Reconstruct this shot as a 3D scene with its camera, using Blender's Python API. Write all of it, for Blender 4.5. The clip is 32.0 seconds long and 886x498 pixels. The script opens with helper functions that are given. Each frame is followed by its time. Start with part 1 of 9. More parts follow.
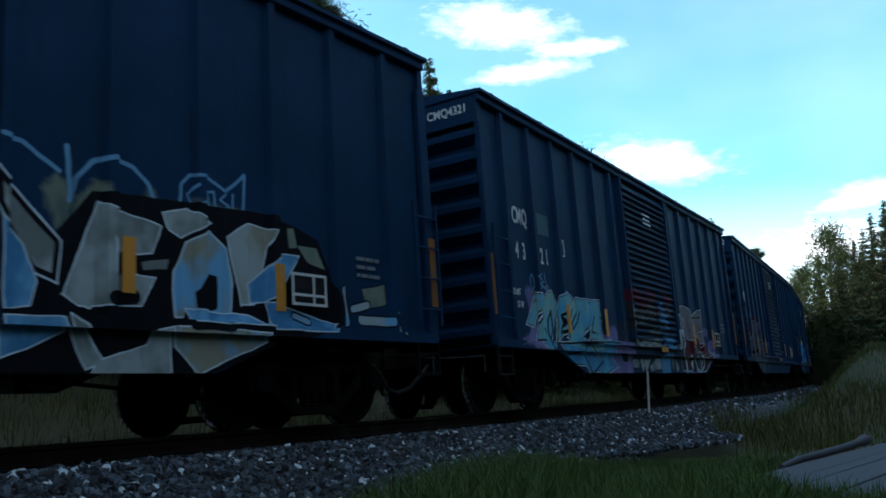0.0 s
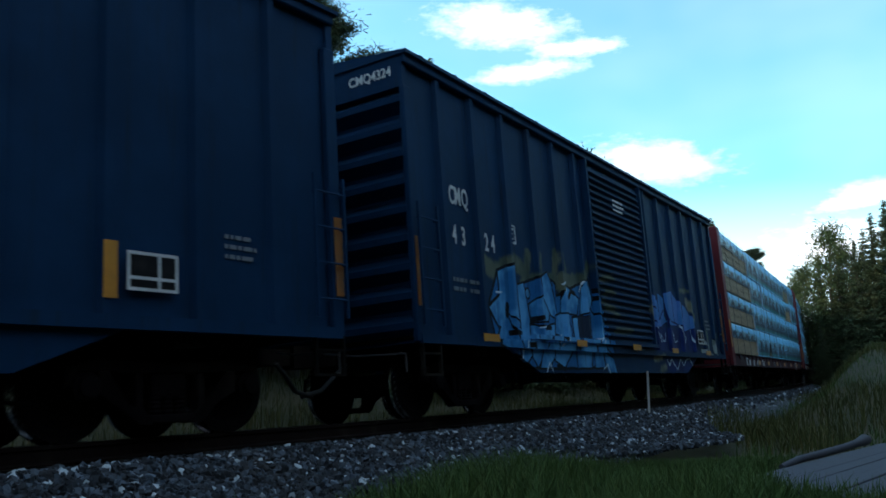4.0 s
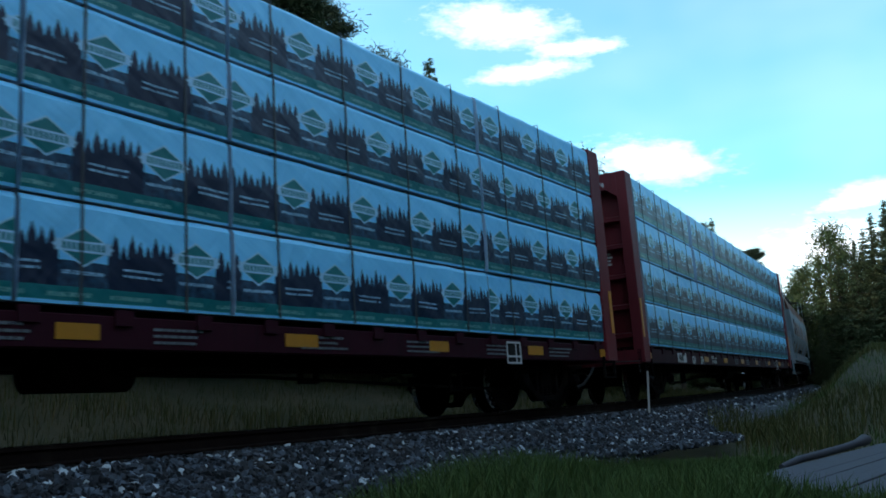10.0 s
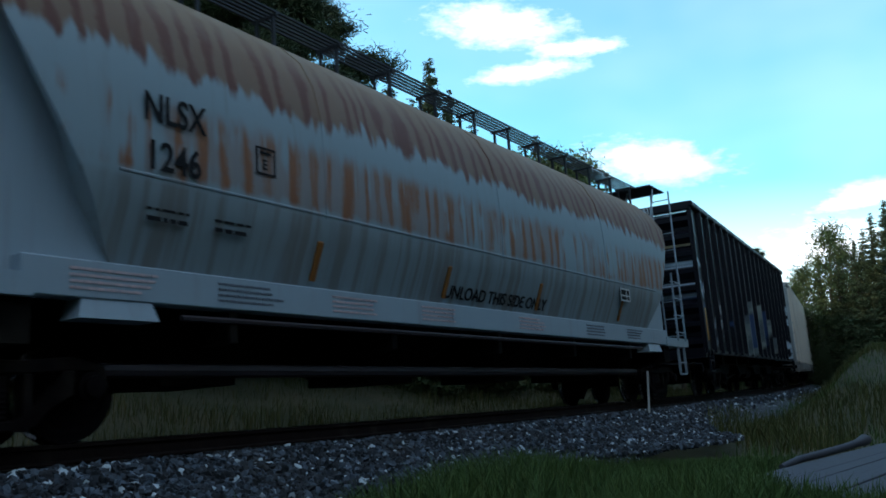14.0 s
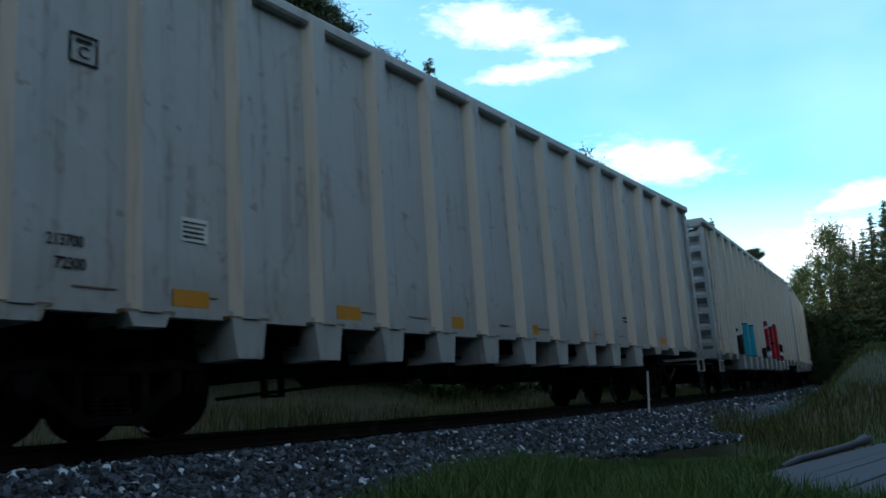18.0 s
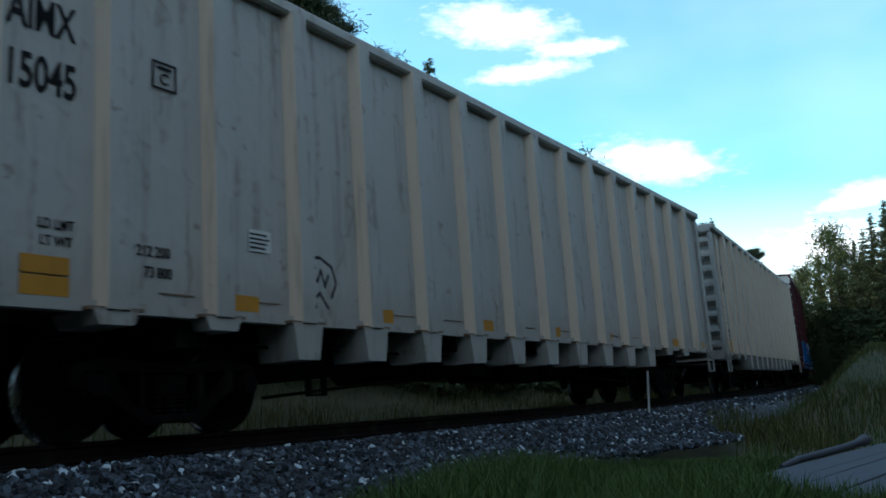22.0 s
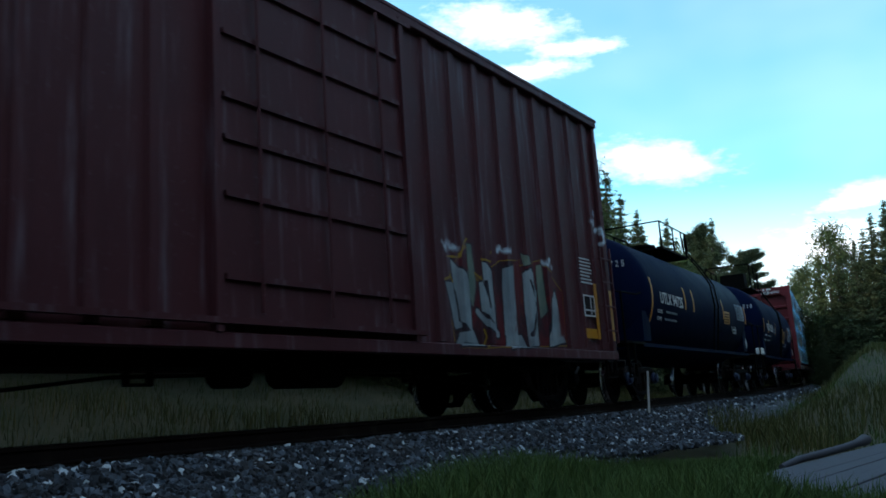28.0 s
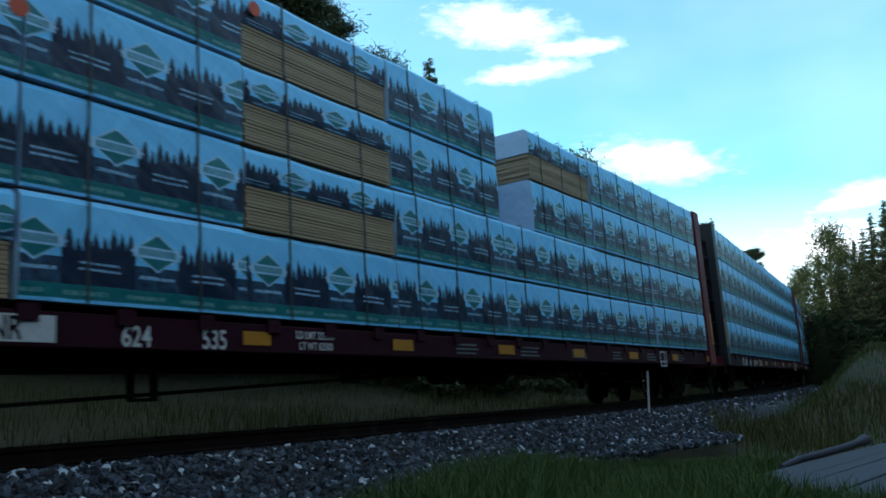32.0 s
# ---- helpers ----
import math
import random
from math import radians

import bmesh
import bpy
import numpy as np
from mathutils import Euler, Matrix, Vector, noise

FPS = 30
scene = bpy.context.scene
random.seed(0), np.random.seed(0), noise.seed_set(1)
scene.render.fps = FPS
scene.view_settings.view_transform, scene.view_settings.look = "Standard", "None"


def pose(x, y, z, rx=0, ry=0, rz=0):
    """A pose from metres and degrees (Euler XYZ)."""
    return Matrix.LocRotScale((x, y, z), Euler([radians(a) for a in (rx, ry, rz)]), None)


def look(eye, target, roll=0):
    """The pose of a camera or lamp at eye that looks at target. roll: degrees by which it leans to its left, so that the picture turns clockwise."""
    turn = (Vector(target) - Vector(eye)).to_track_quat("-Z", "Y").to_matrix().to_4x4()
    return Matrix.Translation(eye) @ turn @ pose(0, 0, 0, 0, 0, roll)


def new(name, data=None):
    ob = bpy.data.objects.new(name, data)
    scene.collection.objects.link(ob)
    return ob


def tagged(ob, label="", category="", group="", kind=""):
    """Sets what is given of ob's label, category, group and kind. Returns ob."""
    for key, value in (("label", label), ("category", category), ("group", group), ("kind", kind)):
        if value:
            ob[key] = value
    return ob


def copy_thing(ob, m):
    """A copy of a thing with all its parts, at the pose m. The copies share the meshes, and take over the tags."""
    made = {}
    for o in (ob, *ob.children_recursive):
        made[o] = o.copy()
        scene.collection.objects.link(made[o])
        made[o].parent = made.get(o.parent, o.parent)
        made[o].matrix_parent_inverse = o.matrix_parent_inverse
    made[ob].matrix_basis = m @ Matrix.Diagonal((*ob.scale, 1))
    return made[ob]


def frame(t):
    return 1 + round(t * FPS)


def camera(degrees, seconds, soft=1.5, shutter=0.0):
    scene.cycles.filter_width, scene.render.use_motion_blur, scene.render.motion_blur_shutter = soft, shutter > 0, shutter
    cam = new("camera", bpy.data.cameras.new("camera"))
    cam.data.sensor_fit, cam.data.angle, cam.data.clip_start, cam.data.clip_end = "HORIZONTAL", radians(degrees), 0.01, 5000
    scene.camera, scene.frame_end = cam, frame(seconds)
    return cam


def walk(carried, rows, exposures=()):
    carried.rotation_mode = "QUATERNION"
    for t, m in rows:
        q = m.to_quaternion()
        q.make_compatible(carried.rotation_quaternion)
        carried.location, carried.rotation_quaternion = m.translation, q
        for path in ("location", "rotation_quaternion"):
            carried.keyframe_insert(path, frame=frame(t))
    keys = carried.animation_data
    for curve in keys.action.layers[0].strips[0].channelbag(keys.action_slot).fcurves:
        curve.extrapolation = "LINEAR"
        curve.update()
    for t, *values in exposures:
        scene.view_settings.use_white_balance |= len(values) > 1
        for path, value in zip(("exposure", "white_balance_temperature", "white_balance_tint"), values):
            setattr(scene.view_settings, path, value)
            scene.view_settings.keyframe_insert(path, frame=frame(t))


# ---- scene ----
# light
SUN_EL, SUN_AZ, SUN_E = 22.0, -78.0, 1.5
SKY_STRENGTH, SKY_GAIN, CLOUD_LUM = 0.15, (0.42, 1.06, 1.10), 7.0
# clouds: bearing, elevation, half width, half height, slope
CLOUDS = [(4.0, 23.2, 5.5, 1.7, -0.1), (9.5, 21.6, 4.0, 0.7, 0.0), (6.0, 20.2, 4.5, 0.8, 0.1), (14.4, 13.9, 5.2, 1.7, -0.12), (24.5, 7.6, 6.5, 2.5, 0.0), (27.0, 10.8, 4.0, 1.1, 0.2)]

# ---- camera ----
EYE = (0.0, 0.0, 0.610)
cam = camera(55.18, 32.0, 1.7, 0.12)
walk(cam, [(0.0, look(EYE, (0, 10 * math.cos(radians(8.578)), 0.610 + 10 * math.sin(radians(8.578))), -0.436)),
           (32.0, look(EYE, (0, 10 * math.cos(radians(8.578)), 0.610 + 10 * math.sin(radians(8.578))), -0.436))],
     [(0.0, 1.08), (32.0, 1.08)])

# ---- the track: a bend to the left, banked a little ----
TRACK_D, TRACK_PSI, TRACK_K, TRACK_K1, TRACK_CANT = 7.916, radians(36.70), 0.005614, -6.4e-5, radians(4.088)
GRID = np.linspace(-420, 620, 10401)


def heading_table():
    g, k, k1 = GRID, TRACK_K, TRACK_K1
    a = k * g + 0.5 * k1 * g * g
    a = np.where(g < -20, k * -20 + 0.5 * k1 * 400 + (g + 20) * (k - 20 * k1), a)
    return np.where(g > 90, k * 90 + 0.5 * k1 * 8100 + (g - 90) * (k + 90 * k1), a)


HEAD = heading_table()


def path_table():
    step = GRID[1] - GRID[0]
    u = np.concatenate([[0], np.cumsum((np.cos(HEAD)[1:] + np.cos(HEAD)[:-1]) / 2 * step)])
    n = np.concatenate([[0], np.cumsum(-(np.sin(HEAD)[1:] + np.sin(HEAD)[:-1]) / 2 * step)])
    zero = int(np.argmin(abs(GRID)))
    u, n = u - u[zero], n - n[zero] - TRACK_D
    sp, cp = math.sin(TRACK_PSI), math.cos(TRACK_PSI)
    return u * sp + n * cp, u * cp - n * sp


PATH_X, PATH_Y = path_table()


def rail_xy(s):
    return float(np.interp(s, GRID, PATH_X)), float(np.interp(s, GRID, PATH_Y))


def tangent(s):
    a = TRACK_PSI - float(np.interp(s, GRID, HEAD))
    return math.sin(a), math.cos(a)


def beside(s, lat, z=0.0):
    """The place lat metres to the camera's side of the track's middle."""
    (x, y), (tx, ty) = rail_xy(s), tangent(s)
    return Vector((x + ty * lat, y - tx * lat, z))


def travelled(t):
    return 8.5444 * t + 0.5 * 0.079889 * t * t


def frame_at(origin, tx, ty):
    """Axes: x along the track away from the camera, y off to its far side, z up from the rails, leaning with the bank."""
    t, n, z = Vector((tx, ty, 0)), Vector((-ty, tx, 0)), Vector((0, 0, 1))
    c, s = math.cos(TRACK_CANT), math.sin(TRACK_CANT)
    y2, z2 = n * c - z * s, z * c + n * s
    return Matrix(((t.x, y2.x, z2.x, origin[0]), (t.y, y2.y, z2.y, origin[1]), (t.z, y2.z, z2.z, origin[2]), (0, 0, 0, 1)))


def car_pose(middle, half, t):
    """A car that rides on two trucks, half metres before and behind its middle."""
    s = middle - travelled(t)
    (ax, ay), (bx, by) = rail_xy(s - half), rail_xy(s + half)
    d = Vector((bx - ax, by - ay)).normalized()
    return frame_at(((ax + bx) / 2, (ay + by) / 2, 0.0), d.x, d.y)


# ---- sky and sun ----
def build_world():
    world = bpy.data.worlds.new("sky")
    scene.world = world
    world.use_nodes = True
    nt = world.node_tree
    nt.nodes.clear()
    out, bg = nt.nodes.new("ShaderNodeOutputWorld"), nt.nodes.new("ShaderNodeBackground")
    sky = nt.nodes.new("ShaderNodeTexSky")
    sky.sky_type, sky.sun_disc = "NISHITA", False
    sky.sun_elevation, sky.sun_rotation = radians(SUN_EL), radians(SUN_AZ)
    sky.air_density, sky.dust_density, sky.ozone_density = 1.0, 0.6, 2.0
    e = Maths(nt)
    way = nt.nodes.new("ShaderNodeTexCoord").outputs["Generated"]
    x, y, z = e.split(way)
    az, el = e.m("ARCTAN2", x, y), e.m("ARCSINE", z)
    # thin broken clouds: a band of soft shapes in azimuth and elevation
    wob = e.noise(e.vec(e.mul(az, 9), e.mul(el, 22), 0.0), 3.0, 6, 0.62)
    fine = e.noise(e.vec(e.mul(az, 30), e.mul(el, 70), 2.0), 2.0, 5, 0.6)

    def puff(a, h, ra, rh, tilt=0.0):
        da, dh = e.sub(az, radians(a)), e.sub(el, radians(h))
        dh = e.sub(dh, e.mul(da, tilt))
        r = e.m("SQRT", e.add(e.m("POWER", e.mul(da, 1 / radians(ra)), 2.0), e.m("POWER", e.mul(dh, 1 / radians(rh)), 2.0)))
        return e.sub(1.0, r)
    shape = puff(*CLOUDS[0])
    for c in CLOUDS[1:]:
        shape = e.m("MAXIMUM", shape, puff(*c))
    solid = e.smooth(e.add(e.add(shape, e.mul(e.sub(wob, 0.5), 1.35)), e.mul(e.sub(fine, 0.5), 0.45)), -0.30, 1.30)
    veil = e.add(0.05, e.mul(e.smooth(e.noise(e.vec(e.mul(az, 2), e.mul(el, 4), 4.0), 1.5, 3, 0.5), 0.3, 0.8), 0.10))
    low = e.smooth(el, radians(15), radians(1))
    veil = e.m("MAXIMUM", veil, e.mul(low, 0.75))
    # broken cloud over the unseen rest of the sky, added to whiten the light
    beyond = e.smooth(e.m("ABSOLUTE", e.sub(az, radians(6))), radians(36), radians(60))
    over = e.smooth(el, radians(30), radians(44))
    heap = e.smooth(e.noise(way, 2.6, 5, 0.6), 0.42, 0.6)
    solid = e.m("MAXIMUM", solid, e.mul(heap, e.mul(e.m("MAXIMUM", beyond, over), 0.42)))
    cover = e.m("MINIMUM", e.m("MAXIMUM", solid, veil), 1.0)
    tint = e.mix(cover, e.gain(sky.outputs["Color"], SKY_GAIN), (CLOUD_LUM, CLOUD_LUM, CLOUD_LUM * 1.02))
    nt.links.new(tint, bg.inputs["Color"])
    bg.inputs["Strength"].default_value = SKY_STRENGTH
    nt.links.new(bg.outputs[0], out.inputs[0])
    sun = bpy.data.lights.new("sun", "SUN")
    sun.energy, sun.angle, sun.color = SUN_E, radians(3.0), (1.0, 0.86, 0.68)
    ob = new("sun", sun)
    a, h = radians(SUN_AZ), radians(SUN_EL)
    way = Vector((math.sin(a) * math.cos(h), math.cos(a) * math.cos(h), math.sin(h)))
    ob.matrix_world = look(way * 200, (0, 0, 0))


class Maths:
    """Short names for shader arithmetic."""

    def __init__(self, nt):
        self.nt = nt

    def put(self, socket, value):
        if isinstance(value, bpy.types.NodeSocket):
            self.nt.links.new(value, socket)
        elif isinstance(value, (int, float)) and socket.type in ("VECTOR", "RGBA"):
            socket.default_value = (value,) * len(socket.default_value)
        else:
            socket.default_value = (*value, 1.0) if socket.type == "RGBA" and len(value) == 3 else value

    def m(self, op, a, b=0.0, c=0.0, clamp=False):
        n = self.nt.nodes.new("ShaderNodeMath")
        n.operation, n.use_clamp = op, clamp
        for s, v in zip(n.inputs, (a, b, c)):
            self.put(s, v)
        return n.outputs[0]

    def add(self, a, b):
        return self.m("ADD", a, b)

    def sub(self, a, b):
        return self.m("SUBTRACT", a, b)

    def mul(self, a, b):
        return self.m("MULTIPLY", a, b)

    def lo(self, a, b):
        return self.m("MINIMUM", a, b)

    def hi(self, a, b):
        return self.m("MAXIMUM", a, b)

    def less(self, a, b):
        return self.m("LESS_THAN", a, b)

    def more(self, a, b):
        return self.m("GREATER_THAN", a, b)

    def smooth(self, v, a, b):
        n = self.nt.nodes.new("ShaderNodeMapRange")
        n.interpolation_type = "SMOOTHSTEP"
        self.put(n.inputs[0], v)
        if a <= b:
            n.inputs[1].default_value, n.inputs[2].default_value = a, b
        else:
            n.inputs[1].default_value, n.inputs[2].default_value = b, a
            n.inputs[3].default_value, n.inputs[4].default_value = 1.0, 0.0
        return n.outputs[0]

    def split(self, v):
        n = self.nt.nodes.new("ShaderNodeSeparateXYZ")
        self.put(n.inputs[0], v)
        return n.outputs[0], n.outputs[1], n.outputs[2]

    def vec(self, x, y, z):
        n = self.nt.nodes.new("ShaderNodeCombineXYZ")
        for s, v in zip(n.inputs, (x, y, z)):
            self.put(s, v)
        return n.outputs[0]

    def v(self, op, a, b=(0, 0, 0), scale=None):
        n = self.nt.nodes.new("ShaderNodeVectorMath")
        n.operation = op
        self.put(n.inputs[0], a)
        self.put(n.inputs[1], b)
        if scale is not None:
            self.put(n.inputs["Scale"], scale)
        return n.outputs["Value"] if op in ("LENGTH", "DOT_PRODUCT", "DISTANCE") else n.outputs[0]

    def noise(self, vec, scale, detail=3.0, rough=0.5, colour=False):
        n = self.nt.nodes.new("ShaderNodeTexNoise")
        self.put(n.inputs["Vector"], vec)
        n.inputs["Scale"].default_value, n.inputs["Detail"].default_value, n.inputs["Roughness"].default_value = scale, detail, rough
        return n.outputs["Color" if colour else "Fac"]

    def mix(self, f, a, b, mode="MIX"):
        n = self.nt.nodes.new("ShaderNodeMix")
        n.data_type, n.blend_type = "RGBA", mode
        self.put(n.inputs[0], f)
        self.put(n.inputs[6], a)
        self.put(n.inputs[7], b)
        return n.outputs[2]

    def gain(self, colour, g):
        return self.mix(1.0, colour, g, "MULTIPLY")

    def here(self):
        return self.nt.nodes.new("ShaderNodeTexCoord").outputs["Object"]

    def chance(self):
        return self.nt.nodes.new("ShaderNodeObjectInfo").outputs["Random"]

    def island(self):
        return self.nt.nodes.new("ShaderNodeNewGeometry").outputs["Random Per Island"]


build_world()

# ---- materials ----
def material(name, make):
    m = bpy.data.materials.new(name)
    m.use_nodes = True
    nt = m.node_tree
    nt.nodes.clear()
    out, b = nt.nodes.new("ShaderNodeOutputMaterial"), nt.nodes.new("ShaderNodeBsdfPrincipled")
    nt.links.new(b.outputs[0], out.inputs[0])
    make(Maths(nt), b)
    return m


def relief(e, b, height, distance=0.01, strength=0.6):
    n = e.nt.nodes.new("ShaderNodeBump")
    n.inputs["Strength"].default_value, n.inputs["Distance"].default_value = strength, distance
    e.put(n.inputs["Height"], height)
    e.nt.links.new(n.outputs[0], b.inputs["Normal"])


def capsule(e, p, a, c):
    """Distance from p (x, z, 1) to the stroke a-c, in the plane of a car's side."""
    d = (c[0] - a[0], c[1] - a[1])
    k = 1.0 / max(1e-6, d[0] ** 2 + d[1] ** 2)
    h = e.v("DOT_PRODUCT", p, (d[0] * k, d[1] * k, -(d[0] * a[0] + d[1] * a[1]) * k))
    h = e.lo(e.hi(h, 0.0), 1.0)
    return e.v("DISTANCE", e.v("SUBTRACT", p, (a[0], a[1], 1.0)), e.v("SCALE", (d[0], d[1], 0), scale=h))


def S(r, *v):
    """A spray stroke of half width r through the places x, z, x, z..."""
    return ("stroke", r, [(v[k], v[k + 1]) for k in range(0, len(v), 2)])


def P(*v):
    """A flat patch with straight, outward sides, its corners in turn."""
    return ("patch", 0.0, [(v[k], v[k + 1]) for k in range(0, len(v), 2)])


def outline(e, at, shape):
    """Signed distance from a stroke or patch."""
    kind, r, pts = shape
    d = None
    if kind == "stroke":
        for a, c in zip(pts, pts[1:]):
            k = capsule(e, at, a, c)
            d = k if d is None else e.lo(d, k)
        return e.sub(d, r)
    mx, mz = sum(p[0] for p in pts) / len(pts), sum(p[1] for p in pts) / len(pts)
    for a, c in zip(pts, pts[1:] + pts[:1]):
        n = Vector((c[1] - a[1], a[0] - c[0]))
        if n.length < 1e-4:
            continue
        n.normalize()
        if n.x * (mx - a[0]) + n.y * (mz - a[1]) > 0:
            n = -n
        k = e.v("DOT_PRODUCT", at, (n.x, n.y, -(n.x * a[0] + n.y * a[1])))
        d = k if d is None else e.hi(d, k)
    return d


def piece(e, base, x, z, layers, seed=0.0):
    """Spray-painted layers, one over the other. A layer: shapes, fill, second fill, outline, its width, outer line or None."""
    wob = e.noise(e.vec(x, seed, z), 2.4, 2, 0.5, True)
    off = e.v("MULTIPLY", e.v("SUBTRACT", wob, (0.5, 0.5, 0.5)), (0.06, 0.06, 0.0))
    flat = e.v("ADD", e.vec(x, z, 1.0), off)
    tone = e.smooth(e.noise(e.vec(e.mul(x, 1.2), seed + 3.0, e.mul(z, 0.9)), 1.8, 3, 0.6), 0.38, 0.62)
    mist = e.mul(e.sub(e.noise(e.vec(x, seed, z), 7.0, 3, 0.6), 0.5), 0.16)
    out = base
    for shapes, fill, fill2, line, width, outer in layers:
        d = None
        for shape in shapes:
            k = outline(e, flat, shape)
            d = k if d is None else e.lo(d, k)
        body = fill if fill is fill2 else e.mix(tone, fill, fill2)
        if outer:
            out = e.mix(e.less(d, width + 0.018), out, outer)
        if line:
            if line is not fill:
                out = e.mix(e.less(d, width), out, line)
                out = e.mix(e.less(d, 0.0), out, body)
            else:
                out = e.mix(e.less(d, width), out, body)
        else:
            out = e.mix(e.mul(e.smooth(e.add(d, mist), 0.06, -0.03), 0.92), out, body)
    return out


def paint(name, colour, rough=0.5, dirt=(0.05, 0.035, 0.025), dirtiness=0.45, fade=0.25, jobs=(), rust=None, metal=0.0, gloss=0.16, dents=0.0):
    """Weathered paint on steel: mottled, streaked downwards, dusted, with spray paint where jobs are given."""
    def make(e, b):
        at = e.here()
        x, y, z = e.split(at)
        mott = e.noise(at, 0.9, 5, 0.6)
        fine = e.noise(at, 14.0, 4, 0.6)
        streak = e.noise(e.vec(e.mul(x, 5.0), e.mul(y, 5.0), e.mul(z, 0.35)), 1.6, 4, 0.6)
        c = e.mix(e.mul(e.smooth(mott, 0.35, 0.75), fade), colour, tuple(0.6 * v + 0.16 for v in colour) if max(colour) > 0.2 else tuple(1.7 * v + 0.004 for v in colour))
        if rust == "hopper":
            run = e.noise(e.vec(e.mul(x, 3.0), 0.0, e.mul(z, 0.16)), 2.0, 4, 0.62)
            wide_ = e.noise(e.vec(e.mul(x, 0.55), 1.0, e.mul(z, 0.5)), 1.0, 3, 0.6)
            lane = e.m("SINE", e.add(e.mul(x, 20.0), e.mul(e.sub(e.noise(e.vec(x, 4.0, e.mul(z, 0.3)), 1.1, 3), 0.5), 22.0)))
            lane = e.smooth(e.add(lane, e.mul(e.sub(fine, 0.5), 1.6)), -0.5, 0.9)
            # the roof: tan, with brick-red bands that run down and stop in an uneven edge
            edge = e.add(z, e.add(e.mul(e.sub(run, 0.5), 0.5), e.add(e.mul(e.sub(wide_, 0.5), 0.9), e.mul(lane, 0.07))))
            top = e.mul(e.smooth(edge, 3.42, 3.56), 0.92)
            brick = e.mul(e.add(0.45, e.mul(lane, 0.55)), e.smooth(z, 4.7, 3.8))
            c = e.mix(top, c, e.mix(brick, (0.24, 0.165, 0.10), (0.12, 0.034, 0.018)))
            # runs and blotches half-way down
            block = e.smooth(e.add(wide_, e.mul(e.sub(run, 0.5), 0.7)), 0.40, 0.50)
            mid = e.mul(e.mul(e.smooth(e.add(z, e.mul(run, 0.3)), 2.48, 2.58), e.smooth(e.add(z, e.mul(run, 0.5)), 3.45, 3.2)), e.mul(block, e.add(0.40, e.mul(e.mul(lane, e.smooth(run, 0.3, 0.55)), 0.60))))
            c = e.mix(e.mul(mid, 0.9), c, e.mix(fine, (0.19, 0.055, 0.015), (0.28, 0.105, 0.03)))
            drip = e.mul(e.smooth(z, 2.36, 2.26), e.add(0.15, e.mul(e.smooth(run, 0.42, 0.62), 0.5)))
            c = e.mix(drip, c, e.mix(wide_, (0.11, 0.12, 0.125), (0.18, 0.11, 0.07)))
        buckle = 0.0
        if dents:
            scuff = e.mul(e.smooth(e.noise(at, 3.3, 3, 0.6), 0.66, 0.72), 0.6)
            c = e.mix(scuff, c, e.mix(fine, (0.16, 0.10, 0.07), (0.28, 0.24, 0.2)))
            # sheet buckled between the posts, with rust weeping from the creases
            crest = e.m("ABSOLUTE", e.sub(e.noise(e.vec(e.mul(x, 0.9), y, e.mul(z, 0.7)), 1.5, 3, 0.55), 0.5))
            buckle = e.mul(e.smooth(crest, 0.10, 0.0), 0.30 * dents)
            weep = e.mul(e.mul(e.smooth(crest, 0.035, 0.0), e.smooth(streak, 0.45, 0.65)), 0.35)
            c = e.mix(weep, c, (0.17, 0.11, 0.075))
            low = e.mul(e.smooth(e.add(z, e.mul(e.sub(streak, 0.5), 1.2)), 1.75, 1.15), 0.28)
            c = e.mix(low, c, (0.17, 0.13, 0.10))
        for job in jobs:
            c = piece(e, c, x, z, *job)
        c = e.mix(e.mul(e.smooth(streak, 0.52, 0.8), dirtiness), c, dirt)
        c = e.mix(e.mul(e.smooth(fine, 0.6, 0.8), dirtiness * 0.5), c, dirt)
        e.put(b.inputs["Base Color"], c)
        e.put(b.inputs["Roughness"], e.add(e.mul(mott, 0.3), rough - 0.15))
        b.inputs["Metallic"].default_value = metal
        b.inputs["Specular IOR Level"].default_value = gloss
        relief(e, b, e.add(e.add(e.mul(e.noise(at, 1.7, 2), 1.0), e.mul(fine, 0.06)), e.add(e.mul(e.smooth(e.noise(at, 1.15, 2, 0.5), 0.5, 0.8), dents), buckle)), 0.02 + 0.03 * dents, 0.4 + 0.25 * dents)
    return material(name, make)


def plain(name, colour, rough=0.6, vary=0.15, scale=20.0, metal=0.0, bump=0.003, gloss=0.5):
    def make(e, b):
        at = e.here()
        n = e.noise(at, scale, 4, 0.6)
        n2 = e.noise(at, scale * 0.13, 3)
        c = e.mix(n, tuple(v * (1 - vary) for v in colour), tuple(min(1, v * (1 + vary)) for v in colour))
        c = e.mix(e.mul(e.smooth(n2, 0.5, 0.8), vary), c, (0.05, 0.04, 0.03))
        e.put(b.inputs["Base Color"], c)
        e.put(b.inputs["Roughness"], e.add(rough - 0.1, e.mul(n, 0.2)))
        b.inputs["Metallic"].default_value = metal
        b.inputs["Specular IOR Level"].default_value = gloss
        relief(e, b, n, bump, 0.5)
    return material(name, make)


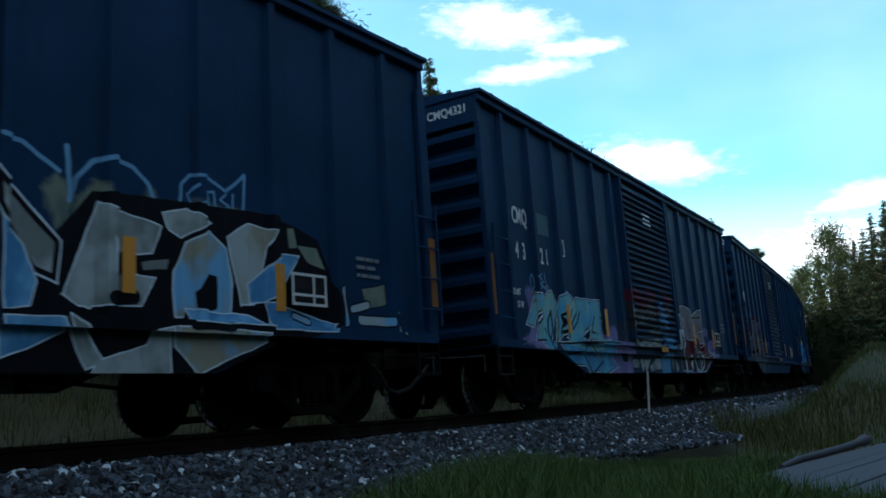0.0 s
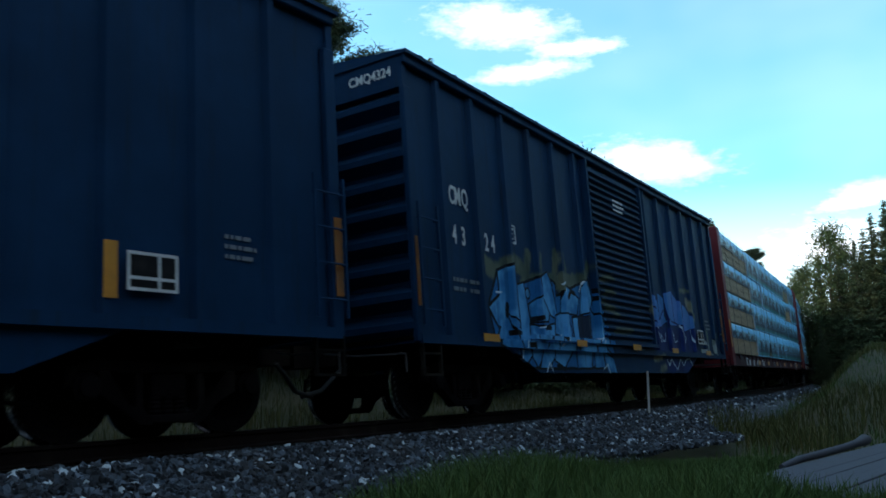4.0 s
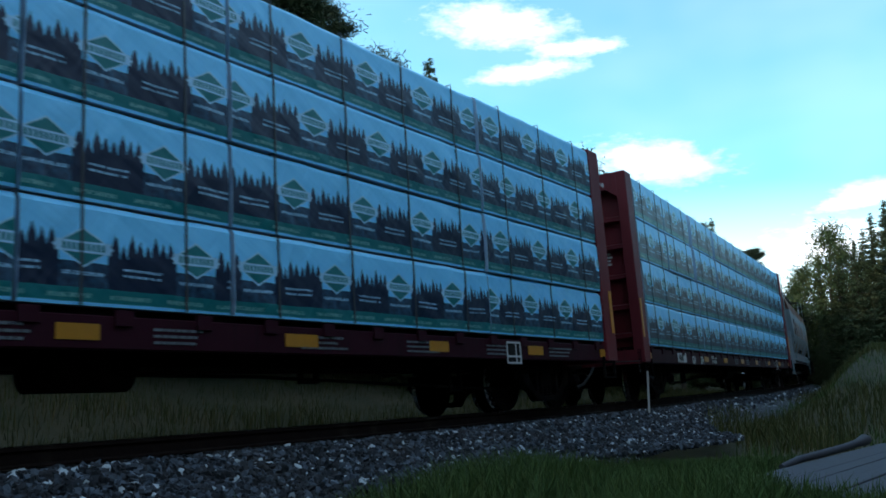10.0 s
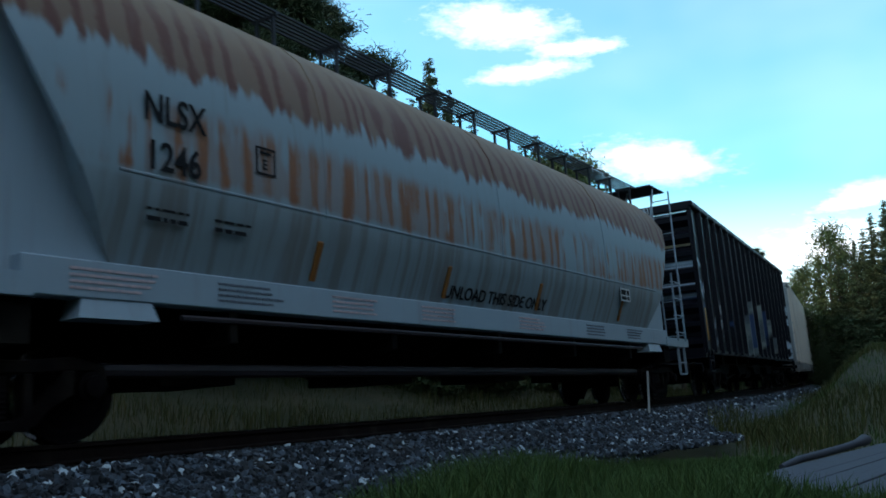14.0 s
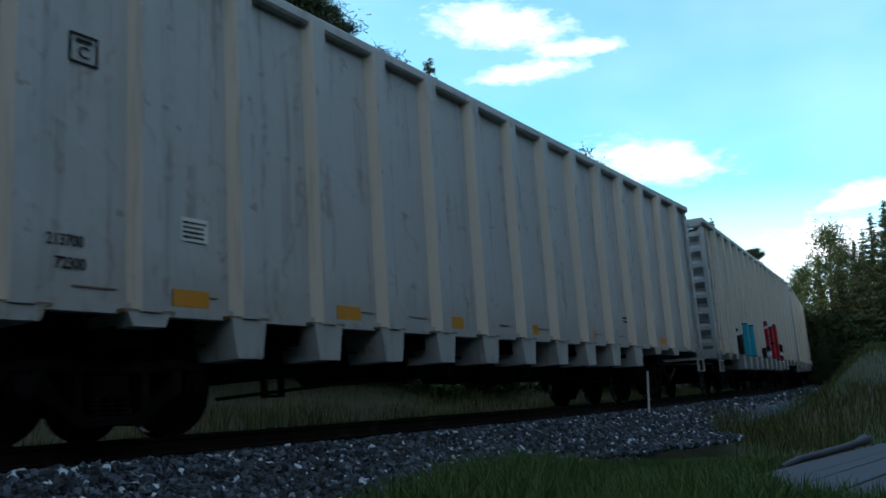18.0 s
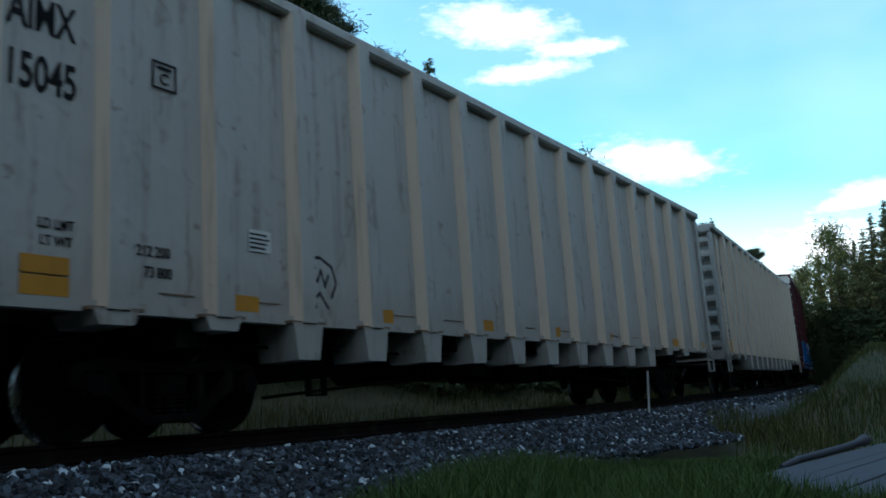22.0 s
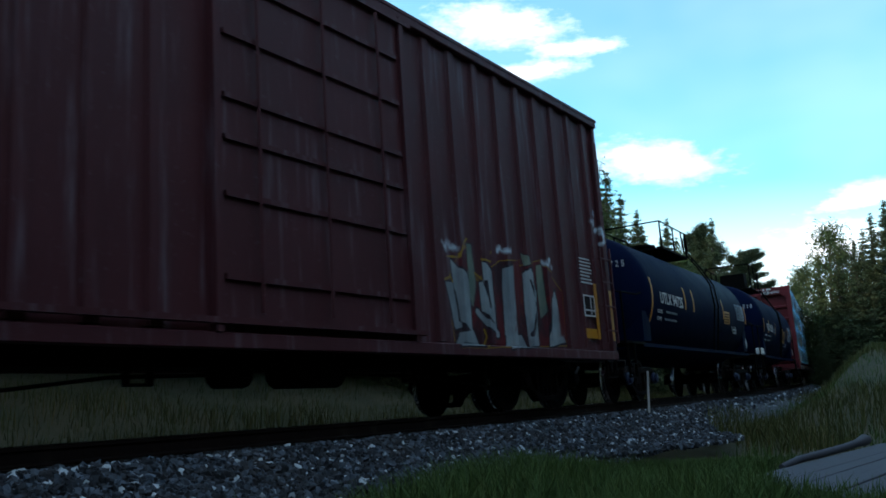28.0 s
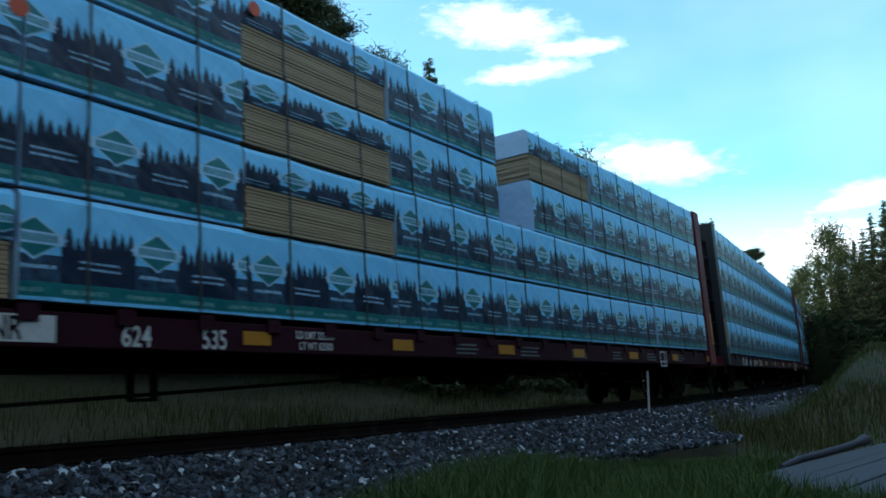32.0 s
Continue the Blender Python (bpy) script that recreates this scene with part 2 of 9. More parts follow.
def wrap_material(name, tall, full=True, misty=False):
    """Printed plastic sheet on lumber: pale sheet, green foot band, dark treeline and lozenge marks, in a repeat of 1.2 m."""
    def make(e, b):
        x, y, z = e.split(e.here())
        ph = e.mul(e.chance(), 1.2)
        warp = e.mul(e.sub(e.noise(e.vec(e.mul(x, 1.1), y, e.mul(z, 1.4)), 1.5, 2), 0.5), 0.05)
        u = e.m("FRACT", e.mul(e.add(e.add(x, ph), warp), 1 / 1.2))
        v = e.add(e.mul(z, 1 / tall) if full else e.add(e.mul(e.sub(z, 0.465), 0.75 / 0.44), 0.27), e.mul(warp, 0.8))
        d = e.mul(e.m("ABSOLUTE", e.sub(u, 0.28)), 1.2)
        k = e.sub(v, 0.56)
        pale = (0.18, 0.63, 0.98)
        navy, green, white = (0.002, 0.012, 0.042), (0.001, 0.165, 0.18), (0.34, 0.62, 0.84)
        # firs: saw teeth of uneven height between the lozenges
        saw = e.m("ABSOLUTE", e.sub(e.m("FRACT", e.mul(u, 14.0)), 0.5))
        tall_ = e.noise(e.vec(e.m("FLOOR", e.mul(u, 14.0)), 3.0, 0.0), 7.3, 0)
        twig = e.mul(e.sub(e.noise(e.vec(e.mul(u, 60.0), e.mul(v, 14.0), 0.0), 2.0, 2), 0.5), 0.12)
        top = e.add(e.add(0.50, e.mul(tall_, 0.30)), e.add(e.mul(saw, -0.30), twig))
        woods = e.mul(e.more(d, 0.235), e.less(v, e.add(top, 0.055)))
        shred = e.noise(e.vec(e.mul(u, 9.0), 5.0, e.mul(v, 6.0)), 1.6, 3, 0.6)
        if misty:
            # mist rises between the trunks and leaves grey shreds below
            trunks = e.smooth(e.add(v, e.mul(e.sub(shred, 0.5), 0.5)), 0.17, 0.42)
            veil = e.mul(e.mul(e.mul(e.smooth(shred, 0.40, 0.62), e.smooth(v, 0.46, 0.38)), e.smooth(d, 0.15, 0.3)), 0.6)
            dark = e.hi(e.mul(woods, trunks), veil)
        else:
            # printed dark down to the foot, thinner under the lozenge
            dark = e.hi(woods, e.mul(e.less(v, 0.41), e.add(0.74, e.mul(shred, 0.4))))
        c = e.mix(dark, pale, navy)
        loz = e.less(e.add(e.mul(d, 1 / 0.27), e.mul(e.m("ABSOLUTE", k), 1 / 0.18)), 1.0)
        ring = e.less(e.add(e.mul(d, 1 / 0.295), e.mul(e.m("ABSOLUTE", k), 1 / 0.203)), 1.0)
        c = e.mix(ring, c, white)
        c = e.mix(loz, c, green)
        bar = e.mul(e.less(e.m("ABSOLUTE", k), 0.058), e.less(d, 0.265))
        c = e.mix(bar, c, white)
        bar2 = e.mul(e.mul(e.less(e.m("ABSOLUTE", k), 0.036), e.less(d, 0.21)), e.less(e.m("FRACT", e.mul(u, 26.0)), 0.62))
        c = e.mix(bar2, c, green)
        # small print, as plain bars
        note = e.mul(e.less(e.m("ABSOLUTE", e.sub(v, 0.30)), 0.018), e.less(d, 0.2))
        note2 = e.mul(e.less(e.m("ABSOLUTE", e.sub(e.m("ABSOLUTE", e.sub(v, 0.345)), 0.03)), 0.012), e.less(e.m("ABSOLUTE", e.sub(u, 0.78)), 0.17))
        crumb = e.smooth(e.noise(e.vec(e.mul(x, 40.0), 0.0, e.mul(z, 20.0)), 1.5, 1), 0.4, 0.5)
        c = e.mix(e.mul(e.hi(note, note2), e.mul(crumb, 0.8)), c, white)
        band = e.less(v, 0.165)
        c = e.mix(band, c, green)
        foot = e.mul(e.mul(e.less(e.m("ABSOLUTE", e.sub(v, 0.09)), 0.02), e.less(e.m("FRACT", e.mul(u, 2.0)), 0.7)), crumb)
        c = e.mix(e.mul(foot, 0.55), c, (0.3, 0.55, 0.5))
        c = e.mix(e.less(v, 0.032), c, pale)
        # the print runs along the sides only
        nx, ny, nz = e.split(e.nt.nodes.new("ShaderNodeTexCoord").outputs["Normal"])
        c = e.mix(e.less(e.m("ABSOLUTE", ny), 0.6), c, (0.36, 0.52, 0.68))
        grime = e.noise(e.vec(e.mul(x, 0.8), y, e.mul(z, 2.0)), 1.3, 4)
        c = e.mix(e.mul(e.smooth(grime, 0.5, 0.8), 0.18), c, (0.10, 0.14, 0.18))
        e.put(b.inputs["Base Color"], c)
        b.inputs["Roughness"].default_value = 0.42
        # slack folds that fan out from the straps
        crease = e.noise(e.vec(e.add(e.mul(x, 0.9), e.mul(z, 1.3)), y, e.mul(z, 0.6)), 1.5, 3, 0.5)
        fold = e.noise(e.vec(e.sub(e.mul(x, 1.6), e.mul(z, 1.1)), y, e.mul(z, 0.4)), 2.3, 2, 0.5)
        relief(e, b, e.add(crease, e.mul(e.m("ABSOLUTE", e.sub(fold, 0.5)), 0.8)), 0.09, 0.5)
    return material(name, make)


def lumber_material(name):
    def make(e, b):
        x, y, z = e.split(e.here())
        row = e.mul(z, 1 / 0.0385)
        n = e.noise(e.vec(e.mul(x, 0.25), 5.0, e.m("FLOOR", row)), 3.1, 1)
        grain = e.noise(e.vec(e.mul(x, 1.2), y, e.mul(z, 70.0)), 2.0, 3)
        c = e.mix(e.smooth(n, 0.3, 0.7), (0.31, 0.235, 0.14), (0.43, 0.335, 0.205))
        c = e.mix(e.mul(grain, 0.4), c, (0.26, 0.16, 0.08))
        gap = e.less(e.m("ABSOLUTE", e.sub(e.m("FRACT", row), 0.5)), 0.40)
        c = e.mix(gap, (0.20, 0.145, 0.09), c)
        e.put(b.inputs["Base Color"], c)
        b.inputs["Roughness"].default_value = 0.75
        relief(e, b, gap, 0.006, 0.6)
    return material(name, make)


def ballast_material(name, stones=False, oily=False):
    def make(e, b):
        at = e.here()
        if stones:
            n = e.island()
        else:
            vo = e.nt.nodes.new("ShaderNodeTexVoronoi")
            e.put(vo.inputs["Vector"], at)
            vo.inputs["Scale"].default_value = 17.0
            n = e.split(vo.outputs["Color"])[0]
        c = e.mix(e.m("POWER", n, 3.0), (0.006, 0.008, 0.012), (0.105, 0.135, 0.175))
        c = e.mix(e.more(n, 0.955), c, (0.40, 0.46, 0.50))
        c = e.mix(e.mul(e.smooth(e.noise(at, 0.7, 3), 0.5, 0.75), 0.25), c, (0.05, 0.042, 0.034))
        # almost black: the dark under the train is put into the stone's colour
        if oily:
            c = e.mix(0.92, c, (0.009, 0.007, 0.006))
        e.put(b.inputs["Base Color"], c)
        b.inputs["Roughness"].default_value = 0.85
        if stones:
            relief(e, b, e.noise(at, 60.0, 3), 0.004, 0.5)
        else:
            relief(e, b, vo.outputs["Distance"], 0.05, 0.9)
    return material(name, make)


def ground_material(name):
    def make(e, b):
        at = e.here()
        n, f = e.noise(at, 0.35, 5, 0.65), e.noise(at, 9.0, 4, 0.7)
        c = e.mix(e.smooth(n, 0.35, 0.65), (0.03, 0.034, 0.011), (0.062, 0.05, 0.022))
        c = e.mix(e.smooth(f, 0.4, 0.75), c, (0.045, 0.046, 0.02))
        e.put(b.inputs["Base Color"], c)
        b.inputs["Roughness"].default_value = 0.95
        relief(e, b, f, 0.08, 0.9)
    return material(name, make)


def leaf_material(name, a, b_, c_):
    def make(e, b):
        r = e.island()
        c = e.mix(e.smooth(r, 0.0, 0.7), a, b_)
        c = e.mix(e.smooth(r, 0.75, 1.0), c, c_)
        c = e.mix(e.mul(e.chance(), 0.3), c, a)
        e.put(b.inputs["Base Color"], c)
        b.inputs["Roughness"].default_value = 0.7
        b.inputs["Specular IOR Level"].default_value = 0.25
        b.inputs["Subsurface Weight"].default_value = 0.0
    return material(name, make)


M = {
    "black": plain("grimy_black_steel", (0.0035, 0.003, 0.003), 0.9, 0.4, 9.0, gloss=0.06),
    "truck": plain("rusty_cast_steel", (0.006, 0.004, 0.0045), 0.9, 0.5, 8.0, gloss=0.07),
    "tread": plain("polished_wheel_steel", (0.55, 0.55, 0.57), 0.25, 0.1, 30.0, 1.0),
    "steel": plain("dull_steel", (0.06, 0.058, 0.06), 0.6, 0.3, 20.0, 0.4, gloss=0.2),
    "rail": plain("rusty_rail_steel", (0.013, 0.008, 0.007), 0.9, 0.4, 20.0, gloss=0.07),
    "railhead": plain("worn_rail_head", (0.30, 0.29, 0.28), 0.35, 0.2, 30.0, 0.9),
    "tie": plain("tarred_timber", (0.010, 0.008, 0.006), 0.95, 0.5, 12.0, 0.0, 0.01, 0.1),
    "yellow": plain("yellow_reflector", (0.44, 0.185, 0.010), 0.45, 0.15, 12.0),
    "rust_orange": plain("faded_orange_stripe", (0.26, 0.09, 0.012), 0.6, 0.3, 12.0),
    "pipe": plain("brown_grey_pipe", (0.035, 0.026, 0.03), 0.55, 0.3, 12.0, 0.0, 0.003, 0.3),
    "grating": plain("dark_walkway_steel", (0.03, 0.033, 0.04), 0.7, 0.3, 20.0, 0.0, 0.003, 0.2),
    "sticker_red": plain("orange_red_sticker", (0.55, 0.07, 0.02), 0.5, 0.1, 12.0),
    "orange": plain("orange_stripe", (0.52, 0.21, 0.015), 0.5, 0.25, 12.0),
    "white": plain("white_stencil_paint", (0.52, 0.53, 0.53), 0.6, 0.25, 25.0),
    "ink": plain("black_stencil_paint", (0.008, 0.008, 0.010), 0.7, 0.3, 25.0, gloss=0.1),
    "red_mark": plain("red_stencil_paint", (0.45, 0.05, 0.04), 0.6, 0.3, 25.0),
    "blue_cap": plain("blue_bearing_cap", (0.012, 0.02, 0.06), 0.5, 0.3, 20.0),
    "strap": plain("steel_strap", (0.05, 0.055, 0.06), 0.5, 0.2, 30.0),
    "hose": plain("rubber_hose", (0.015, 0.015, 0.015), 0.7, 0.2, 20.0),
    "wrap": wrap_material("printed_lumber_wrap", 0.91),
    "wrap_misty": wrap_material("printed_lumber_wrap_misty", 0.91, True, True),
    "wrap_half": wrap_material("printed_lumber_wrap_short", 0.91, False),
    "lumber": lumber_material("stacked_softwood"),
    "stone": ballast_material("ballast_stone", True),
    "ballast": ballast_material("ballast_bed"),
    "oily": ballast_material("shady_ballast", False, True),
    "ground": ground_material("rough_grass_ground"),
    "spruce": leaf_material("spruce_needles", (0.030, 0.044, 0.018), (0.058, 0.076, 0.028), (0.12, 0.115, 0.05)),
    "pine": leaf_material("pine_needles", (0.018, 0.030, 0.014), (0.040, 0.056, 0.020), (0.085, 0.09, 0.036)),
    "leaf": leaf_material("broad_leaves", (0.042, 0.062, 0.020), (0.075, 0.100, 0.030), (0.13, 0.14, 0.048)),
    "bark": plain("bark", (0.07, 0.055, 0.042), 0.9, 0.4, 9.0, 0.0, 0.03),
    "grass": leaf_material("green_grass", (0.028, 0.058, 0.012), (0.060, 0.112, 0.022), (0.11, 0.14, 0.04)),
    "dry": leaf_material("dry_grass", (0.040, 0.050, 0.012), (0.072, 0.080, 0.020), (0.14, 0.115, 0.045)),
    # dry grass again, the forest's shade put into its colour
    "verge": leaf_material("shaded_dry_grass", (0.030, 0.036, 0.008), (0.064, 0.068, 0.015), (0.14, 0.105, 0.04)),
    "plank": plain("weathered_grey_timber", (0.05, 0.056, 0.074), 0.85, 0.3, 14.0, 0.0, 0.012),
    "stake": plain("grey_stake", (0.42, 0.41, 0.38), 0.7, 0.2, 14.0),
    "data": plain("pale_data_sheet", (0.26, 0.31, 0.38), 0.6, 0.1, 9.0),
    "print": plain("grey_print", (0.10, 0.11, 0.14), 0.6, 0.1, 9.0),
    "rust_stain": plain("rust_stain", (0.15, 0.085, 0.05), 0.8, 0.4, 6.0),
    "faint_red": plain("faint_red_paint", (0.50, 0.36, 0.36), 0.6, 0.2, 25.0),
    "dim": plain("faded_stencil_paint", (0.13, 0.15, 0.17), 0.7, 0.3, 25.0),
    "teal": plain("teal_patch_paint", (0.006, 0.045, 0.065), 0.6, 0.2, 9.0),
    "paper": plain("pale_sheet", (0.55, 0.55, 0.52), 0.6, 0.1, 9.0),
}


# ---- building blocks ----
def box(bm, x0, x1, y0, y1, z0, z1, taper=0.0):
    """taper: by how much the top is smaller along x and y."""
    a = taper
    v = [bm.verts.new(p) for p in ((x0, y0, z0), (x1, y0, z0), (x1, y1, z0), (x0, y1, z0),
                                   (x0 + a, y0 + a, z1), (x1 - a, y0 + a, z1), (x1 - a, y1 - a, z1), (x0 + a, y1 - a, z1))]
    for f in ((3, 2, 1, 0), (4, 5, 6, 7), (0, 1, 5, 4), (1, 2, 6, 5), (2, 3, 7, 6), (3, 0, 4, 7)):
        bm.faces.new([v[i] for i in f])


def prism(bm, pts, a, b, axis="y"):
    """A flat outline, thick from a to b along an axis. pts in the two other axes, in order x, y, z."""
    def place(p, d):
        return {"x": (d, p[0], p[1]), "y": (p[0], d, p[1]), "z": (p[0], p[1], d)}[axis]
    v0, v1 = [bm.verts.new(place(p, a)) for p in pts], [bm.verts.new(place(p, b)) for p in pts]
    n = len(pts)
    bm.faces.new(v0)
    bm.faces.new(v1[::-1])
    for i in range(n):
        bm.faces.new((v0[i], v1[i], v1[(i + 1) % n], v0[(i + 1) % n]))


def rod(bm, path, r, n=6, close=True):
    """A round bar along a path of points."""
    path = [Vector(p) for p in path]
    rings = []
    for i, p in enumerate(path):
        d = (path[min(i + 1, len(path) - 1)] - path[max(i - 1, 0)]).normalized()
        u = d.orthogonal().normalized() if i == 0 else (rings[-1][1] - d * rings[-1][1].dot(d)).normalized()
        w = d.cross(u)
        rr = r[i] if isinstance(r, (list, tuple)) else r
        rings.append(([bm.verts.new(p + (u * math.cos(2 * math.pi * k / n) + w * math.sin(2 * math.pi * k / n)) * rr) for k in range(n)], u))
    for (a, _), (b, _) in zip(rings, rings[1:]):
        for k in range(n):
            bm.faces.new((a[k], a[(k + 1) % n], b[(k + 1) % n], b[k]))
    if close:
        bm.faces.new(rings[0][0][::-1])
        bm.faces.new(rings[-1][0])


def lathe(bm, prof, n=28, axis="y", at=(0, 0, 0)):
    """Turns a profile of (place along the axis, radius) round an axis."""
    rings = []
    for d, r in prof:
        ring = []
        for k in range(n):
            c, s = r * math.cos(2 * math.pi * k / n), r * math.sin(2 * math.pi * k / n)
            p = {"x": (d, c, s), "y": (c, d, s), "z": (c, s, d)}[axis]
            ring.append(bm.verts.new((p[0] + at[0], p[1] + at[1], p[2] + at[2])))
        rings.append(ring)
    for a, b in zip(rings, rings[1:]):
        for k in range(n):
            bm.faces.new((a[k], a[(k + 1) % n], b[(k + 1) % n], b[k]))
    bm.faces.new(rings[0][::-1])
    bm.faces.new(rings[-1])


def mesh_of(name, bm, mat, smooth=False, bevel=0.0):
    bm.normal_update()
    bmesh.ops.recalc_face_normals(bm, faces=bm.faces)
    if bevel:
        edges = [e for e in bm.edges if len(e.link_faces) == 2 and e.calc_face_angle(0) > 0.6]
        bmesh.ops.bevel(bm, geom=edges, offset=bevel, segments=1, affect="EDGES", clamp_overlap=True)
    me = bpy.data.meshes.new(name)
    bm.to_mesh(me)
    bm.free()
    me.materials.append(mat)
    if smooth:
        me.shade_smooth()
        me.set_sharp_from_angle(angle=radians(35))
    return me


def part(name, bm, mat, parent, label="", smooth=False, bevel=0.0):
    ob = new(name, mesh_of(name, bm, mat, smooth, bevel) if isinstance(bm, bmesh.types.BMesh) else bm)
    ob.parent = parent
    if label:
        tagged(ob, label)
    return ob


def made(draw, *args, **kw):
    bm = bmesh.new()
    draw(bm, *args, **kw)
    return bm


def thing(name, label, category, group="", kind=""):
    return tagged(new(name), label, category, group, kind)


LETTERS = {}


def letters(text, x, y, z, height, mat, parent, name="lettering", turn=0.0, wide=1.0, end=False):
    """Stencilled characters on a car's near side (or, with end, on its front), lower edge at z, x their left edge."""
    key = (text, mat)
    if key not in LETTERS:
        cu = bpy.data.curves.new("letters", "FONT")
        cu.body, cu.size, cu.extrude, cu.fill_mode = text, 1.4, 0.002, "BOTH"
        cu.offset = 0.022
        tmp = bpy.data.objects.new("letters", cu)
        me = bpy.data.meshes.new_from_object(tmp)
        bpy.data.objects.remove(tmp)
        me.materials.clear()
        me.materials.append(M[mat])
        LETTERS[key] = me
    ob = new(name, LETTERS[key])
    ob.parent = parent
    s = height
    ob.matrix_basis = pose(x, y, z, 90, 0, -90 if end else 0) @ Matrix.Diagonal((s * wide, s, 1, 1))
    return ob


def bars(parent, x, z, w, h, rows, y, mat="white", seed=1, name="small_print"):
    """Writing too small to read: short plain bars."""
    rnd = random.Random(seed)
    bm = bmesh.new()
    for i in range(rows):
        zz = z + h - (i + 0.8) * h / rows
        xx = x
        while xx < x + w * rnd.uniform(0.75, 1.0):
            d = rnd.uniform(0.25, 1.6) * h / rows
            box(bm, xx, min(xx + d, x + w), y - 0.003, y + 0.003, zz, zz + 0.42 * h / rows)
            xx += d + 0.25 * h / rows
    return tagged(part(name, bm, M[mat], parent), kind="stuff")


def patch(parent, name, x0, x1, z0, z1, y, mat, label=""):
    return part(name, made(box, x0, x1, y - 0.004, y + 0.004, z0, z1), M[mat], parent, label)


def panel_frame(parent, x0, x1, z0, z1, y):
    """A stencilled black panel in a white border, with bars."""
    w = 0.028
    plate = part("stencil_panel", made(box, x0, x1, y - 0.003, y + 0.003, z0, z1), M["ink"], parent)
    bm = bmesh.new()
    for a in ((x0, x1, z0, z0 + w), (x0, x1, z1 - w, z1), (x0, x0 + w, z0 + w, z1 - w), (x1 - w, x1, z0 + w, z1 - w),
              ((x0 + x1) / 2 + 0.05, (x0 + x1) / 2 + 0.05 + w, z0 + w, z1 - w), (x0 + w, x1 - w, z0 + 0.1, z0 + 0.1 + w)):
        box(bm, a[0], a[1], y - 0.008, y - 0.003, a[2], a[3])
    part("border", bm, M["white"], plate)
    return plate


def plate_frame(parent, x0, x1, z0, z1, y, mat, mark_letter):
    """A small square outline with a letter in it."""
    w = 0.02
    bm = bmesh.new()
    for a in ((x0, x1, z0, z0 + w), (x0, x1, z1 - w, z1), (x0, x0 + w, z0 + w, z1 - w), (x1 - w, x1, z0 + w, z1 - w), (x0 + 0.06, x1 - 0.06, z1 - 0.075, z1 - 0.05)):
        box(bm, a[0], a[1], y - 0.008, y - 0.003, a[2], a[3])
    mark = part("plate_mark", bm, M[mat], parent)
    letters(mark_letter, (x0 + x1) / 2 - 0.055, y - 0.006, z0 + 0.06, 0.11, mat, parent)
    return mark

# ---- running gear ----
WHEELS = []          # wheelset, car's middle
MOVERS = []          # thing, car's middle, half truck spacing, place on the car
RADIUS = 0.457


def wheelset_mesh():
    bm = bmesh.new()
    for side in (-1, 1):
        w = [(0.655, 0.10), (0.66, 0.36), (0.655, 0.485), (0.685, 0.485), (0.70, RADIUS + 0.004), (0.785, RADIUS), (0.79, 0.37), (0.765, 0.34), (0.75, 0.14), (0.80, 0.12), (0.80, 0.08)]
        lathe(bm, [(d * side, r) for d, r in w], 36)
    rod(bm, [(0, -1.12, 0), (0, 1.12, 0)], 0.085, 12)
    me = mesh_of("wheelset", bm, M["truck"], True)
    me.materials.append(M["tread"])
    for f in me.polygons:
        c = f.center
        r = math.hypot(c.x, c.z)
        if r > 0.42 and 0.68 < abs(c.y) < 0.79:
            f.material_index = 1
    return me


def side_frame_mesh(side):
    bm = bmesh.new()
    y0, y1 = (side * 0.94, side * 1.09)
    prism(bm, [(-1.08, 0.46), (-1.05, 0.66), (-0.72, 0.73), (-0.3, 0.70), (0.3, 0.70), (0.72, 0.73), (1.05, 0.66), (1.08, 0.46), (1.0, 0.46), (0.95, 0.6), (0.7, 0.61), (0.35, 0.585), (-0.35, 0.585), (-0.7, 0.61), (-0.95, 0.6), (-1.0, 0.46)], y0, y1)
    for d in (-1, 1):
        prism(bm, [(d * 0.76, 0.40), (d * 0.76, 0.61), (d * 0.64, 0.62), (d * 0.62, 0.42), (d * 0.40, 0.18), (d * 0.32, 0.13), (d * 0.22, 0.13), (d * 0.22, 0.17), (d * 0.36, 0.25), (d * 0.55, 0.45), (d * 0.52, 0.59), (d * 0.66, 0.62)][:8] + [(d * 0.30, 0.24)], y0, y1)
        box(bm, d * 0.34 - 0.04, d * 0.34 + 0.04, min(y0, y1), max(y0, y1), 0.20, 0.59)
    box(bm, -0.36, 0.36, min(y0, y1), max(y0, y1), 0.125, 0.21)
    return mesh_of("side_frame", bm, M["truck"], False, 0.012)


def spring_mesh():
    bm = bmesh.new()
    for sx in (-0.14, 0.0, 0.14):
        prof = []
        for i in range(13):
            prof.append((0.21 + i * 0.021, 0.062 if i % 2 else 0.048))
        lathe(bm, prof, 10, "z", (sx, -1.01, 0))
    return mesh_of("spring", bm, M["truck"], True)


WHEELSET, FRAME_NEAR, FRAME_FAR, SPRINGS = wheelset_mesh(), side_frame_mesh(-1), side_frame_mesh(1), spring_mesh()
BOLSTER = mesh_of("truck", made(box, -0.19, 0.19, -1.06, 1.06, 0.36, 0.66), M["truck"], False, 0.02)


def cap_mesh(mat):
    bm = bmesh.new()
    lathe(bm, [(-1.10, 0.13), (-1.14, 0.13), (-1.15, 0.10), (-1.20, 0.095), (-1.215, 0.05)], 14)
    return mesh_of("bearing_cap", bm, mat, True)


CAPS = {k: cap_mesh(M[k]) for k in ("truck", "blue_cap")}


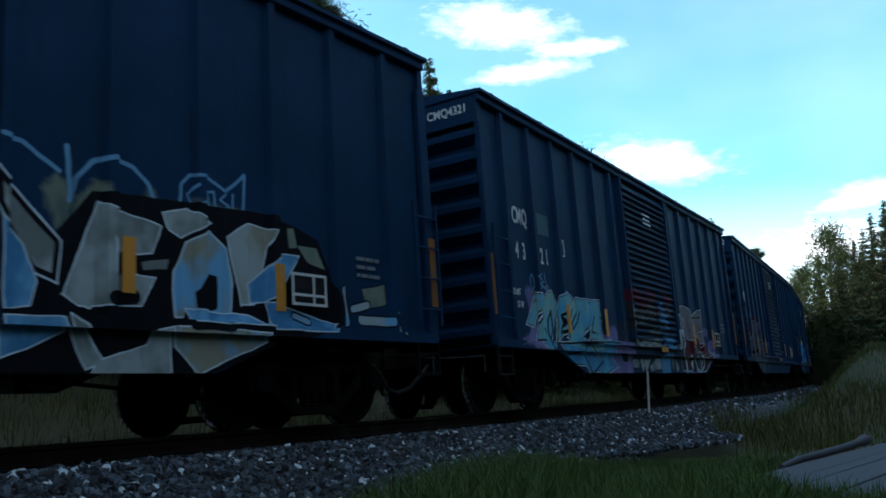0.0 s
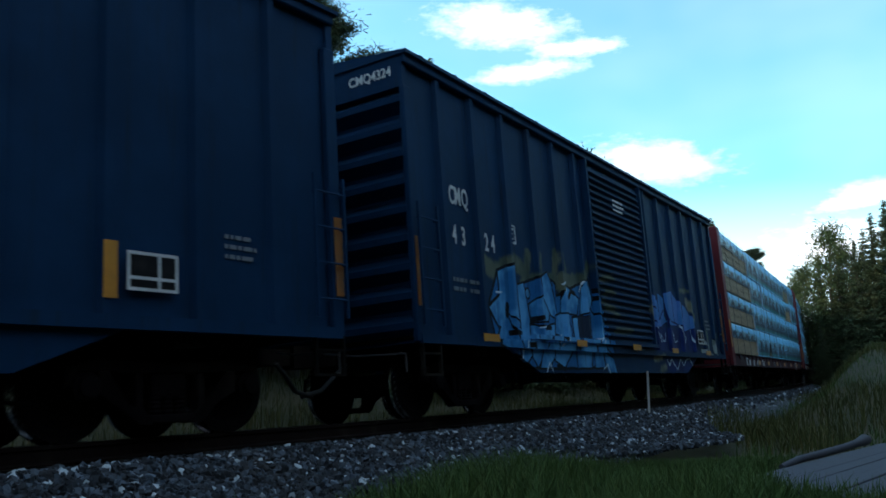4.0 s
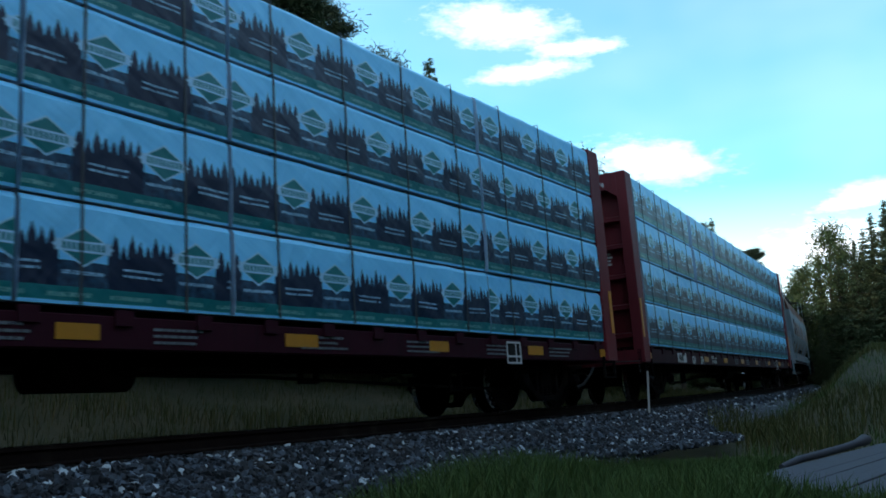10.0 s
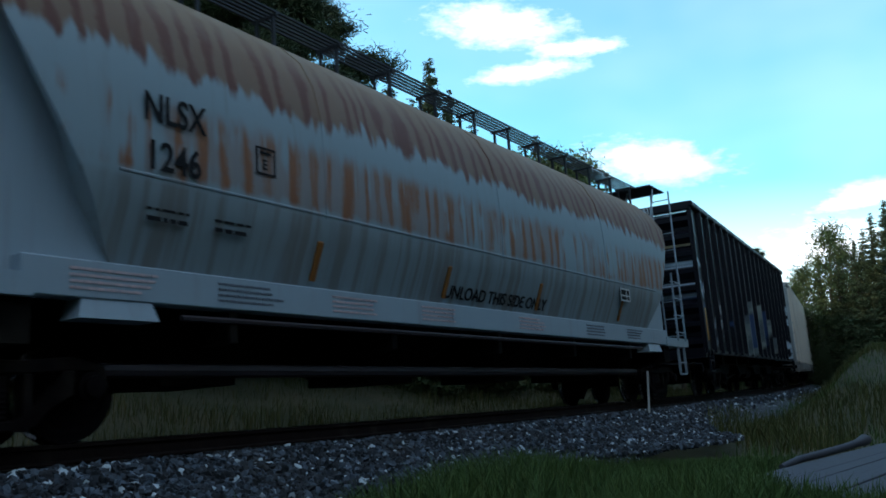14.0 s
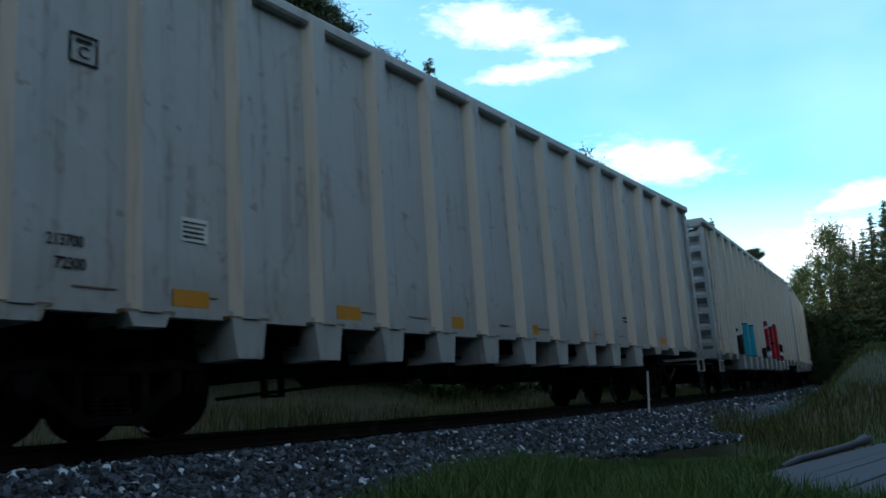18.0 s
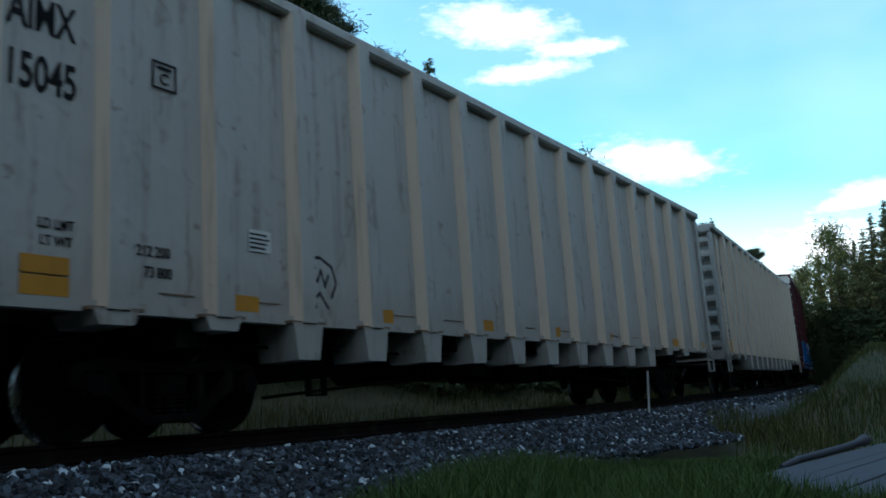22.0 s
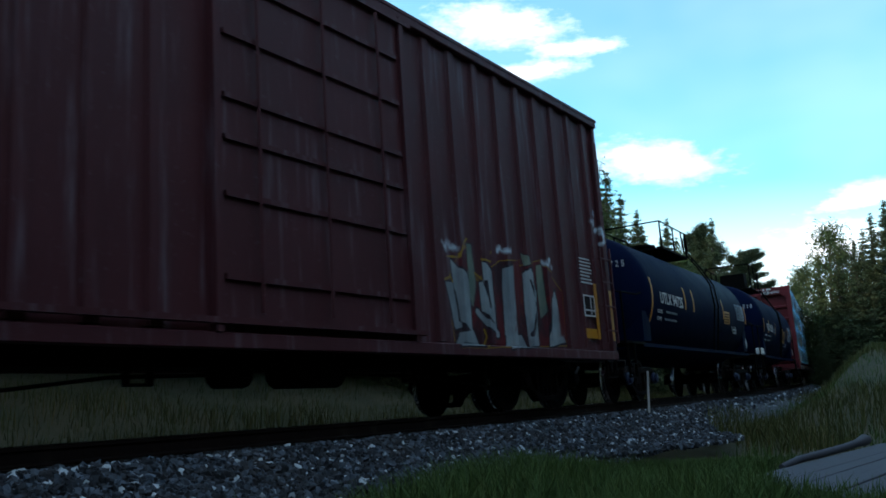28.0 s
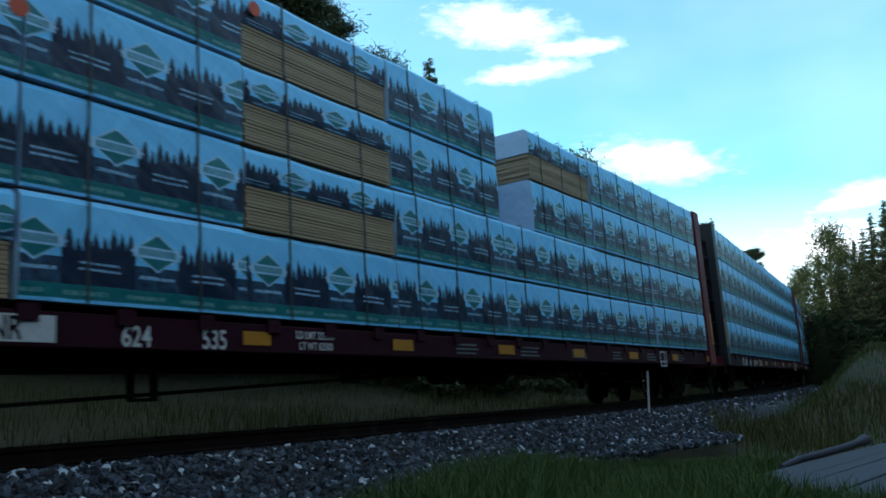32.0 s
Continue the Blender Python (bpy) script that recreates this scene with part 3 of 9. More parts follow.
def trucks(car, middle, half, cap="truck"):
    for d in (-1, 1):
        t = part("truck", BOLSTER, None, car)
        t.location.x = d * half
        part("side_frame", FRAME_NEAR, None, t)
        part("side_frame", FRAME_FAR, None, t)
        part("spring", SPRINGS, None, t)
        for w in (-0.89, 0.89):
            ws = part("wheelset", WHEELSET, None, t)
            ws.location = (w, 0, RADIUS)
            WHEELS.append((ws, middle, w))
            c = part("bearing_cap", CAPS[cap], None, t)
            c.location = (w, 0, RADIUS + 0.01)


def couplers(car, end, z=0.86):
    """Knuckle couplers, hoses and cut levers at both ends; end: half the car's length."""
    for d in (-1, 1):
        bm = bmesh.new()
        box(bm, min(d * (end - 0.3), d * (end + 0.55)), max(d * (end - 0.3), d * (end + 0.55)), -0.09, 0.09, z - 0.1, z + 0.1)
        prism(bm, [(d * (end + 0.5), -0.16), (d * (end + 0.72), -0.17), (d * (end + 0.76), -0.05), (d * (end + 0.66), 0.02), (d * (end + 0.74), 0.1), (d * (end + 0.66), 0.17), (d * (end + 0.5), 0.15)], z - 0.14, z + 0.14, "z")
        part("coupler", bm, M["truck"], car)
        bm = bmesh.new()
        x = d * (end + 0.02)
        rod(bm, [(x, -0.35, z - 0.1), (x + d * 0.15, -0.33, z - 0.22), (x + d * 0.4, -0.25, z - 0.43), (x + d * 0.72, -0.2, z - 0.5)], 0.03, 7)
        part("brake_hose", bm, M["hose"], car)
        bm = bmesh.new()
        rod(bm, [(x + d * 0.05, -1.35, z - 0.28), (x + d * 0.05, -1.35, z - 0.05), (x + d * 0.08, -0.6, z - 0.02), (x + d * 0.2, -0.15, z + 0.05)], 0.014, 5)
        part("cut_lever", bm, M["steel"], car)


def underframe(car, middle, length, half, z=1.0, cap="truck", tank=True, mat="black"):
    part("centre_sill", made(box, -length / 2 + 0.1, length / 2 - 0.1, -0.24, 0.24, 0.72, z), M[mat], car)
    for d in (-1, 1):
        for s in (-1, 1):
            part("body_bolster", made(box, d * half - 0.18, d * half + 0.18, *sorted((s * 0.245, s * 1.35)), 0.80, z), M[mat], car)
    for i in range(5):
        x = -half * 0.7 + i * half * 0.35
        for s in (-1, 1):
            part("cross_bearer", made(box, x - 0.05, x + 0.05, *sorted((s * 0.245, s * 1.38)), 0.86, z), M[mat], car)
    trucks(car, middle, half, cap)
    couplers(car, length / 2)
    if tank:
        bm = bmesh.new()
        lathe(bm, [(-0.55, 0.02), (-0.5, 0.19), (0.5, 0.19), (0.55, 0.02)], 14, "x", (0.4, -0.75, 0.62))
        part("air_reservoir", bm, M["black"], car, smooth=True)
        for d in (-1, 1):
            bm = bmesh.new()
            rod(bm, [(d * (half - 1.25), -1.0, 0.33), (d * 2.4, -0.95, 0.56), (d * 0.6, -0.8, 0.60)], 0.02, 6)
            part("brake_rod", bm, M["black"], car)
            for k, low in ((0.70, 0.36), (0.36, 0.50)):
                bm = bmesh.new()
                x = d * half * k
                for q in (x - 0.13, x + 0.13):
                    box(bm, q - 0.025, q + 0.025, -1.03, -0.97, low, 0.9)
                box(bm, x - 0.155, x + 0.155, -1.03, -0.97, low - 0.03, low)
                part("rod_hanger", bm, M["black"], car)
        bm = bmesh.new()
        lathe(bm, [(-0.22, 0.02), (-0.2, 0.17), (0.2, 0.17), (0.22, 0.02)], 12, "x", (-0.75, -0.7, 0.62))
        part("brake_cylinder", bm, M["black"], car, smooth=True)
        rod_path = [(-half + 0.6, -1.15, 0.86), (-0.9, -1.15, 0.80), (1.1, -1.12, 0.80), (half - 0.6, -1.15, 0.86)]
        part("train_pipe", made(rod, rod_path, 0.018, 6), M["black"], car)


def ladder(car, x, y, z0, z1, w, mat, rungs=None, name="ladder", along="x"):
    n = rungs or max(2, round((z1 - z0) / 0.42))
    for i in range(n):
        z = z0 + (z1 - z0) * (i + 0.5) / n
        if name == "grab_irons":
            bm = bmesh.new()
            rod(bm, [(x, y + 0.07, z), (x, y, z), (x + w, y, z), (x + w, y + 0.07, z)], 0.013, 5)
            part("grab_iron", bm, mat, car)
            continue
        if i == 0:
            bm = bmesh.new()
        if along == "x":
            rod(bm, [(x, y + 0.07, z), (x, y, z), (x + w, y, z), (x + w, y + 0.07, z)], 0.013, 5)
        else:
            rod(bm, [(x + 0.07, y, z), (x, y, z), (x, y + w, z), (x + 0.07, y + w, z)], 0.013, 5)
    if name == "ladder":
        if along == "x":
            box(bm, x - 0.03, x, y - 0.01, y + 0.03, z0, z1)
            box(bm, x + w, x + w + 0.03, y - 0.01, y + 0.03, z0, z1)
        else:
            box(bm, x - 0.01, x + 0.03, y - 0.03, y, z0, z1)
            box(bm, x - 0.01, x + 0.03, y + w, y + w + 0.03, z0, z1)
    return part(name, bm, mat, car) if name == "ladder" else None


def stirrup(car, x, y, mat, z0=0.55, z1=1.05, w=0.42):
    bm = bmesh.new()
    for a in ((x, x + 0.03, z0, z1), (x + w, x + w + 0.03, z0, z1), (x, x + w + 0.03, z0 - 0.03, z0), (x, x + w, z0 + 0.24, z0 + 0.265)):
        box(bm, a[0], a[1], y - 0.02, y + 0.03, a[2], a[3])
    return part("step", bm, mat, car)


def ends(car, half, y, z0, z1, mat, ridges, depth=0.09, solid=True):
    """Pressed steel ends with lying ridges."""
    for d in (-1, 1):
        bm = bmesh.new()
        x = d * half
        step = (z1 - z0) / ridges
        prof = [(x - d * 0.12, z0)]
        for i in range(ridges):
            a = z0 + i * step
            prof += [(x - d * depth, a + step * 0.12), (x, a + step * 0.45), (x, a + step * 0.68), (x - d * depth, a + step * 0.97)]
        prof += [(x - d * 0.12, z1), (x - d * 0.2, z1), (x - d * 0.2, z0)]
        prism(bm, prof, -y + 0.06, y - 0.06, "y")
        part("end_wall", bm, mat, car)
        for s in (-1, 1):
            bm = bmesh.new()
            box(bm, min(x - d * 0.16, x + d * 0.01), max(x - d * 0.16, x + d * 0.01), min(s * (y - 0.07), s * (y + 0.012)), max(s * (y - 0.07), s * (y + 0.012)), z0, z1)
            part("corner_post", bm, mat, car, bevel=0.012)


def finish_car(car, middle, half):
    MOVERS.append((car, middle, half, Matrix()))
    return car


# ---- box cars ----
def dark_boxcar(front, rear, label, number, paint_mat, seed=1):
    car = thing("boxcar", label, "boxcar", "freight train")
    middle, hl, half = (front + rear) / 2, (rear - front) / 2, 5.75
    y, mat = 1.45, paint_mat
    for side in (-1, 1):
        bm = bmesh.new()
        prism(bm, [(-hl + 0.06, 0.96), (-5.1, 0.96), (-4.05, 0.56), (4.05, 0.56), (5.1, 0.96), (hl - 0.06, 0.96), (hl - 0.06, 4.74), (-hl + 0.06, 4.74)], side * (y - 0.06), side * y)
        part("side_wall", bm, mat, car)
        posts = [d * (1.95 + 0.955 * i) for i in range(6) for d in (-1, 1)]
        for x in posts:
            bm = bmesh.new()
            ya, yb = sorted((side * (y - 0.01), side * (y + 0.075)))
            prism(bm, [(x - 0.085, side * (y - 0.01)), (x - 0.045, side * (y + 0.07)), (x + 0.045, side * (y + 0.07)), (x + 0.085, side * (y - 0.01))], 0.98, 4.66, "z")
            part("side_post", bm, mat, car)
        bm = bmesh.new()
        ya, yb = sorted((side * (y - 0.03), side * (y + 0.10)))
        box(bm, -hl, hl, ya, yb, 4.66, 4.80)
        part("top_rail", bm, mat, car, bevel=0.015)
        bm = bmesh.new()
        ya, yb = sorted((side * (y - 0.03), side * (y + 0.085)))
        box(bm, -hl + 0.05, hl - 0.05, ya, yb, 0.93, 1.05)
        part("side_sill", bm, mat, car)
        # ribbed sliding door in its frame
        door = part("door", made(box, -1.5, 1.5, *sorted((side * (y - 0.02), side * (y + 0.06))), 1.16, 4.56), mat, car)
        for i in range(24):
            z = 1.22 + i * 0.138
            bm = bmesh.new()
            prism(bm, [(side * (y + 0.05), z), (side * (y + 0.125), z + 0.03), (side * (y + 0.125), z + 0.06), (side * (y + 0.05), z + 0.115)], -1.40, 1.40, "x")
            part("door_rib", bm, mat, door)
        for x in (-1.56, 1.48):
            part("door_edge", made(box, x, x + 0.08, *sorted((side * (y - 0.02), side * (y + 0.14))), 1.1, 4.64), mat, car)
        part("door_track", made(box, -4.4, 1.7, *sorted((side * (y + 0.05), side * (y + 0.16))), 1.08, 1.15), mat, car)
    ends(car, hl, y + 0.06, 0.95, 4.35, mat, 9, 0.16)
    part("end_header", made(prism, [(-1.5, 4.34), (1.5, 4.34), (1.5, 4.78), (0, 4.95), (-1.5, 4.78)], -hl, -hl + 0.1, "x"), mat, car)
    part("end_header", made(prism, [(-1.5, 4.34), (1.5, 4.34), (1.5, 4.78), (0, 4.95), (-1.5, 4.78)], hl - 0.1, hl, "x"), mat, car)
    bm = bmesh.new()
    prism(bm, [(-1.60, 4.78), (1.60, 4.78), (1.60, 4.83), (0, 4.99), (-1.60, 4.83)], -hl - 0.03, hl + 0.03, "x")
    roof = part("roof", bm, mat, car)
    for i in range(17):
        x = -hl + 0.4 + i * (2 * hl - 0.8) / 16
        part("roof_rib", made(prism, [(-1.58, 4.832), (1.58, 4.832), (1.58, 4.86), (0, 5.03), (-1.58, 4.86)], x - 0.04, x + 0.04, "x"), mat, roof)
    part("floor_deck", made(box, -hl + 0.1, hl - 0.1, -1.42, 1.42, 1.0, 1.1), M["black"], car)
    underframe(car, middle, 2 * hl, half)
    yy = -(y + 0.085)
    for x in (-hl + 0.02, hl - 0.5):
        ladder(car, x + 0.06, -(y + 0.14), 1.15, 2.75, 0.42, mat, 4)
        stirrup(car, x + 0.05, -(y + 0.05), M["black"])
    for x in (-hl + 0.02, hl - 0.12):
        patch(car, "reflector_stripe", x, x + 0.13, 1.4, 2.3, -(y + 0.085), "rust_orange", "dull orange reflective stripe")
    flat_marks = ((-5.95, 0.46), (-2.85, 0.44), (-0.05, 0.46), (2.76, 0.44), (5.6, 0.42)) if number[2] == "24" else ((-0.05, 0.46),)
    for x, w in flat_marks:
        patch(car, "reflector", x, x + w, 1.0, 1.11, -(y + 0.168 if abs(x) < 4.4 and x < 1.8 else y + 0.09), "yellow", "small yellow reflector")
    # markings
    for ch, x, z in zip("".join(number), (-6.52, -6.37, -6.18, -6.49, -6.25, -5.58, -5.38), (2.93,) * 3 + (2.36,) * 4):
        letters(ch, x, -(y + 0.012), z, 0.27, "white", car, wide=0.60)
    if number[2] == "21":
        patch(car, "overpainted_patch", -5.62, -5.16, 2.86, 3.22, -(y + 0.006), "teal", "square of fresh teal paint")
    if number[2] == "03":
        letters(number[0], -hl - 0.012, -0.85, 4.60, 0.16, "white", car, "end_lettering", wide=0.9, end=True)
        letters(number[1] + number[2], -hl - 0.012, -0.75, 4.39, 0.16, "white", car, "end_lettering", wide=0.95, end=True)
    else:
        letters("".join(number), -hl - 0.012, -0.62, 4.52, 0.135, "white", car, "end_lettering", wide=0.88, end=True)
    if number[2] == "21":
        letters("D LMT", -6.85, -(y + 0.09), 1.74, 0.10, "white", car, wide=0.62)
        letters("LT W", -6.73, -(y + 0.09), 1.55, 0.10, "white", car, wide=0.62)
    else:
        bars(car, -6.55, 1.66, 0.36, 0.26, 2, -(y + 0.012), "dim", seed=seed)
    bars(car, -6.1, 1.66, 0.3, 0.26, 2, -(y + 0.012), "dim", seed=seed + 9)
    bars(car, -0.25, 3.80, 0.6, 0.3, 3, -(y + 0.13), seed=seed + 5)
    plate_frame(car, -4.84, -4.56, 2.58, 2.88, -(y + 0.012), "white", "C")
    panel_frame(car, 4.98, 5.5, 1.27, 1.62, -(y + 0.082))
    bars(car, 6.1, 1.66, 0.4, 0.3, 3, -(y + 0.012), "dim", seed=seed + 4)
    for x, z0 in ((-4.84, 1.22), (-3.05, 1.25), (2.98, 1.25), (4.76, 1.19)) if number[2] != "24" else ():
        patch(car, "reflector_stripe", x, x + 0.13, z0, z0 + 0.5, -(y + 0.08), "orange", "vertical orange reflective stripe")
    return finish_car(car, middle, half)


def brown_boxcar(front, rear, label, mat, kind, number=None, seed=1):
    """A tall box car with plug doors; kind 1 has lying rails between its posts, kind 2 has plain ribbed sides."""
    car = thing("boxcar", label, "boxcar", "freight train")
    middle, hl, half = (front + rear) / 2, (rear - front) / 2, 5.9
    y, top = 1.44, 5.48
    door = (-1.75, 1.75) if kind == 1 else (-1.6, 1.6)
    for side in (-1, 1):
        part("side_wall", made(box, -hl + 0.06, hl - 0.06, *sorted((side * (y - 0.06), side * y)), 0.82, top - 0.08), mat, car)
        spots = [d * (1.95 + 0.832 * i) for i in range(7) for d in (-1, 1)] if kind == 1 else [-hl + 0.5 + i * (2 * hl - 1.0) / 23 for i in range(24)]
        for x in spots:
            if door[0] - 0.2 < x < door[1] + 0.2:
                continue
            w, dp = (0.05, 0.085) if kind == 1 else (0.10, 0.05)
            bm = bmesh.new()
            prism(bm, [(x - w, side * (y - 0.01)), (x - w * 0.7, side * (y + dp)), (x + w * 0.7, side * (y + dp)), (x + w, side * (y - 0.01))], 0.98, top - 0.1, "z")
            part("side_post", bm, mat, car)
        spans = ((-hl + 0.05, door[0] - 0.1), (door[1] + 0.1, hl - 0.05))
        if kind == 1:
            for z in (2.0, 3.32, 4.62):
                for a, b in spans:
                    part("side_rail", made(box, a, b, *sorted((side * (y - 0.01), side * (y + 0.06))), z - 0.035, z + 0.035), mat, car)
        part("top_rail", made(box, -hl, hl, *sorted((side * (y - 0.03), side * (y + 0.11))), top - 0.14, top), mat, car, bevel=0.015)
        part("side_sill", made(box, -hl, hl, *sorted((side * (y - 0.03), side * (y + 0.10))), 0.79, 0.95), mat, car, bevel=0.012)
        d = part("door", made(box, door[0], door[1], *sorted((side * (y - 0.02), side * (y + 0.07))), 1.1, top - 0.2), mat, car)
        for z in (1.5, 2.35, 2.95, 3.4, 4.1, 4.75):
            part("door_rail", made(box, door[0] + 0.1, door[1] - 0.1, *sorted((side * (y + 0.05), side * (y + 0.115))), z - 0.03, z + 0.03), mat, d)
        for x in (door[0] + 0.55, (door[0] + door[1]) / 2, door[1] - 0.55):
            bm = bmesh.new()
            rod(bm, [(x, side * (y + 0.14), 1.15), (x, side * (y + 0.14), top - 0.25)], 0.022, 6)
            part("lock_rod", bm, mat, d)
        for x in (door[0] - 0.05, door[1] - 0.04):
            part("door_post", made(box, x, x + 0.09, *sorted((side * (y - 0.02), side * (y + 0.13))), 0.95, top - 0.1), mat, car)
        part("door_track", made(box, door[0] - 3.4, door[1] + 0.2, *sorted((side * (y + 0.06), side * (y + 0.15))), 1.03, 1.09), mat, car)
        part("door_track", made(box, door[0] - 3.4, door[1] + 0.2, *sorted((side * (y + 0.06), side * (y + 0.15))), top - 0.22, top - 0.16), mat, car)
    ends(car, hl, y + 0.06, 0.95, top - 0.42, mat, 8, 0.10)
    for d in (-1, 1):
        a, b = sorted((d * hl, d * (hl - 0.1)))
        head = part("end_header", made(box, a, b, -1.5, 1.5, top - 0.43, top), M["paper"] if kind == 1 else mat, car, "white end board" if kind == 1 else "")
    if number:
        letters(number[0], -hl - 0.012, 0.35, top - 0.27, 0.14, "ink", car, "end_lettering", wide=0.9, end=True)
        letters(number[1] + number[2] + number[3], -hl - 0.012, -0.35, top - 0.27, 0.14, "ink", car, "end_lettering", wide=0.9, end=True)
    else:
        patch_end = part("number_board", made(box, -hl - 0.01, -hl, -0.4, 0.9, top - 0.3, top - 0.1), M["white"], car, "white number board")
    bm = bmesh.new()
    prism(bm, [(-1.56, top - 0.02), (1.56, top - 0.02), (1.56, top + 0.03), (0, top + 0.14), (-1.56, top + 0.03)], -hl - 0.02, hl + 0.02, "x")
    part("roof", bm, mat, car)
    part("floor_deck", made(box, -hl + 0.1, hl - 0.1, -1.4, 1.4, 0.95, 1.05), M["black"], car)
    underframe(car, middle, 2 * hl, half)
    yy = -(y + 0.012)
    if number:
        h = 0.30
        for txt, x, z in ((number[0][:2], -6.68, 2.62), (number[0][2:], -5.74, 2.60), (number[1], -6.55, 2.16), (number[2], -5.66, 2.14), (number[3], -4.84, 2.15)):
            letters(txt, x, yy, z, h * 0.92, "white", car, wide=0.72)
        patch(car, "reflector_stripe", -6.68, -6.47, 1.18, 1.68, -(y + 0.01), "yellow", "vertical yellow reflective stripe")
        patch(car, "warning_plate", -7.35, -7.0, 0.98, 1.14, -(y + 0.112), "yellow", "small yellow plate")
        for txt, x, z in (("LD LMT", -5.68, 1.66), ("LT WT", -5.66, 1.50), ("213200", -4.9, 1.66), ("72900", -4.84, 1.50)):
            letters(txt, x, yy, z, 0.09, "white", car, wide=0.8)
        bars(car, -6.6, 0.98, 0.5, 0.14, 2, -(y + 0.012), seed=5)
        bars(car, -0.4, 3.75, 0.9, 0.5, 4, -(y + 0.075), seed=6)
        plate_frame(car, -3.9, -3.62, 2.2, 2.48, yy, "white", "F")
    else:
        bars(car, 6.72, 2.15, 0.48, 0.5, 8, -(y + 0.055), seed=8)
        panel_frame(car, 6.74, 7.2, 1.56, 1.95, -(y + 0.055))
        for x, z0, z1 in ((7.2, 1.16, 2.18), (hl - 0.12, 1.15, 2.1)):
            patch(car, "reflector_stripe", x, x + 0.1, z0, z1, -(y + 0.07), "yellow", "vertical yellow reflective stripe")
        patch(car, "warning_plate", 6.75, 7.2, 1.17, 1.34, -(y + 0.055), "yellow", "small yellow plate")
    for x in (-hl + 0.05, hl - 0.5):
        ladder(car, x, -(y + 0.15), 1.1, 2.9, 0.42, mat, 4)
        stirrup(car, x, -(y + 0.05), M["black"], 0.5, 0.95)
    return finish_car(car, middle, half)


# ---- open-topped chip cars ----
def chip_car(front, rear, label, mat, number, dark=False, seed=1):
    car = thing("chip_hopper_car", label, "hopper car", "freight train")
    middle, hl = (front + rear) / 2, (rear - front) / 2
    half, y, top = hl - 2.75, 1.45, 4.76 if not dark else 5.06
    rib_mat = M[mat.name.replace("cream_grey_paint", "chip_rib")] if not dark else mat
    pitch = 1.18 if not dark else 0.985
    count = 16 if not dark else 17
    first = -8.03 if not dark else -hl + 1.0
    for side in (-1, 1):
        part("side_wall", made(box, -hl + 0.05, hl - 0.05, *sorted((side * (y - 0.05), side * y)), 1.10, top - 0.1), mat, car)
        for i in range(count):
            x = first + i * pitch
            if x > hl - 0.35:
                continue
            w = 0.14 if not dark else 0.07
            dp = 0.15 if not dark else 0.115
            bm = bmesh.new()
            # cream flanks, the light they catch put into their colour, with a broader outer face in the colour of the
            # panels
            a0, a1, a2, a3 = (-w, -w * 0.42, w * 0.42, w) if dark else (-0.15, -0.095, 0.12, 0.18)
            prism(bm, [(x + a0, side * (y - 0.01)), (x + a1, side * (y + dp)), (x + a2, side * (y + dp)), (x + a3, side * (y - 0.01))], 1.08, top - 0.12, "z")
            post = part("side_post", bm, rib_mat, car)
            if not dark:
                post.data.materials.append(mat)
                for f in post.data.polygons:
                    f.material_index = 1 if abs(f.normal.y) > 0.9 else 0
            low = 0 <= i <= count - 3
            deep = 0.69 if 2 <= i <= count - 5 else 0.95
            if low and not dark:
                bm = bmesh.new()
                ya, yb = side * (y - 0.45), side * (y + 0.13)
                a, b = sorted((ya, yb))
                v = []
                for z, g in ((deep, 0.165), (1.085, 0.23)):
                    v.append([bm.verts.new(p) for p in ((x - g, a, z), (x + g, a, z), (x + g, b, z), (x - g, b, z))])
                bm.faces.new(v[0])
                bm.faces.new(v[1])
                for k in range(4):
                    bm.faces.new((v[0][k], v[0][(k + 1) % 4], v[1][(k + 1) % 4], v[1][k]))
                part("hopper_leg", bm, mat, car)
                bm = bmesh.new()
                box(bm, x - 0.27, x + 0.27, a, b + (0.02 if side > 0 else 0), 1.070, 1.098)
                if side < 0 and i % 3:
                    patch(car, "scrape", x - 0.66, x - 0.2 - 0.05 * (i % 4), 1.268, 1.28, -(y + 0.006), "rust_stain", "thin brown scrape in the paint")
                part("leg_flange", bm, M["rust_stain"], car, "rust-brown flange")
        bm = bmesh.new()
        ya, yb = sorted((side * (y - 0.04), side * (y + 0.125)))
        box(bm, -hl + 0.02, hl - 0.02, ya, yb, top - 0.16, top)
        part("top_chord", bm, mat, car, bevel=0.03)
        part("side_sill", made(box, -hl + 0.05, hl - 0.05, *sorted((side * (y - 0.08), side * (y + 0.045))), 1.06, 1.16), mat, car)
    ends(car, hl - 0.05, y + 0.06, 1.1, top - 0.25, mat, 8, 0.22)
    for d in (-1, 1):
        a, b = sorted((d * hl, d * (hl - 0.2)))
        part("end_chord", made(box, a, b, -1.5, 1.5, top - 0.24, top), mat, car, bevel=0.03)
        part("end_sill", made(box, a, b, -1.45, 1.45, 0.95, 1.2), mat, car)
    # load: wood chips a little below the rim
    bm = bmesh.new()
    box(bm, -hl + 0.2, hl - 0.2, -y + 0.06, y - 0.06, 3.9, top - 0.45, 0.3)
    part("chip_load", bm, M["lumber"], car, "heap of pale wood chips")
    for i in range(4):
        x = -hl * 0.5 + i * hl / 3
        bm = bmesh.new()
        prism(bm, [(x - 1.3, 1.15), (x + 1.3, 1.15), (x + 0.5, 0.56), (x - 0.5, 0.56)], -1.05, 1.05)
        part("discharge_hopper", bm, M["black"], car)
    underframe(car, middle, 2 * hl, half, 1.08)
    yy = -(y + 0.008)
    lm = "ink" if not dark else "white"
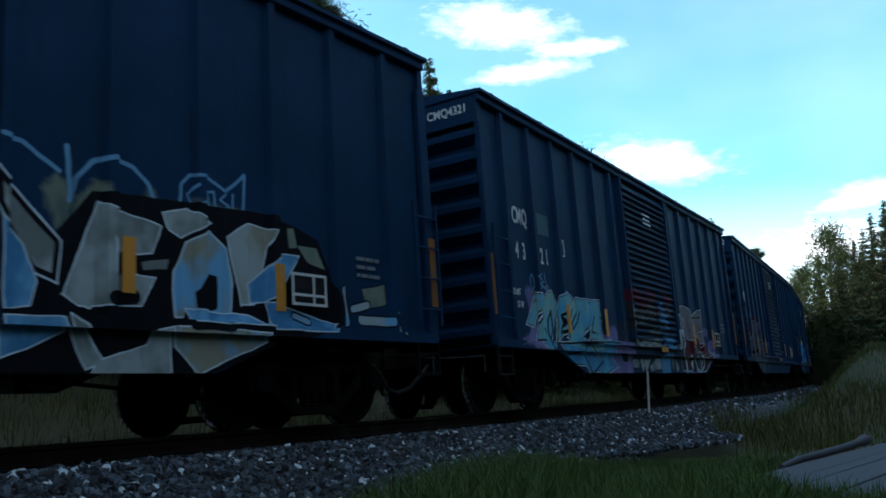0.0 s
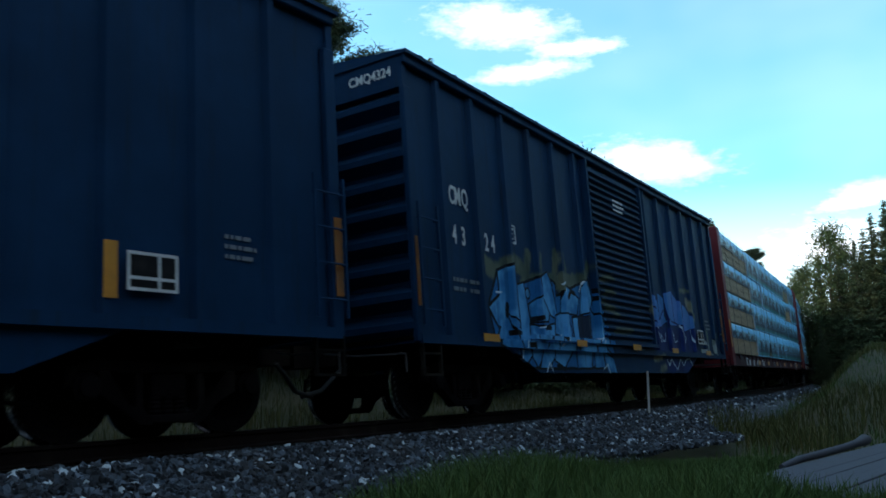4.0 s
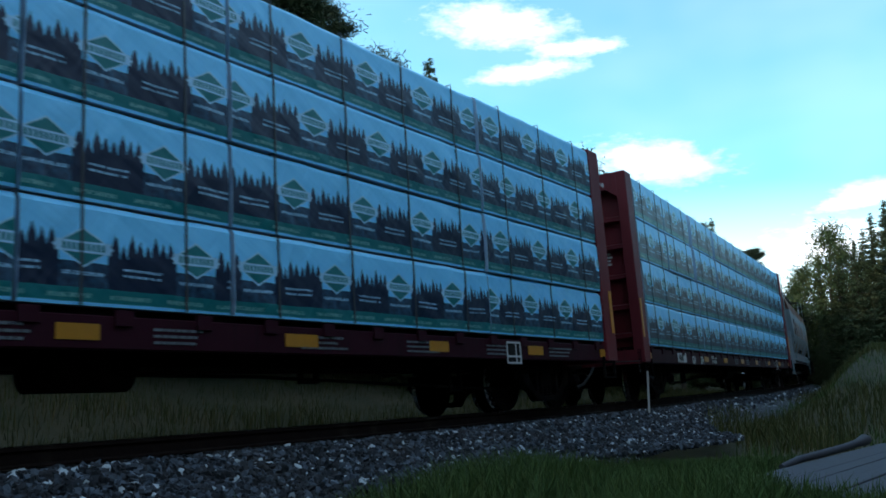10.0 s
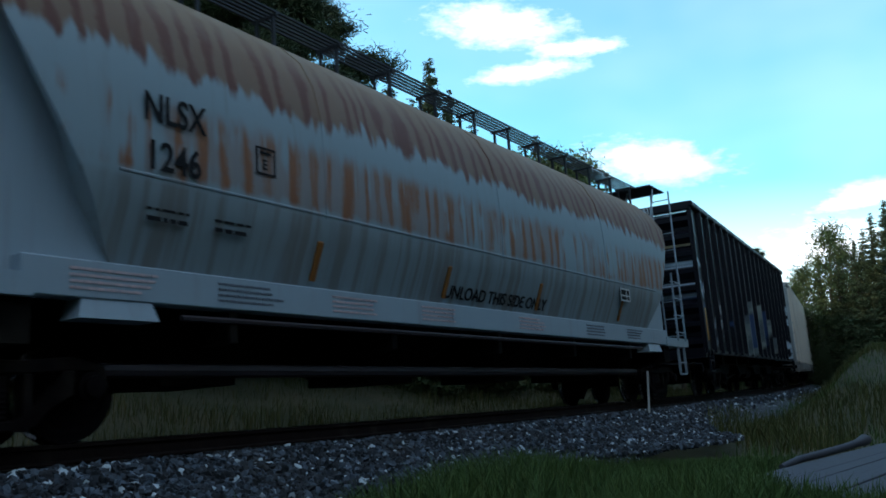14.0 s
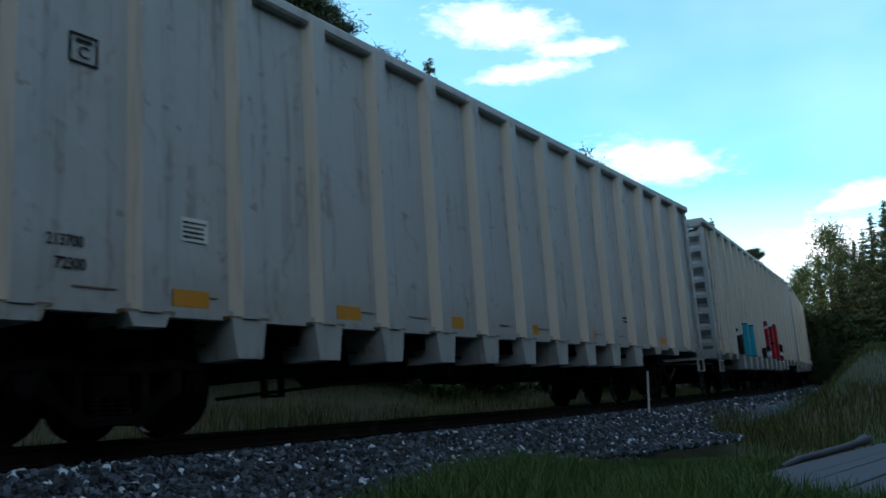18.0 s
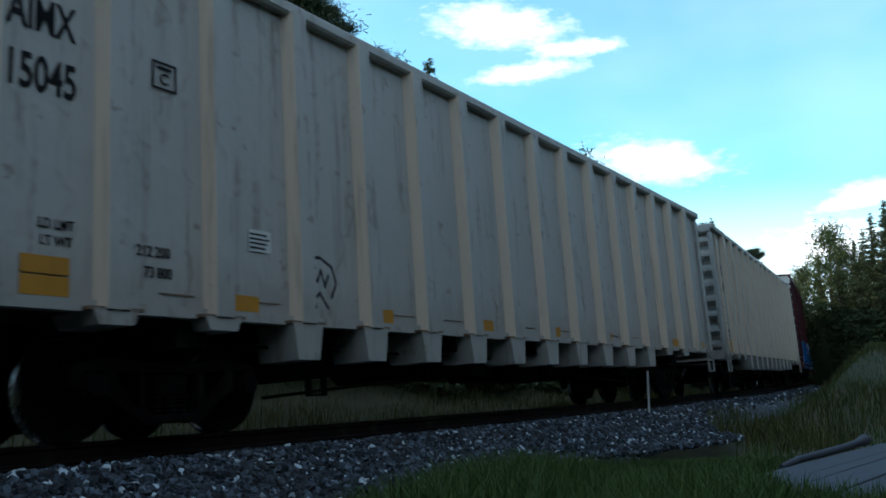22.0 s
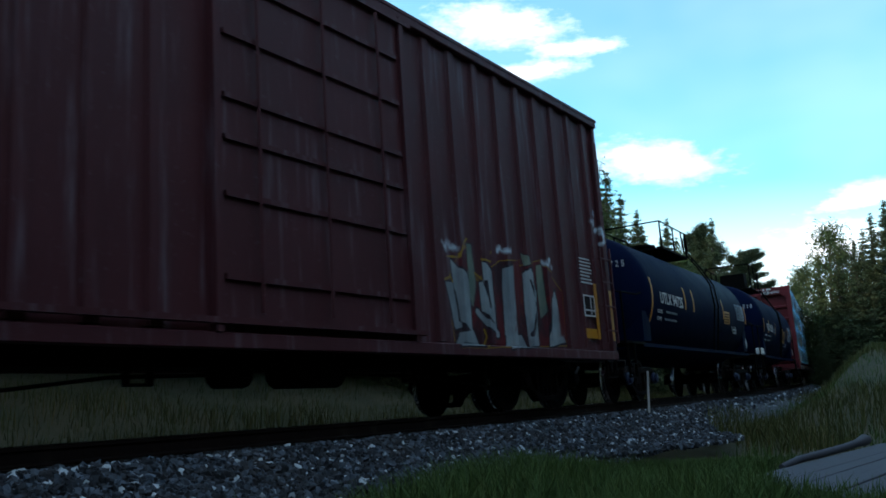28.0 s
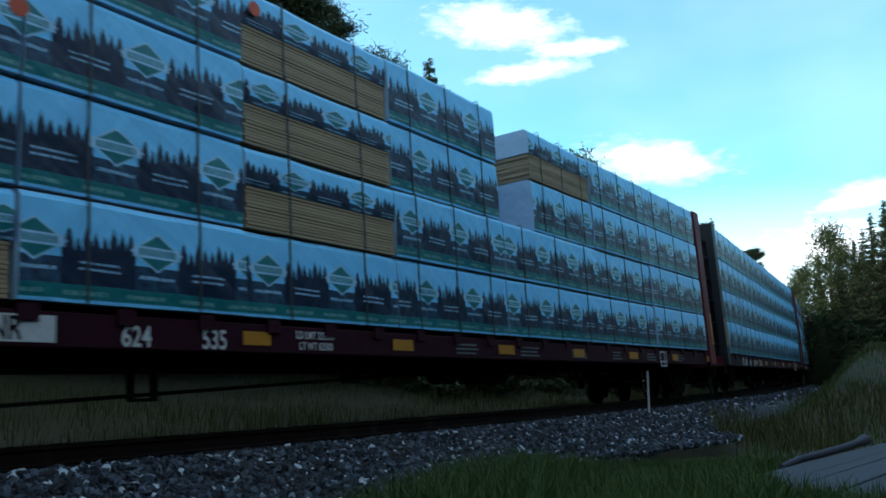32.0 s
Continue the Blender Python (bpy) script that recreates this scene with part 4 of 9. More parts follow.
    if not dark:
        letters(number[0], -8.98, yy, 3.38, 0.31, lm, car, wide=0.58)
        letters(number[1], -9.0, yy, 2.86, 0.31, lm, car, wide=0.60)
        letters("LD LMT", -8.68, yy, 1.72, 0.085, lm, car, wide=0.8)
        letters("LT WT", -8.66, yy, 1.58, 0.085, lm, car, wide=0.8)
        limit, light = {"15319": ("213700", "72300"), "15045": ("212 200", "73 800"), "15090": ("212 400", "72 600")}.get(number[1], ("212 400", "73 600"))
        letters(limit, -7.75, yy, 1.60, 0.10, lm, car, wide=0.8)
        letters(light, -7.67, yy, 1.41, 0.10, lm, car, wide=0.8)
        if number[1] in ("15045", "15090"):
            patch(car, "reflector", -hl + 0.98, -hl + 1.40, 1.345, 1.49, -(y + 0.012), "yellow", "yellow reflector")
        plate_frame(car, -7.58, -7.30, 3.22, 3.50, yy, lm, "C")
        patch(car, "notice", -6.40, -6.08, 1.80, 2.03, yy, "paper", "small pale notice sheet")
        bars(car, -6.38, 1.82, 0.28, 0.19, 4, yy - 0.006, "ink", seed + 2)
        if number[1] == "15319":
            bars(car, hl - 2.42, 1.72, 0.42, 0.17, 2, yy, lm, seed + 8)
        bm = bmesh.new()
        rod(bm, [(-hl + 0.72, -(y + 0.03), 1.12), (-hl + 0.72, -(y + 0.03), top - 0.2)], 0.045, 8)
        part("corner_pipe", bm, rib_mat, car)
        for x in (-hl + 0.98, -hl + 3.1, -hl + 5.4, -1.9, 0.4, 2.7, 5.0, hl - 3.0, hl - 0.95):
            patch(car, "reflector", x, x + 0.42, 1.17, 1.33, -(y + 0.012), "yellow", "yellow reflector")
        bars(car, hl - 3.6, 1.52, 0.5, 0.22, 3, yy, lm, seed + 4)
        bars(car, hl - 5.0, 1.55, 0.3, 0.15, 2, yy, lm, seed + 5)
        ladder(car, -hl + 0.15, -(y + 0.13), 1.25, 3.1, 0.42, mat, 4, "grab_irons")
        ladder(car, hl - 0.54, -(y + 0.13), 1.1, top - 0.3, 0.5, mat, 9, "grab_irons")
    else:
        letters(number[0], -hl + 2.30, -(y + 0.008), 2.22, 0.27, lm, car, wide=0.56)
        letters(number[1], -hl + 2.34, -(y + 0.008), 1.78, 0.27, lm, car, wide=0.56)
        letters(number[0] + number[1], -hl - 0.012, 0.3, top - 0.2, 0.17, lm, car, "end_lettering", wide=0.8, end=True)
        patch(car, "reflector_stripe", -hl + 0.52, -hl + 0.64, 1.4, 2.25, -(y + 0.012), "orange", "vertical orange reflective stripe")
        patch(car, "reflector_stripe", hl - 0.5, hl - 0.38, 1.4, 2.25, -(y + 0.012), "orange", "vertical orange reflective stripe")
        bars(car, -hl + 2.3, 1.4, 0.5, 0.25, 2, yy, "dim", seed)
    for x in (-hl + 0.1, hl - 0.55):
        stirrup(car, x, -(y + 0.07), mat, 0.62, 1.15)
    return finish_car(car, middle, half)

# ---- covered hopper ----
def covered_hopper(front, rear):
    car = thing("covered_hopper_car", "pale grey covered hopper car with rust-stained rounded sides", "hopper car", "freight train")
    middle, hl = (front + rear) / 2, (rear - front) / 2
    half, mat, sill = hl - 1.35, M["hopper_rust"], M["hopper_grey"]
    # half outline of the body, from the side sill up over the shoulder to the roof
    half_line = [(1.28, 1.50), (1.50, 2.05), (1.555, 2.30), (1.565, 2.62), (1.56, 3.08), (1.53, 3.5), (1.43, 3.92), (1.24, 4.28), (0.93, 4.58), (0.48, 4.75), (0.0, 4.80)]
    ring = [(-a, b) for a, b in half_line] + [(a, b) for a, b in half_line[-2::-1]]
    bm = bmesh.new()
    cols = []
    n = 44
    for i in range(n + 1):
        t = -1 + 2 * i / n
        col = []
        for a, b in ring:
            reach = hl - 0.90 - max(0.0, 3.85 - b) * 0.60 - max(0.0, b - 3.85) * 0.3
            col.append(bm.verts.new((t * reach, a, b)))
        cols.append(col)
    for c0, c1 in zip(cols, cols[1:]):
        for k in range(len(ring) - 1):
            bm.faces.new((c0[k], c0[k + 1], c1[k + 1], c1[k]))
    bm.faces.new(cols[0])
    bm.faces.new(cols[-1][::-1])
    part("body", bm, mat, car, smooth=True)
    for x in (-4.1, 0.0, 4.1):
        bm = bmesh.new()
        for s in (-1, 1):
            for (a, b), (c, d) in zip(half_line[2:-1], half_line[3:]):
                rod(bm, [(x, s * a, b), (x, s * c, d)], 0.014, 5)
        part("weld_seam", bm, mat, car)
    bm = bmesh.new()
    for s in (-1, 1):
        rod(bm, [(-hl + 2.2, s * 1.55, 2.34), (hl - 2.2, s * 1.55, 2.34)], 0.02, 6)
    part("side_seam", bm, mat, car)
    for s in (-1, 1):
        part("side_sill", made(box, -hl + 1.4, hl - 1.4, *sorted((s * 1.22, s * 1.42)), 1.19, 1.52), sill, car, bevel=0.012)
        for d in (-1, 1):
            # bolster wing and end shear plate
            part("end_plate", made(prism, [(d * (hl - 3.2), 1.5), (d * (hl - 1.35), 3.85), (d * (hl - 1.15), 3.85), (d * (hl - 1.15), 1.3), (d * (hl - 3.2), 1.3)], *sorted((s * 1.22, s * 1.27))), sill, car)
            part("end_sill_side", made(box, *sorted((d * (hl - 1.5), d * hl)), *sorted((s * 1.25, s * 1.45)), 1.17, 1.36), sill, car)
            part("jack_pad", made(box, *sorted((d * (hl - 2.7), d * (hl - 1.9))), *sorted((s * 1.15, s * 1.45)), 1.02, 1.2, 0.05), sill, car)
    for d in (-1, 1):
        part("end_platform", made(box, *sorted((d * (hl - 1.4), d * hl)), -1.3, 1.3, 1.17, 1.25), sill, car)
        part("end_sheet", made(box, *sorted((d * (hl - 1.2), d * (hl - 1.14))), -1.22, 1.22, 1.25, 3.86), sill, car)
        part("end_header", made(box, *sorted((d * (hl - 1.25), d * (hl - 1.05))), -1.25, 1.25, 3.86, 3.98), M["black"], car)
        part("end_cap", made(box, *sorted((d * (hl - 1.3), d * (hl - 1.0))), -1.2, 1.2, 3.98, 4.4, 0.05), sill, car)
        for yy in (-1.4, 0.98):
            ladder(car, d * (hl - 0.08), yy, 1.25, 5.04, 0.42, sill, 9, along="y")
        bm = bmesh.new()
        x = d * (hl - 0.75)
        box(bm, *sorted((d * (hl - 1.05), d * (hl - 0.02))), -1.3, 1.3, 5.02, 5.05)
        part("roof_platform", bm, M["grating"], car)
        for yy in (-1.25, -0.6, 0.6, 1.25):
            bm = bmesh.new()
            rod(bm, [(d * (hl - 1.1), yy, 4.2), (d * (hl - 0.7), yy, 5.02)], 0.025, 5)
            part("platform_bracket", bm, sill, car)
    ladder(car, -hl + 0.25, -1.48, 1.3, 2.45, 0.5, sill, 3)
    ladder(car, hl - 0.75, -1.48, 1.3, 2.9, 0.5, sill, 4)
    for x in (-hl + 0.25, hl - 0.72):
        stirrup(car, x, -1.42, sill, 0.55, 1.17)
    # running boards with brackets
    for yy in (-0.95, 0.55):
        bm = bmesh.new()
        for k in range(6):
            box(bm, -hl + 1.0, hl - 1.0, yy + k * 0.075, yy + k * 0.075 + 0.03, 5.02, 5.045)
        for i in range(14):
            x = -hl + 1.3 + i * (2 * hl - 2.6) / 13
            box(bm, x - 0.02, x + 0.02, yy, yy + 0.42, 4.99, 5.02)
            box(bm, x - 0.02, x + 0.02, yy + 0.05, yy + 0.09, 4.5, 4.99)
            box(bm, x - 0.02, x + 0.02, yy + 0.33, yy + 0.37, 4.6, 4.99)
        part("running_board", bm, M["grating"], car)
    bm = bmesh.new()
    box(bm, -hl + 1.6, hl - 1.6, -0.42, 0.42, 4.78, 4.92, 0.06)
    part("hatch_cover", bm, mat, car)
    for i in range(4):
        x = -5.1 + i * 3.4
        bm = bmesh.new()
        v = [[bm.verts.new((x + sx * gx, sy * gy, z)) for sx, sy in ((-1, -1), (1, -1), (1, 1), (-1, 1))] for z, gx, gy in ((1.35, 1.55, 1.15), (0.62, 0.5, 0.55), (0.5, 0.5, 0.55))]
        for a, b in zip(v, v[1:]):
            for k in range(4):
                bm.faces.new((a[k], a[(k + 1) % 4], b[(k + 1) % 4], b[k]))
        bm.faces.new(v[0])
        bm.faces.new(v[-1])
        part("discharge_gate", bm, M["truck"], car)
    bm = bmesh.new()
    rod(bm, [(-6.6, -0.95, 0.62), (6.6, -0.95, 0.62)], 0.07, 8)
    part("outlet_pipe", bm, M["pipe"], car)
    bm = bmesh.new()
    rod(bm, [(-hl + 3.0, -1.38, 1.08), (hl - 3.0, -1.38, 1.08)], 0.03, 6)
    part("side_pipe", bm, M["pipe"], car)
    underframe(car, middle, 2 * hl, half, 1.17, tank=False)
    letters("NLSX", -6.60, -1.586, 2.86, 0.28, "ink", car, wide=0.76)
    letters("1246", -6.58, -1.590, 2.40, 0.28, "ink", car, wide=0.82)
    note = letters("UNLOAD THIS SIDE ONLY", -1.45, -1.345, 1.62, 0.19, "ink", car, wide=0.98)
    note.matrix_basis = pose(-1.45, -1.345, 1.62, 112, 0, 0) @ Matrix.Diagonal((0.19, 0.19, 1, 1))
    plate_frame(car, -5.2, -4.92, 2.62, 2.92, -1.576, "ink", "E")
    panel_frame(car, 4.7, 5.2, 1.98, 2.24, -1.556)
    for i, x in enumerate((-7.2, -5.6, -3.9, -2.1, 0.6, 3.2, 5.2)):
        bars(car, x, 1.25, 0.9, 0.22, 4, -1.425, "faint_red" if i in (0, 2, 3, 4) else "print", 40 + i)
    bars(car, -6.5, 1.92, 0.5, 0.2, 2, -1.50, "ink", 50)
    bars(car, -5.7, 1.92, 0.5, 0.2, 2, -1.50, "ink", 51)
    for x in (-4.2, -1.5, 1.3, 4.9):
        bm = bmesh.new()
        prism(bm, [(-1.345, 1.62), (-1.352, 1.60), (-1.512, 2.02), (-1.505, 2.04)], x, x + 0.09, "x")
        part("reflector_stripe", bm, M["rust_orange"], car, "faded orange reflective stripe")
    part("wind_sheet", made(box, -hl + 0.7, -hl + 0.95, -1.46, -1.45, 1.4, 1.62), M["white"], car, "small torn white sheet")
    for yv in (-0.62, 0.62):
        bm = bmesh.new()
        lathe(bm, [(-hl + 1.14, 0.02), (-hl + 1.138, 0.27), (-hl + 1.13, 0.27), (-hl + 1.125, 0.02)], 20, "x", (0, yv, 1.85))
        part("round_opening", bm, M["black"], car)
    part("stain", made(box, -hl + 1.136, -hl + 1.139, -1.0, -0.25, 1.35, 2.35), M["rust_stain"], car, "rust-brown stained patch")
    letters("NLSX", -hl + 1.13, 0.75, 2.88, 0.15, "ink", car, "end_lettering", wide=0.8, end=True)
    letters("1246", -hl + 1.13, -0.12, 2.88, 0.15, "ink", car, "end_lettering", wide=0.8, end=True)
    part("sign", made(box, -hl + 1.125, -hl + 1.139, -0.95, 0.55, 3.22, 3.42), M["white"], car, "white sign with a red arrow")
    letters("UNLOAD", -hl + 1.12, 0.50, 3.25, 0.14, "faint_red", car, "end_lettering", wide=0.9, end=True)
    part("arrow", made(prism, [(-0.45, 3.29), (-0.72, 3.29), (-0.72, 3.24), (-0.92, 3.32), (-0.72, 3.40), (-0.72, 3.35), (-0.45, 3.35)], -hl + 1.116, -hl + 1.124, "x"), M["red_mark"], car)
    bm = bmesh.new()
    for i in range(4):
        box(bm, -hl + 1.13, -hl + 1.139, -0.2, 0.7 - 0.1 * (i % 2), 2.42 + i * 0.1, 2.46 + i * 0.1)
    part("end_print", bm, M["print"], car)
    return finish_car(car, middle, half)


# ---- tank cars ----
def tank_car(front, rear, label, number, half, tl, zc, text_x, stripes, plate_x, frame_x, table_x, fancy):
    car = thing("tank_car", label, "tank car", "freight train")
    middle, hl = (front + rear) / 2, (rear - front) / 2
    r, mat = 1.48, M["tank"]
    prof = [(-hl + 0.35 + r * 0.55 * (1 - math.sin(a)), max(0.02, r * math.cos(a) ** 0.8)) for a in [math.pi / 2 * (1 - k / 7) for k in range(8)]]
    prof = [(-tl + 0.62 * (1 - math.sin(math.acos(q))), r * q) for q in (0.02, 0.25, 0.45, 0.62, 0.77, 0.88, 0.95, 0.985, 1.0)]
    shell = prof + [(-d, rr) for d, rr in prof[::-1]]
    bm = bmesh.new()
    lathe(bm, shell, 48, "x", (0, 0, zc))
    part("tank", bm, mat, car, smooth=True)
    bm = bmesh.new()
    for x in (-tl + 0.8, -1.8, 1.8, tl - 0.8):
        lathe(bm, [(x - 0.02, r - 0.01), (x - 0.02, r + 0.002), (x + 0.02, r + 0.002), (x + 0.02, r - 0.01)], 48, "x", (0, 0, zc))
    part("weld_band", bm, mat, car, smooth=True)
    for d in (-1, 1):
        part("stub_sill", made(box, *sorted((d * (hl - 2.6), d * hl)), -0.3, 0.3, 0.75, 1.2), M["black"], car)
        bm = bmesh.new()
        for s in (-1, 1):
            prism(bm, [(s * 0.3, 1.0), (s * 1.35, 1.25), (s * 1.36, 1.9), (s * 1.05, 1.55), (s * 0.3, 1.2)], d * half - 0.25, d * half + 0.25, "x")
        part("saddle", bm, M["tank"], car)
        part("end_platform", made(box, *sorted((d * (hl - 1.25), d * hl)), -1.4, 1.4, 1.16, 1.21), M["black"], car)
        bm = bmesh.new()
        x = d * (hl - 0.06)
        rod(bm, [(x, -1.36, 1.2), (x, -1.36, 2.18), (x, -1.2, 2.25), (x, 1.2, 2.25), (x, 1.36, 2.18), (x, 1.36, 1.2)], 0.022, 6)
        rod(bm, [(x, -0.5, 1.2), (x, -0.5, 2.25)], 0.018, 6)
        rod(bm, [(x, 0.5, 1.2), (x, 0.5, 2.25)], 0.018, 6)
        part("end_railing", bm, M["black"], car)
        bm = bmesh.new()
        rod(bm, [(d * (hl - 0.06), -1.36, 2.2), (d * (hl - 0.9), -1.42, 2.2), (d * (hl - 1.1), -1.45, 2.25)], 0.02, 6)
        part("hand_rail", bm, M["black"], car)
        stirrup(car, d * (hl - 0.3) - 0.21, -1.38, M["black"], 0.5, 1.16)
    # side walk, dome, platform and ladder
    for s in (-1, 1):
        part("side_beam", made(box, -hl + 1.2, hl - 1.2, *sorted((s * 1.25, s * 1.37)), 1.12, 1.2), M["tank"], car)
    bm = bmesh.new()
    lathe(bm, [(zc + r - 0.1, 0.34), (zc + r + 0.22, 0.34), (zc + r + 0.28, 0.42), (zc + r + 0.34, 0.42), (zc + r + 0.36, 0.1)], 20, "z", (-0.5, 0, 0))
    part("dome", bm, M["black"], car, smooth=True)
    p0, p1 = (-2.0, 0.6) if fancy else (-1.4, 1.2)
    walkway = part("platform", made(box, p0, p1, -0.87, 0.87, zc + r + 0.07, zc + r + 0.10), M["black"], car)
    for k in range(9):
        part("slat", made(box, p0, p1, -0.86 + k * 0.192, -0.86 + k * 0.192 + 0.15, zc + r + 0.10, zc + r + 0.135), M["black"], walkway)
    if fancy:
        part("valve_housing", made(box, -0.95, -0.05, -0.5, 0.5, zc + r + 0.14, zc + r + 0.85, 0.03), M["black"], car, bevel=0.02)
    bm = bmesh.new()
    zt = zc + r + 0.12
    for s in (-1, 1):
        for x in (p0 + 0.05, (p0 + p1) / 2, p1 - 0.05):
            rod(bm, [(x, s * 0.84, zt), (x, s * 0.84, zt + (0.95 if fancy else 0.7))], 0.022, 6)
        for h in ((0.5, 0.95) if fancy else (0.7,)):
            rod(bm, [(p0 + 0.05, s * 0.84, zt + h), (p1 - 0.05, s * 0.84, zt + h)], 0.022, 6)
    for h in ((0.95,) if fancy else (0.7,)):
        rod(bm, [(p0 + 0.05, -0.84, zt + h), (p0 + 0.05, 0.84, zt + h)], 0.02, 6)
    part("platform_railing", bm, M["black"], car)
    lx = -0.35 if fancy else 0.65
    bm = bmesh.new()
    for x in (lx, lx + 0.45):
        rod(bm, [(x, -1.4, 1.2), (x, -1.56, 2.4), (x, -1.50, 3.0), (x, -1.2, 3.55), (x, -0.9, zt + 0.1), (x, -0.86, zt + 0.7)], 0.02, 6)
    for i in range(9):
        z = 1.4 + i * 0.3
        yv = -1.58 if z < 2.9 else -1.58 + (z - 2.9) * 0.6
        rod(bm, [(lx, yv + 0.03, z), (lx + 0.45, yv + 0.03, z)], 0.014, 5)
    part("ladder", bm, M["black"], car)

    def on_shell(ob, z):
        """Leans flat writing on the shell at its height."""
        a = math.asin(max(-1, min(1, (z - zc) / r)))
        return -(r * math.cos(a) + 0.012), a
    yv, a = on_shell(None, 2.2)
    letters(number, text_x, yv - 0.012, 2.12, 0.26, "white", car, wide=0.92 if fancy else 1.0)
    for k, (words, w) in enumerate((("LD LMT", 1.05), ("LT WT", 1.0))):
        zk = 1.90 - k * 0.16
        yk = -(math.sqrt(r * r - (zk + 0.04 - zc) ** 2) + 0.012)
        letters(words, text_x - 0.12 + 0.06 * k, yk, zk, 0.085, "white", car, "small_lettering", wide=0.95)
        bars(car, text_x + 0.55, zk, w, 0.12, 1, yk, "dim", 60 + k)
    if fancy:
        bars(car, text_x + 1.85, 2.08, 0.75, 0.22, 2, -1.485, "dim", 63)
    for k, ch in enumerate(number):
        if ch != " ":
            yk = 0.05 - 0.115 * k
            rho = min(0.97, math.hypot(yk - 0.05, 2.98 - zc) / r)
            letters(ch, -tl + 0.62 * (1 - math.sqrt(1 - rho * rho)) - 0.03, yk, 2.92, 0.14, "white", car, "end_lettering", wide=0.8, end=True)

    for k in range(3):
        zz = 2.78 - 0.09 * k
        rho = math.hypot(0.35, zz - zc) / r
        xx = -tl + 0.62 * (1 - math.sqrt(1 - rho * rho)) - 0.03
        part("end_print", made(box, xx - 0.004, xx + 0.004, -0.62 + 0.1 * k, -0.15, zz, zz + 0.035), M["dim"], car)

    def shell_y(z, out=0.006):
        return -(math.sqrt(max(0.01, r * r - (z - zc) ** 2)) + out)

    def curved(name, x0, x1, z0, z1, m, out=0.006, label=""):
        """A thin sheet that follows the shell."""
        bm = bmesh.new()
        zz = [z0 + (z1 - z0) * k / 5 for k in range(6)]
        line = [(shell_y(v, out), v) for v in zz] + [(shell_y(v, out - 0.005), v) for v in zz[::-1]]
        prism(bm, line, x0, x1, "x")
        return part(name, bm, M[m], car, label)

    def curved_bars(x0, w, z0, z1, rows, m, sd):
        h = (z1 - z0) / rows
        for i in range(rows):
            zi = z0 + i * h
            bars(car, x0, zi, w, h, 1, shell_y(zi + h / 2, 0.011), m, sd + i)
    low, high = (2.04, 2.52) if fancy else (2.1, 2.66)
    for k, x in enumerate(stripes):
        drop = 0.42 if k == 0 and not fancy else 0.0
        curved("reflector_stripe", x, x + 0.08, low - drop, high, "orange", 0.006, "vertical orange reflective stripe")
    if fancy:
        plate_x, table_x = 1.27, 3.12
    curved("warning_plate", plate_x, plate_x + 0.68, 1.82 if fancy else 1.98, 2.30 if fancy else 2.34, "yellow", 0.006, "yellow warning plate")
    curved_bars(plate_x + 0.05, 0.58, 1.86 if fancy else 2.0, 2.27 if fancy else 2.3, 7 if fancy else 4, "ink", 70)
    z0, z1 = (1.95, 2.54) if fancy else (2.18, 2.66)
    curved("data_table", table_x, table_x + 1.08, z0, z1, "data", 0.006, "pale blue-grey table of data")
    curved_bars(table_x + 0.03, 1.02, z0 + 0.02, z1 - 0.02, 9, "ink", 80)
    if fancy:
        for x, w, zz in ((1.18, 0.68, 1.70), (2.36, 0.62, 1.76), (2.34, 0.95, 1.68), (2.22, 0.7, 1.53), (2.2, 0.4, 1.45)):
            curved_bars(x, w, zz, zz + 0.06, 1, "print", 90)
    else:
        panel_frame(car, frame_x, frame_x + 0.5, 1.74, 2.12, -(r - 0.05))
    for d in (-1, 1):
        bm = bmesh.new()
        if d < 0:
            prism(bm, [(0.44, 1.6), (0.6, 1.78), (0.76, 1.6), (0.6, 1.42)], -hl + 0.03, -hl + 0.035, "x")
        else:
            prism(bm, [(tl - 0.42, 1.5), (tl - 0.3, 1.66), (tl - 0.18, 1.5), (tl - 0.3, 1.34)], -1.38, -1.37)
        part("placard", bm, M["white"], car, "white diamond placard")
    if fancy:
        bm = bmesh.new()
        box(bm, -hl + 0.42, -hl + 0.85, -1.42, -1.12, 1.22, 1.45, 0.04)
        box(bm, -hl + 0.8, -hl + 1.2, -1.4, -1.15, 1.22, 1.36, 0.05)
        part("valve_box", bm, M["paper"], car, "pale box on the end platform", bevel=0.02)
    trucks(car, middle, half, "blue_cap")
    couplers(car, hl)
    return finish_car(car, middle, half)


# ---- centre-beam flat cars with lumber ----
def pack_mesh(length, height, depth, bottom, name, mat):
    """A stack under a sheet: slightly bulging, with rounded upper edges."""
    bm = bmesh.new()
    n = max(3, round(length / 0.35))
    prof = [(0.0, 0.0), (-0.012, height * 0.15), (-0.02, height * 0.5), (-0.012, height - 0.07), (0.02, height - 0.02), (0.06, height), (depth - 0.06, height), (depth, height - 0.05), (depth, 0.0)]
    cols = []
    rnd = random.Random(int(length * 100 + height * 1000))
    for i in range(n + 1):
        x = -length / 2 + length * i / n
        sag = rnd.uniform(-0.012, 0.006)
        cols.append([bm.verts.new((x, a, b + bottom + (sag if b > 0.5 * height else 0))) for a, b in prof])
    for c0, c1 in zip(cols, cols[1:]):
        for k in range(len(prof)):
            kk = (k + 1) % len(prof)
            bm.faces.new((c0[k], c0[kk], c1[kk], c1[k]))
    bm.faces.new(cols[0])
    bm.faces.new(cols[-1][::-1])
    return mesh_of(name, bm, mat)


PACKS = {}


